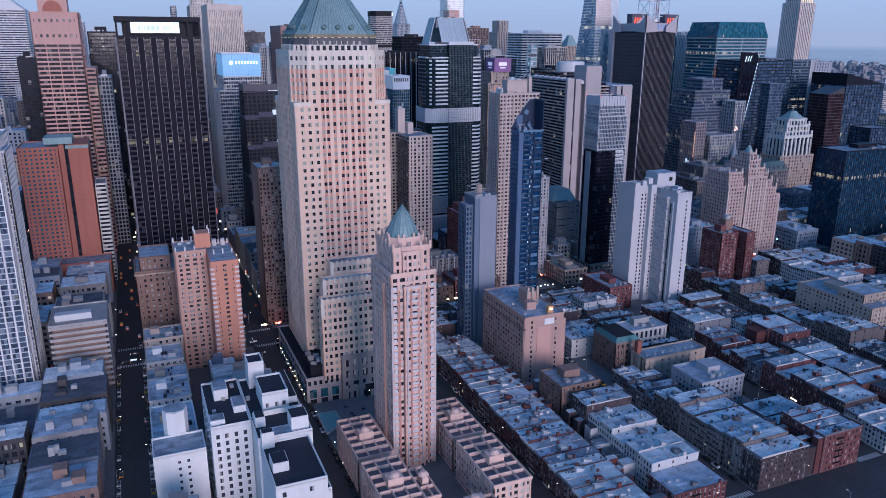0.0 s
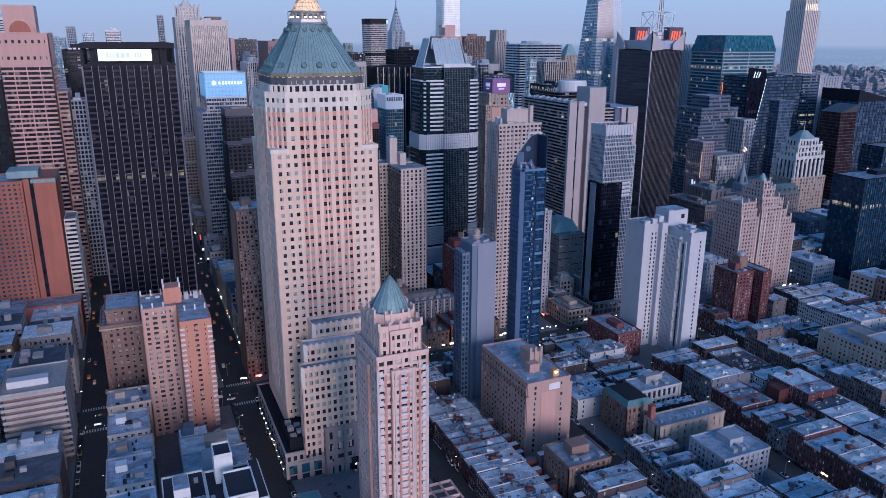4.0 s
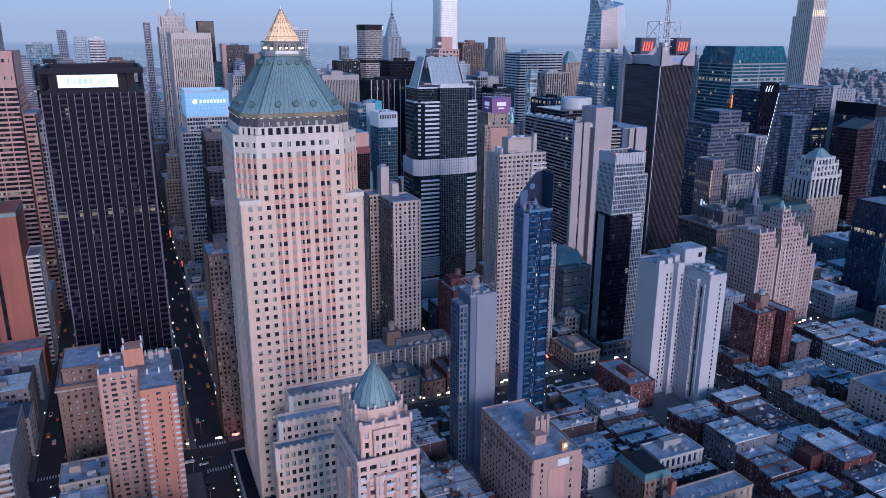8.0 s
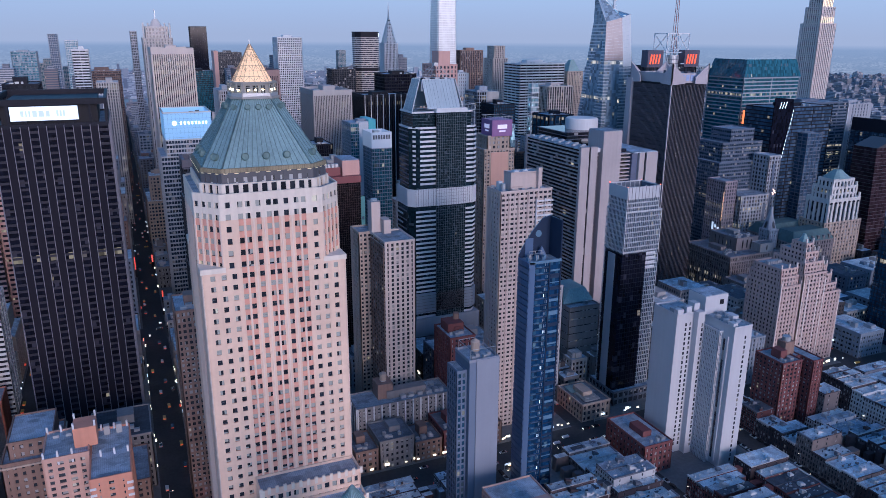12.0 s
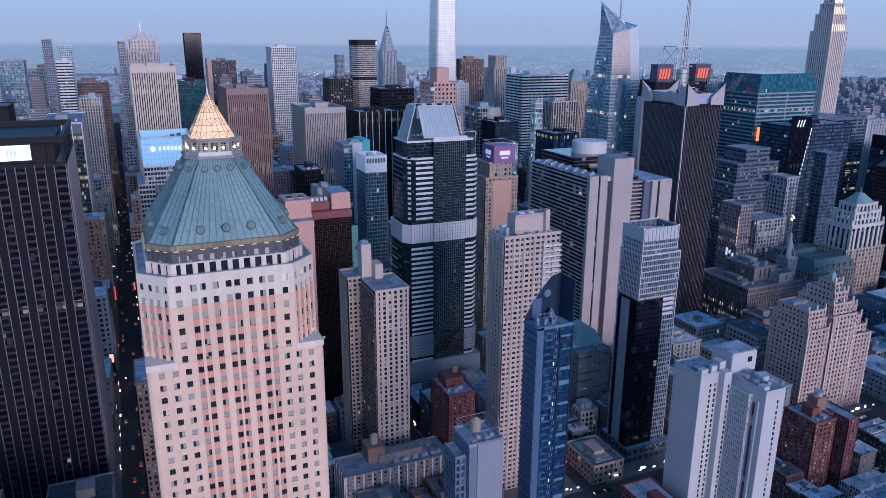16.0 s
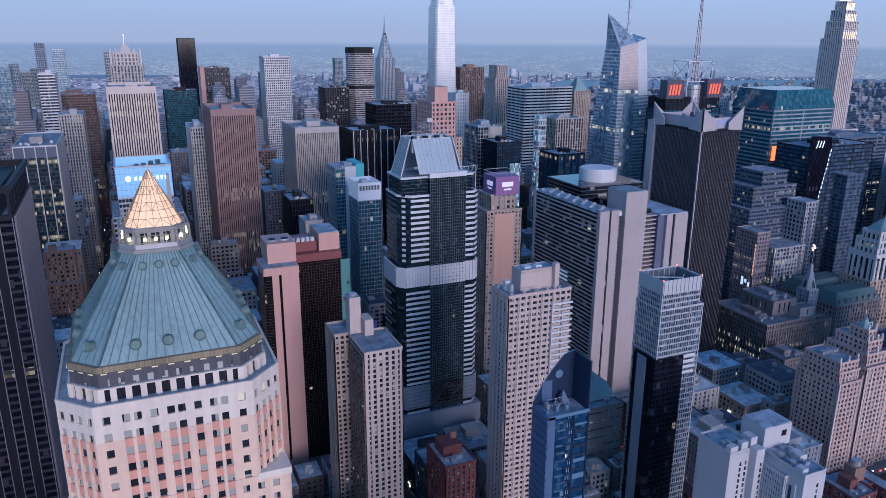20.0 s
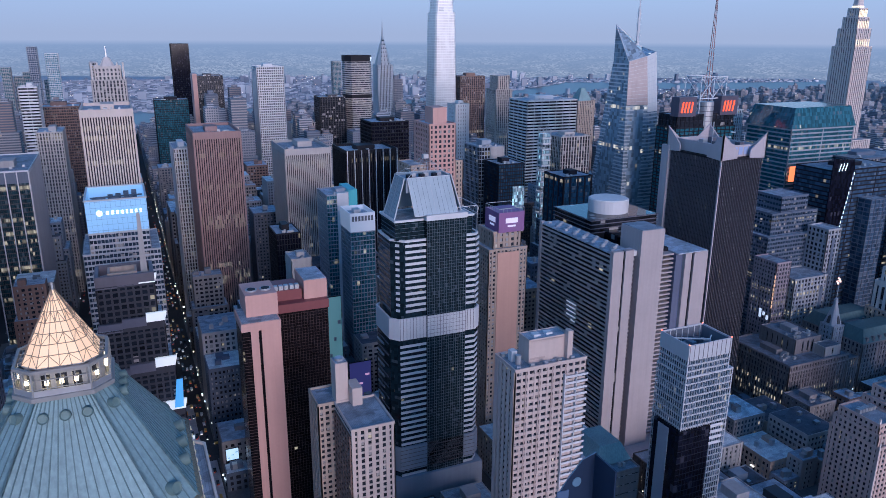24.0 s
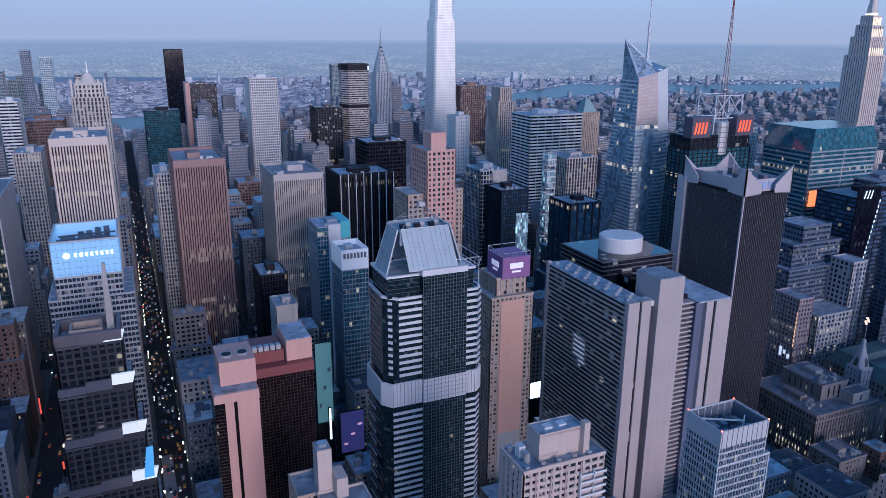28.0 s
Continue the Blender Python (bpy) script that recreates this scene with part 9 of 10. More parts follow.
def piled(x0, x1, y0, y1, z0, z1, m, g, rm, r):
    """A far block as joined geometry: glazed core, piers, spandrels, roof."""
    pile_box(g, x0 + 0.4, x1 - 0.4, y0 + 0.4, y1 - 0.4, z0, z1 - 0.5)
    bay, fl = r.uniform(3.0, 4.6), r.uniform(3.5, 4.2)
    nx, ny, nf = max(1, round((x1 - x0) / bay)), max(1, round((y1 - y0) / bay)), max(1, round((z1 - z0) / fl))
    pw, sh = bay * r.uniform(0.3, 0.55), fl * r.uniform(0.35, 0.5)
    for i in range(nx + 1):
        c = min(max(x0 + (x1 - x0) * i / nx, x0 + pw / 2), x1 - pw / 2)
        pile_box(m, c - pw / 2, c + pw / 2, y0 - 0.1, y0 + 0.4, z0, z1)
    for i in range(ny + 1):
        c = min(max(y0 + (y1 - y0) * i / ny, y0 + pw / 2), y1 - pw / 2)
        for xx in (x0 - 0.1, x1 - 0.3):
            pile_box(m, xx, xx + 0.4, c - pw / 2, c + pw / 2, z0, z1)
    for k in range(nf):
        z = z0 + (z1 - z0) * (k + 1) / nf
        pile_box(m, x0, x1, y0, y1, z - sh, z + (0.9 if k == nf - 1 else 0))
    pile_box(rm, x0 + 0.5, x1 - 0.5, y0 + 0.5, y1 - 0.5, z1 + 0.8, z1 + 1.0)


def fill(x0, x1, y0, y1, h, r, near):
    m, g, rm = r.choice(FILLW), r.choice(FILLG), r.choice(ROOFS)
    w, d = x1 - x0, y1 - y0
    if not near:
        i = min(w, d) * 0.14
        if h > 45 and r.random() < 0.5:
            piled(x0, x1, y0, y1, 0, h * 0.7, m, g, rm, r)
            piled(x0 + i, x1 - i, y0 + i, y1 - i, h * 0.7 + 1, h, m, g, rm, r)
        else:
            piled(x0, x1, y0, y1, 0, h, m, g, rm, r)
        for _ in range(3):
            a, b, s = r.uniform(x0 + i, x1 - i - 6), r.uniform(y0 + i, y1 - i - 6), r.uniform(2, 6)
            pile_box(m if s > 4 else METAL, a, a + s, b, b + s * r.uniform(0.6, 1.3), h + 1.0, h + r.uniform(2.5, 6))
        return
    root = thing("building", {BROWN: "brown brick walk-up building with a flat roof", REDBRICK: "red brick walk-up building with a flat roof", BUFF: "buff brick loft building with a roof bulkhead"}.get(m, "grey stone-faced building with regular windows"), "building", x0, y0, 0.17, "city blocks")
    tier(root, 0, w, 0, d, 0, h, m, g, cap=1.0, bay=r.uniform(2.8, 4.2), floor=r.uniform(3.3, 4.0), pier=r.uniform(0.35, 0.6), span=r.uniform(0.35, 0.5), depth=0.4, joined=True, roof=rm)
    roof_gear(root, 1, w - 1, 1, d - 1, h, 3, m, r.randint(0, 999))


rf, rg = random.Random(5), random.Random(6)
fills = 0
for a, b in zip(STREETS, STREETS[1:]):
    for c, e in zip(AVENUES[1:], AVENUES[2:]):
        if e > 1000 or a > 1000 or a < -270:
            continue
        if c < 100 and (60 < a < 420 or -20 < a < 60):
            continue
        cells = []
        y = c + 14.0
        while y < e - 20:
            wid = rf.uniform(20, 42) if c > 100 else rf.uniform(12, 26)
            wid = min(wid, e - 14 - y)
            for x0, x1 in ((a + 10, a + 40.5), (a + 42, a + 73)):
                cells.append((x0, x1 - rf.uniform(0, 4), y, y + wid - rf.uniform(0.3, 2)))
            y += wid
        for x0, x1, y0, y1 in cells:
            if y1 - y0 < 8:
                continue
            if not free(x0, x1, y0, y1):
                # small low buildings in what is left of the lot
                mx, hy = (x0 + x1) / 2, (y0 + y1) / 2
                for u0, u1, w0, w1 in ((x0, mx - 0.5, y0, hy - 0.5), (mx, x1, y0, hy - 0.5), (x0, mx - 0.5, hy, y1), (mx, x1, hy, y1)):
                    if w1 - w0 > 7 and free(u0, u1, w0, w1):
                        fill(u0, u1, w0, w1, rg.uniform(9, 24), rg, False)
                continue
            my = (y0 + y1) / 2
            if c < 100:
                h = rf.uniform(12, 24)
            elif c < 300:
                h = rf.uniform(16, 38) if a > 60 else rf.uniform(20, 34)
                h += 25 * (rf.random() < 0.2 and my > 230)
            elif c < 600:
                h = rf.uniform(35, 95)
            else:
                h = rf.uniform(50, 120)
            if a > 500:
                h = rf.uniform(35, 75) if my < 400 else rf.uniform(40, 100)
            if a > 390 and my < 400:
                h = rf.uniform(14, 34)
            if -30 < a < 75 and 112 < my < 400:
                h = min(h, 28)
            fill(x0, x1, y0, y1, h, rf, my < 260 and -110 < a < 330 and fills < 80)
            fills += my < 260 and -110 < a < 330

_v2, _f2, _ix, _ms = [], [], [], []
for _m, (_v, _f) in PILE.items():
    _o = len(_v2)
    _v2 += _v
    _f2 += [tuple(i + _o for i in q) for q in _f]
    _ix += [len(_ms)] * len(_f)
    _ms.append(_m)
_me = mesh_of("city_blocks", _v2, _f2, _ms[0])
for _m in _ms[1:]:
    _me.materials.append(_m)
_me.polygons.foreach_set("material_index", _ix)
tagged(new("city_blocks", _me), "packed mid-rise city blocks of brick, stone and glass", "buildings", kind="stuff")

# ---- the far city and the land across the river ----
# wall and window colours lightened and blued, standing in for aerial haze
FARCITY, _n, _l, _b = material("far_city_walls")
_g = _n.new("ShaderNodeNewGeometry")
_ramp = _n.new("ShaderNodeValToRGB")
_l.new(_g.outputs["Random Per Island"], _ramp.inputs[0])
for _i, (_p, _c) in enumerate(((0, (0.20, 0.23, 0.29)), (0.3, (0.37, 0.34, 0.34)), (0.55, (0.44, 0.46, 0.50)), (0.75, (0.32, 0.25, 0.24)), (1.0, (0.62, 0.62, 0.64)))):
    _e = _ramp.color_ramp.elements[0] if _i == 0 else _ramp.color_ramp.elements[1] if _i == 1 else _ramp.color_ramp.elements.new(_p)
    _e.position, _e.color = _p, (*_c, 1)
_v = _n.new("ShaderNodeVectorMath")
_v.operation = "DIVIDE"
_l.new(_g.outputs["Position"], _v.inputs[0])
_v.inputs[1].default_value = (3.6, 3.6, 4.0)
_fl = _n.new("ShaderNodeVectorMath")
_fl.operation = "FLOOR"
_l.new(_v.outputs[0], _fl.inputs[0])
_w = _n.new("ShaderNodeTexWhiteNoise")
_l.new(_fl.outputs[0], _w.inputs["Vector"])
_fr = _n.new("ShaderNodeVectorMath")
_fr.operation = "FRACTION"
_l.new(_v.outputs[0], _fr.inputs[0])
_s = _n.new("ShaderNodeSeparateXYZ")
_l.new(_fr.outputs[0], _s.inputs[0])
_nz = _n.new("ShaderNodeSeparateXYZ")
_l.new(_g.outputs["Normal"], _nz.inputs[0])
_wall = math_node(_n, _l, "LESS_THAN", math_node(_n, _l, "ABSOLUTE", _nz.outputs["Z"]), 0.5)
_win = math_node(_n, _l, "MULTIPLY", _wall, math_node(_n, _l, "MULTIPLY", math_node(_n, _l, "GREATER_THAN", _s.outputs["Z"], 0.45), math_node(_n, _l, "GREATER_THAN", math_node(_n, _l, "ADD", _s.outputs["X"], _s.outputs["Y"]), 0.5)))
_l.new(mix_node(_n, _l, _win, _ramp.outputs[0], (0.13, 0.15, 0.19)), _b.inputs["Base Color"])
_b.inputs["Roughness"].default_value = 0.8
_b.inputs["Emission Color"].default_value = (1.0, 0.75, 0.45, 1)
_l.new(math_node(_n, _l, "MULTIPLY", _win, math_node(_n, _l, "MULTIPLY", math_node(_n, _l, "LESS_THAN", _w.outputs["Value"], 0.02), 0.35)), _b.inputs["Emission Strength"])

# house colours carry the bluish haze of the distance too
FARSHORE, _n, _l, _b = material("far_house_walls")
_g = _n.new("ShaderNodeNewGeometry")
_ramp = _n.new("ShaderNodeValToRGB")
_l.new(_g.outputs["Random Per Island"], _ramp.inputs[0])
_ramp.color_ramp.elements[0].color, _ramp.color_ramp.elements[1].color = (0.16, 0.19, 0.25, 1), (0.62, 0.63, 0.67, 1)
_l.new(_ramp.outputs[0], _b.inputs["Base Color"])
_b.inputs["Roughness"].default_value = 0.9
rc = random.Random(11)
v, f = [], []
for a, b in zip(STREETS + [STREETS[-1] + 83 * i for i in range(1, 20)], STREETS[1:] + [STREETS[-1] + 83 * i for i in range(1, 21)]):
    for c, e in zip(AVENUES[4:], AVENUES[5:]):
        if e < 1000 and a < 1000:
            continue
        y = c + 13
        while y < e - 18:
            wid = min(rc.uniform(18, 45), e - 13 - y)
            for x0, x1 in ((a + 10, a + 40), (a + 42, a + 73)):
                if not free(x0, x1, y, y + wid):
                    continue
                h = rc.uniform(45, 120) if y < 1650 else rc.uniform(25, 90)
                if rc.random() < 0.16 and y < 1700 and a < 800:
                    h += rc.uniform(40, 90)
                if a > 900:
                    h = rc.uniform(28, 90)
                if -60 < a < 80:
                    h *= 0.6
                quad_box(v, f, x0, x1, y, y + wid - 1, 0, h * 0.75)
                i = rc.uniform(1, 6)
                quad_box(v, f, x0 + i, x1 - i, y + i, y + wid - 1 - i, h * 0.75, h)
                quad_box(v, f, x0 + 10, x1 - 10, y + wid * 0.4, y + wid * 0.7, h, h + rc.uniform(3, 8))
            y += wid
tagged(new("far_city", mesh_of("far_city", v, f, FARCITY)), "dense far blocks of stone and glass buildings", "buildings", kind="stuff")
v, f = [], []
rq = random.Random(3)
n = 0
while n < 34000:
    x, y = rq.uniform(-2200, 4600), 2250 + 2700 * rq.random()
    if abs(x - 0.44 * y) > 0.72 * y + 300 or in_river(x, y) or in_river(x + 20, y + 20):
        n += 1
        continue
    s, t, h = rq.uniform(8, 26) * (1 + y / 9000), rq.uniform(8, 26), rq.uniform(4, 11)
    if rq.random() < 0.012:
        h = rq.uniform(20, 60)
    quad_box(v, f, x, x + s, y, y + t, 0, h)
    n += 1
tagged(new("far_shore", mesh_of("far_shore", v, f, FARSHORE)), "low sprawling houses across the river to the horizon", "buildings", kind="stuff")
v, f = [], []
for _ in range(700):
    x, y = rq.uniform(-2200, 4600), rq.uniform(2300, 4950)
    if not in_river(x, y):
        s = rq.uniform(0.6, 1.5)
        quad_box(v, f, x, x + s, y, y + s, 12, 12 + s, True)
tagged(new("far_lamps", mesh_of("far_lamps", v, f, LAMP)), "scattered far street lights across the river", "street lights", kind="stuff")
for _x, _y, _w2, _h in ((-260, 2950, 36, 150), (-330, 2980, 30, 165), (-200, 3000, 28, 120), (-300, 3040, 40, 130), (860, 2890, 34, 180), (-420, 2950, 34, 110)):
    tower("apartment_tower", "tall pale glass tower across the river", _x, _x + _w2, _y, _y + 34, _h, GREY, G_TEAL, 0, 1, "apartment tower", bay=6, floor=5, pier=0.2, span=0.3, joined=True)

# ---- street lamps, cars, lit shopfronts ----
STREETLAMP = glow_mat("street_lamp_glow", (1.0, 0.78, 0.5), 1.3)
lamp = thing("street_lamp", "grey steel street lamp with a lit warm head", "street lamp", -14, 140, 0.17, "street lamps")
put("pole", prism("pole", circle(0, 0, 0.14, 6), 0, 8.2, METAL, circle(0, 0, 0.09, 6)), lamp)
bar((0, 0, 8.1), (1.8, 0, 8.6), 0.07, "arm", METAL, lamp)
block("lamp_head", lamp, STREETLAMP, 1.6, 2.2, -0.18, 0.18, 8.35, 8.55)
for s in (-92, -9, 74, 157, 240, 323):
    for side in (-7.6, 7.6):
        for k in range(5):
            y = -140 + k * 52 + (18 if side > 0 else 0)
            if s == -9 and y < -125:
                continue
            copy_thing(lamp, pose(s + side, y, 0.17, 0, 0, 0 if side < 0 else 180))
for s in (112, -165):
    for side in (-12, 12):
        for k in range(9):
            copy_thing(lamp, pose(-130 + k * 54, s + side, 0.17, 0, 0, 90 if side < 0 else -90))
TAIL = glow_mat("tail_light", (1.0, 0.10, 0.05), 0.22)
HEAD = glow_mat("head_light", (1.0, 0.90, 0.74), 0.8)


def car(name, label, paint):
    c = thing(name, label, "car", 60, 20, 0.0, "cars")
    sec = [(-2.3, 0.35, 0.75), (-2.2, 0.9, 0.86), (-1.2, 0.98, 0.9), (1.0, 0.96, 0.9), (2.1, 0.8, 0.86), (2.3, 0.4, 0.74)]
    v, f = [], []
    for y, z, hw in sec:
        v += [(-hw, y, 0.28), (hw, y, 0.28), (hw, y, z), (-hw, y, z)]
    for i in range(len(sec) - 1):
        for k in range(4):
            f.append((i * 4 + k, i * 4 + (k + 1) % 4, i * 4 + 4 + (k + 1) % 4, i * 4 + 4 + k))
    f += [(3, 2, 1, 0), (20, 21, 22, 23)]
    put("body", mesh_of("body", v, f, paint), c)
    v = [(-0.78, -1.6, 0.92), (0.78, -1.6, 0.92), (0.78, 1.0, 0.92), (-0.78, 1.0, 0.92), (-0.62, -1.0, 1.45), (0.62, -1.0, 1.45), (0.62, 0.4, 1.45), (-0.62, 0.4, 1.45)]
    put("cabin", mesh_of("cabin", v, [(0, 1, 5, 4), (1, 2, 6, 5), (2, 3, 7, 6), (3, 0, 4, 7), (4, 5, 6, 7)], G_DARK), c)
    for x in (-0.82, 0.82):
        for y in (-1.4, 1.4):
            w = put("wheel", WHEEL, c, (x, y, 0.33))
            w.rotation_euler = (0, radians(90), 0)
        block("headlight", c, HEAD, x * 0.8 - 0.2, x * 0.8 + 0.2, 2.2, 2.4, 0.5, 0.75)
        block("tail_light", c, TAIL, x * 0.8 - 0.22, x * 0.8 + 0.22, -2.42, -2.25, 0.6, 0.85)
    return c


WHEEL = prism("wheel", circle(0, 0, 0.33, 10), -0.12, 0.12, BLACKMETAL)
cars = [car("car", "white car on the dark asphalt street", wall_mat("white_car_paint", (0.7, 0.7, 0.7), 0.3, 0.05)), car("car", "black car on the dark asphalt street", wall_mat("black_car_paint", (0.03, 0.03, 0.035), 0.25, 0.1)),
        car("car", "yellow taxi on the dark asphalt street", wall_mat("taxi_yellow", (0.55, 0.34, 0.06), 0.35, 0.05)), car("car", "silver grey car on the asphalt street", wall_mat("grey_car_paint", (0.3, 0.31, 0.33), 0.3, 0.1))]
spots = []
rk = random.Random(9)
for s, y0, y1 in ((-92, -130, 90), (-9, -60, 90), (74, -130, 90), (-92, 130, 300), (-9, 130, 320)):
    y = y0
    while y < y1:
        spots.append((s + rk.choice((-6.2, 6.2, -6.2, 6.2, 0.8)), y, 0))
        y += rk.uniform(34, 80)
for x in range(-200, 330, 12):
    for o in (-6, -1.5, 3, 7):
        if rk.random() < 0.08:
            spots.append((x + rk.uniform(0, 5), 112 + o, 90))
for i, (x, y, a) in enumerate(spots):
    c = cars[rk.choice((0, 1, 3, 0, 1, 3, 1, 3, 2))]
    if i < 4:
        cars[i].matrix_basis = pose(x, y, 0.0, 0, 0, a)
    else:
        copy_thing(c, pose(x, y, 0.0, 0, 0, a))
# traffic and lamps further along the streets
v, f, fx = [], [], []


def speck(k, *b):
    n0 = len(f)
    quad_box(v, f, *b, bottom=True)
    fx.extend([k] * (len(f) - n0))


for s in STREETS[8:15]:
    for side in (-7.2, 7.2):
        y = -146.0
        while y < 95:
            y += rk.choice((5.6, 5.8, 6.2, 11.5))
            k = rk.randrange(3) if rk.random() < 0.6 else 1
            k = 0 if k == 2 and rk.random() < 0.7 else k
            speck(k, s + side - 0.9, s + side + 0.9, y - 2.2, y + 2.2, 0.3, 0.95)
            speck(1, s + side - 0.75, s + side + 0.75, y - 1.3, y + 1.0, 0.95, 1.45)
for s in STREETS[6:17]:
    y = 132.0
    while y < 1500:
        y += rk.uniform(9, 26)
        if any(abs(y - q) < 14 for q in AVENUES):
            continue
        x = s + rk.choice((-5.6, -2, 2, 5.6))
        speck(rk.randrange(3), x - 0.9, x + 0.9, y - 2.2, y + 2.2, 0.3, 1.4)
        speck(3, x - 0.8, x + 0.8, y + 2.25, y + 2.4, 0.5, 0.9)
        speck(4, x - 0.8, x + 0.8, y - 2.4, y - 2.25, 0.6, 1.0)
        if rk.random() < 0.45:
            z = rk.uniform(3, 9)
            q = s + rk.choice((-8.6, 8.6))
            speck(rk.choice((3, 5, 5, 6, 4)), q - 0.5, q + 0.5, y, y + rk.uniform(0.6, 3), z, z + rk.uniform(0.4, 1.6))
for lane in (-4.2, -1.2, 1.8, 5.0):
    y = 150.0
    while y < 1000:
        y += rk.uniform(9, 34)
        if not any(abs(y - q) < 13 for q in AVENUES):
            x = 74 + lane
            speck(rk.choice((0, 1, 1, 1, 2)), x - 0.9, x + 0.9, y - 2.2, y + 2.2, 0.3, 1.4)
            speck(rk.choice((4, 3, 1)), x - 0.7, x + 0.7, y - 2.4, y - 2.25, 0.6, 0.85)
for _k in range(260):
    e = rk.uniform(0.5, 1.3)
    if _k % 2:
        x, y = rk.uniform(-180, 460), rk.choice((98.7, 125.3))
        if any(abs(x - q) < 11 for q in STREETS):
            continue
        speck(rk.choice((5, 5, 5, 6, 4)), x, x + e * 2.2, y - 0.25, y + 0.25, 2.4, 2.4 + e)
    else:
        x, y = rk.choice(STREETS[8:15]) + rk.choice((-9.3, 9.3)), rk.uniform(-140, 420)
        if any(abs(y - q) < 15 for q in AVENUES):
            continue
        speck(rk.choice((5, 5, 3, 6)), x - 0.25, x + 0.25, y, y + e * 1.5, 2.4, 2.4 + e * 0.7)
for _k in range(150):
    y = rk.uniform(390, 1250)
    x, z, e = rk.choice((84.4, 85.2, 83.8, 65.2, 66.0)), rk.uniform(2.5, 9), rk.uniform(0.5, 1.3) * (1 + y / 1500)
    if not any(abs(y - q) < 13 for q in AVENUES):
        speck(rk.choice((5, 5, 5, 3, 6)), x - 0.4, x + 0.4, y, y + e, z, z + e * 0.8)
for c in AVENUES[2:6]:
    for x in range(-230, 900, 9):
        if rk.random() < 0.6:
            y = c + rk.choice((-9, -5, -1, 3, 7))
            speck(rk.randrange(3), x - 2.2, x + 2.2, y - 0.9, y + 0.9, 0.3, 1.4)
            speck(3, x - 2.4, x - 2.25, y - 0.8, y + 0.8, 0.5, 0.9)
            speck(4, x + 2.25, x + 2.4, y - 0.8, y + 0.8, 0.6, 1.0)
        if rk.random() < 0.35:
            q = c + rk.choice((-13.5, 13.5))
            speck(rk.choice((5, 3, 6)), x, x + rk.uniform(0.8, 4), q - 0.3, q + 0.3, 3, 3.6 + rk.uniform(0, 1.4))
me = mesh_of("traffic", v, f, cars[0].children[0].data.materials[0])
for m in (cars[1].children[0].data.materials[0], cars[2].children[0].data.materials[0], HEAD, TAIL, STREETLAMP, COOLLAMP):
    me.materials.append(m)
me.polygons.foreach_set("material_index", fx)
tagged(new("traffic", me), "distant cars, shop lights and street lights along the streets", "traffic", kind="stuff")
# lit shopfronts and small screens low in the streets
PINKGLOW = glow_mat("pink_picture", (0.8, 0.4, 0.55), 0.4)
PLAZA = wall_mat("pale_plaza_paving", (0.42, 0.42, 0.46), 0.8, 0.3, grain=0.5)
tagged(new("pavement_plaza", boxes("pavement_plaza", [(66, 74, 330, 470, 0.02, 0.16), (74.5, 82, 330, 380, 0.02, 0.16), (65, 70, 135, 330, 0.02, 0.16)], PLAZA)), "pale paved pedestrian plaza along the avenue", "pavement", kind="structure")
for i in range(70):
    x, y = rk.choice((-82.6, 0.6, -18.6, 83.6, 147, 166.6, 230.6)), rk.uniform(130, 380)
    if i % 3 == 0:
        x, y = rk.uniform(-190, 330), rk.choice((98.4, 125.6))
    col = (STREETLAMP, COOLLAMP, SIGNWHITE, STREETLAMP, REDLAMP)[rk.randrange(5)]
    sgn = thing("shop_sign", "small lit shop sign over the pavement", "sign", x, y, 0.0, "shop signs")
    w = rk.uniform(1.5, 4)
    a = block("panel", sgn, col, -0.15, 0.15, 0, w, 3.2, 4.2) if i % 3 else block("panel", sgn, col, 0, w, -0.15, 0.15, 3.2, 4.2)
    block("bracket", sgn, METAL, -0.06, 0.06, 0.2, 0.4, 0.17, 3.2)
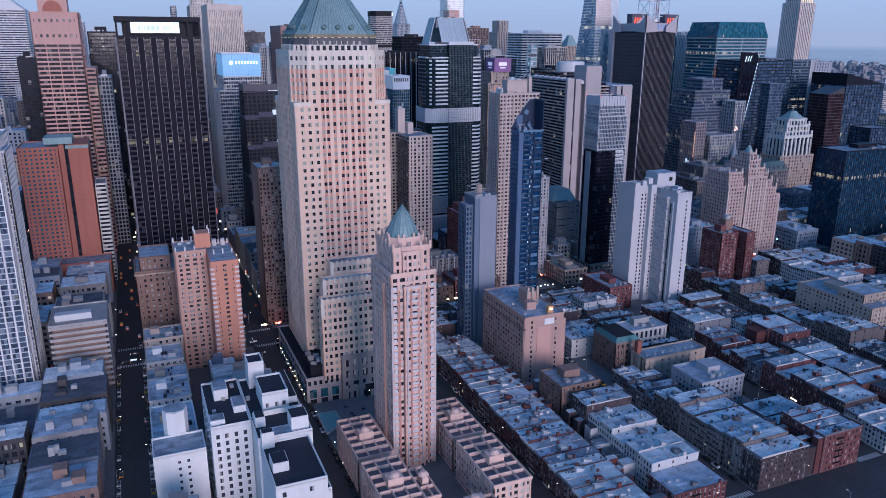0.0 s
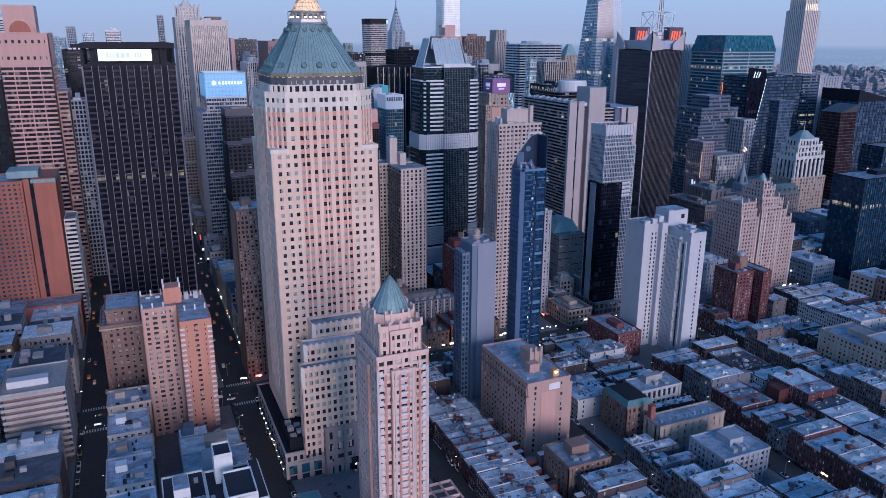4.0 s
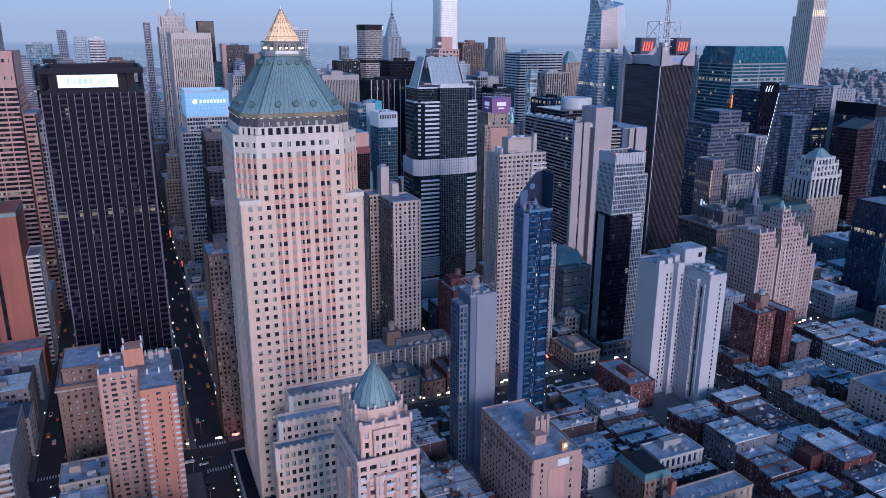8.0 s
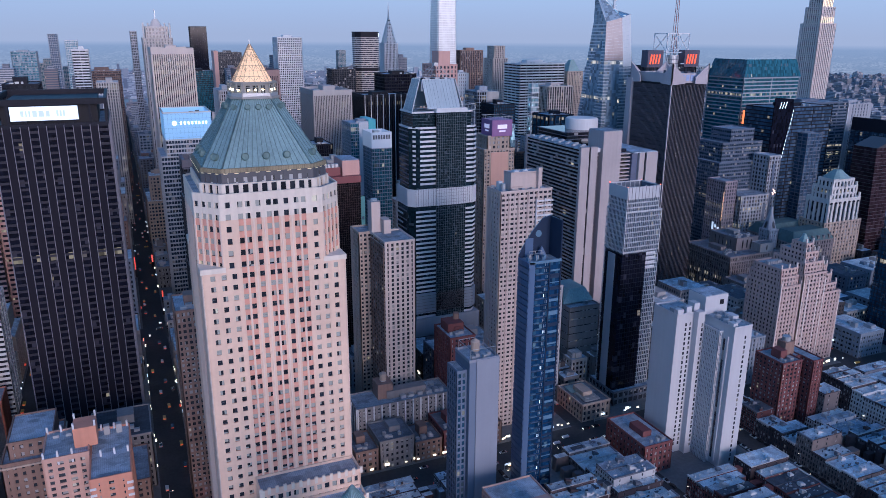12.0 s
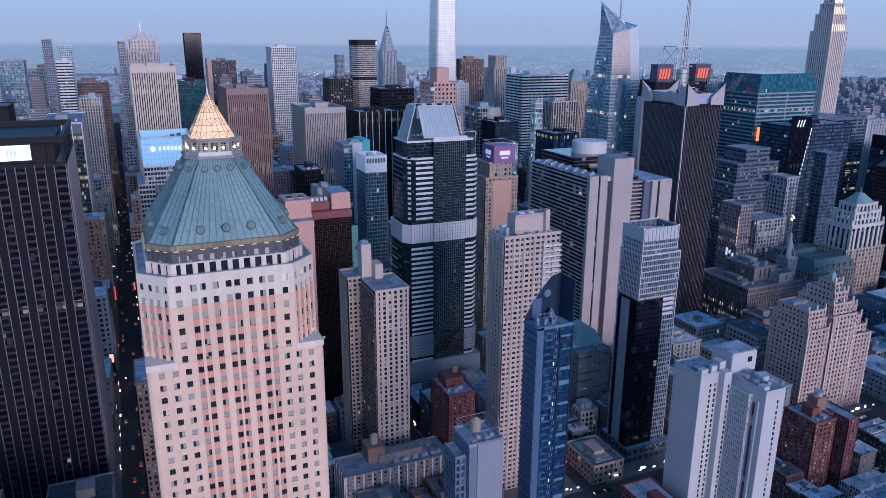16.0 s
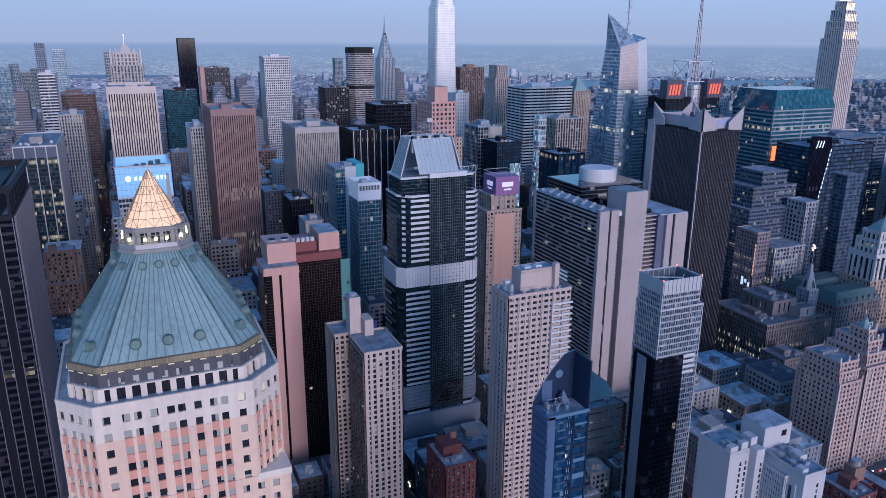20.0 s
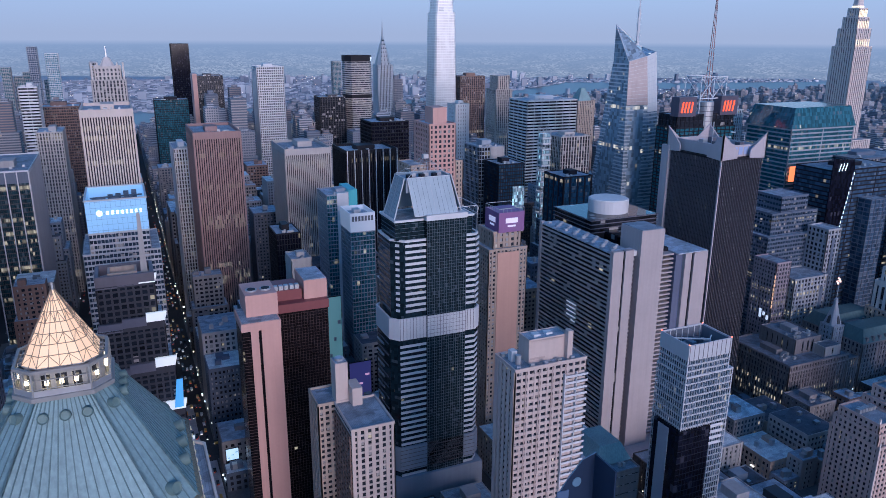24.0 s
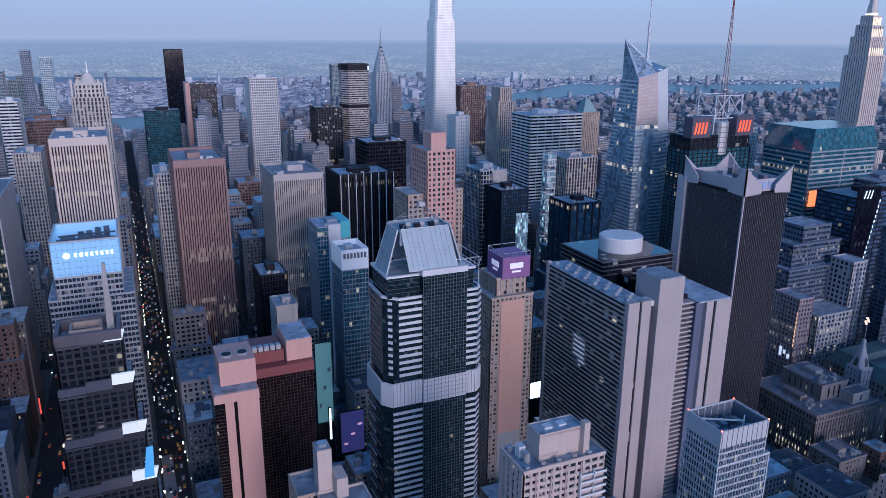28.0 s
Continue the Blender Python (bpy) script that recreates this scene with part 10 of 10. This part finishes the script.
for x, y, z, w, h, c, p in ((334, 388, 33, 13, 13, (0.85, 0.92, 1.0), 2.4), (331, 391, 6, 18, 24, (0.9, 0.88, 0.95), 0.7), (186, 337, 12, 9, 15, (0.9, 0.95, 1.0), 1.6), (177, 396, 30, 1.4, 24, (0.9, 0.92, 1.0), 0.9), (296, 374, 10, 12, 18, (0.8, 0.88, 1.0), 0.8), (170, 400, 42, 11, 60, (0.16, 0.32, 0.32), 0.2), (186, 400, 14, 17, 32, (0.10, 0.09, 0.30), 0.16), (150, 372, 14, 10, 16, (0.5, 0.4, 0.9), 0.4), (58, 318.5, 6, 7, 7, (0.3, 0.7, 1.0), 0.6), (420, 392, 12, 14, 18, (0.9, 0.6, 0.5), 0.5), (-24, 330, 5, 4, 3, (1.0, 0.8, 0.6), 0.5), (84, 345, 4, 11, 8, (0.85, 0.88, 1.0), 0.8), (86, 352, 15, 8, 8, (0.6, 0.75, 0.85), 0.5), (92, 362, 4, 6, 9, (1.0, 0.4, 0.3), 0.7), (86, 378, 5, 9, 6, (1.0, 0.5, 0.3), 0.9), (1.5, 400, 4, 4, 2, (1.0, 0.75, 0.5), 0.9), (1.5, 470, 6, 1.2, 6, (1.0, 0.12, 0.08), 0.5), (236, 396, 8, 14, 22, (0.75, 0.8, 1.0), 1.2), (0.5, 436, 4, 3, 2, (1.0, 0.9, 0.8), 1.0), (-24, 406, 8, 3, 7, (1.0, 0.45, 0.3), 0.7), (-20, 560, 8, 1.6, 14, (1.0, 0.10, 0.08), 0.5), (-2, 590, 6, 1.6, 8, (1.0, 0.14, 0.10), 0.5)):
    bb = thing("billboard", "lit advertising screen on a black steel frame", "billboard", x, y, 0, "billboards")
    block("screen", bb, glow_mat("screen_glow", c, p), 0, w, -0.4, 0, z, z + h)
    block("frame", bb, BLACKMETAL, -0.5, w + 0.5, 0.01, 1.2, 0.15, z + h + 0.5)
    for q in range(3):
        block("picture_bar", bb, PINKGLOW if c[2] == 0.30 else SLATE, w * (0.12 + 0.3 * q), w * (0.28 + 0.32 * q), -0.55, -0.42, z + h * (0.2 + 0.22 * q), z + h * (0.25 + 0.22 * q))
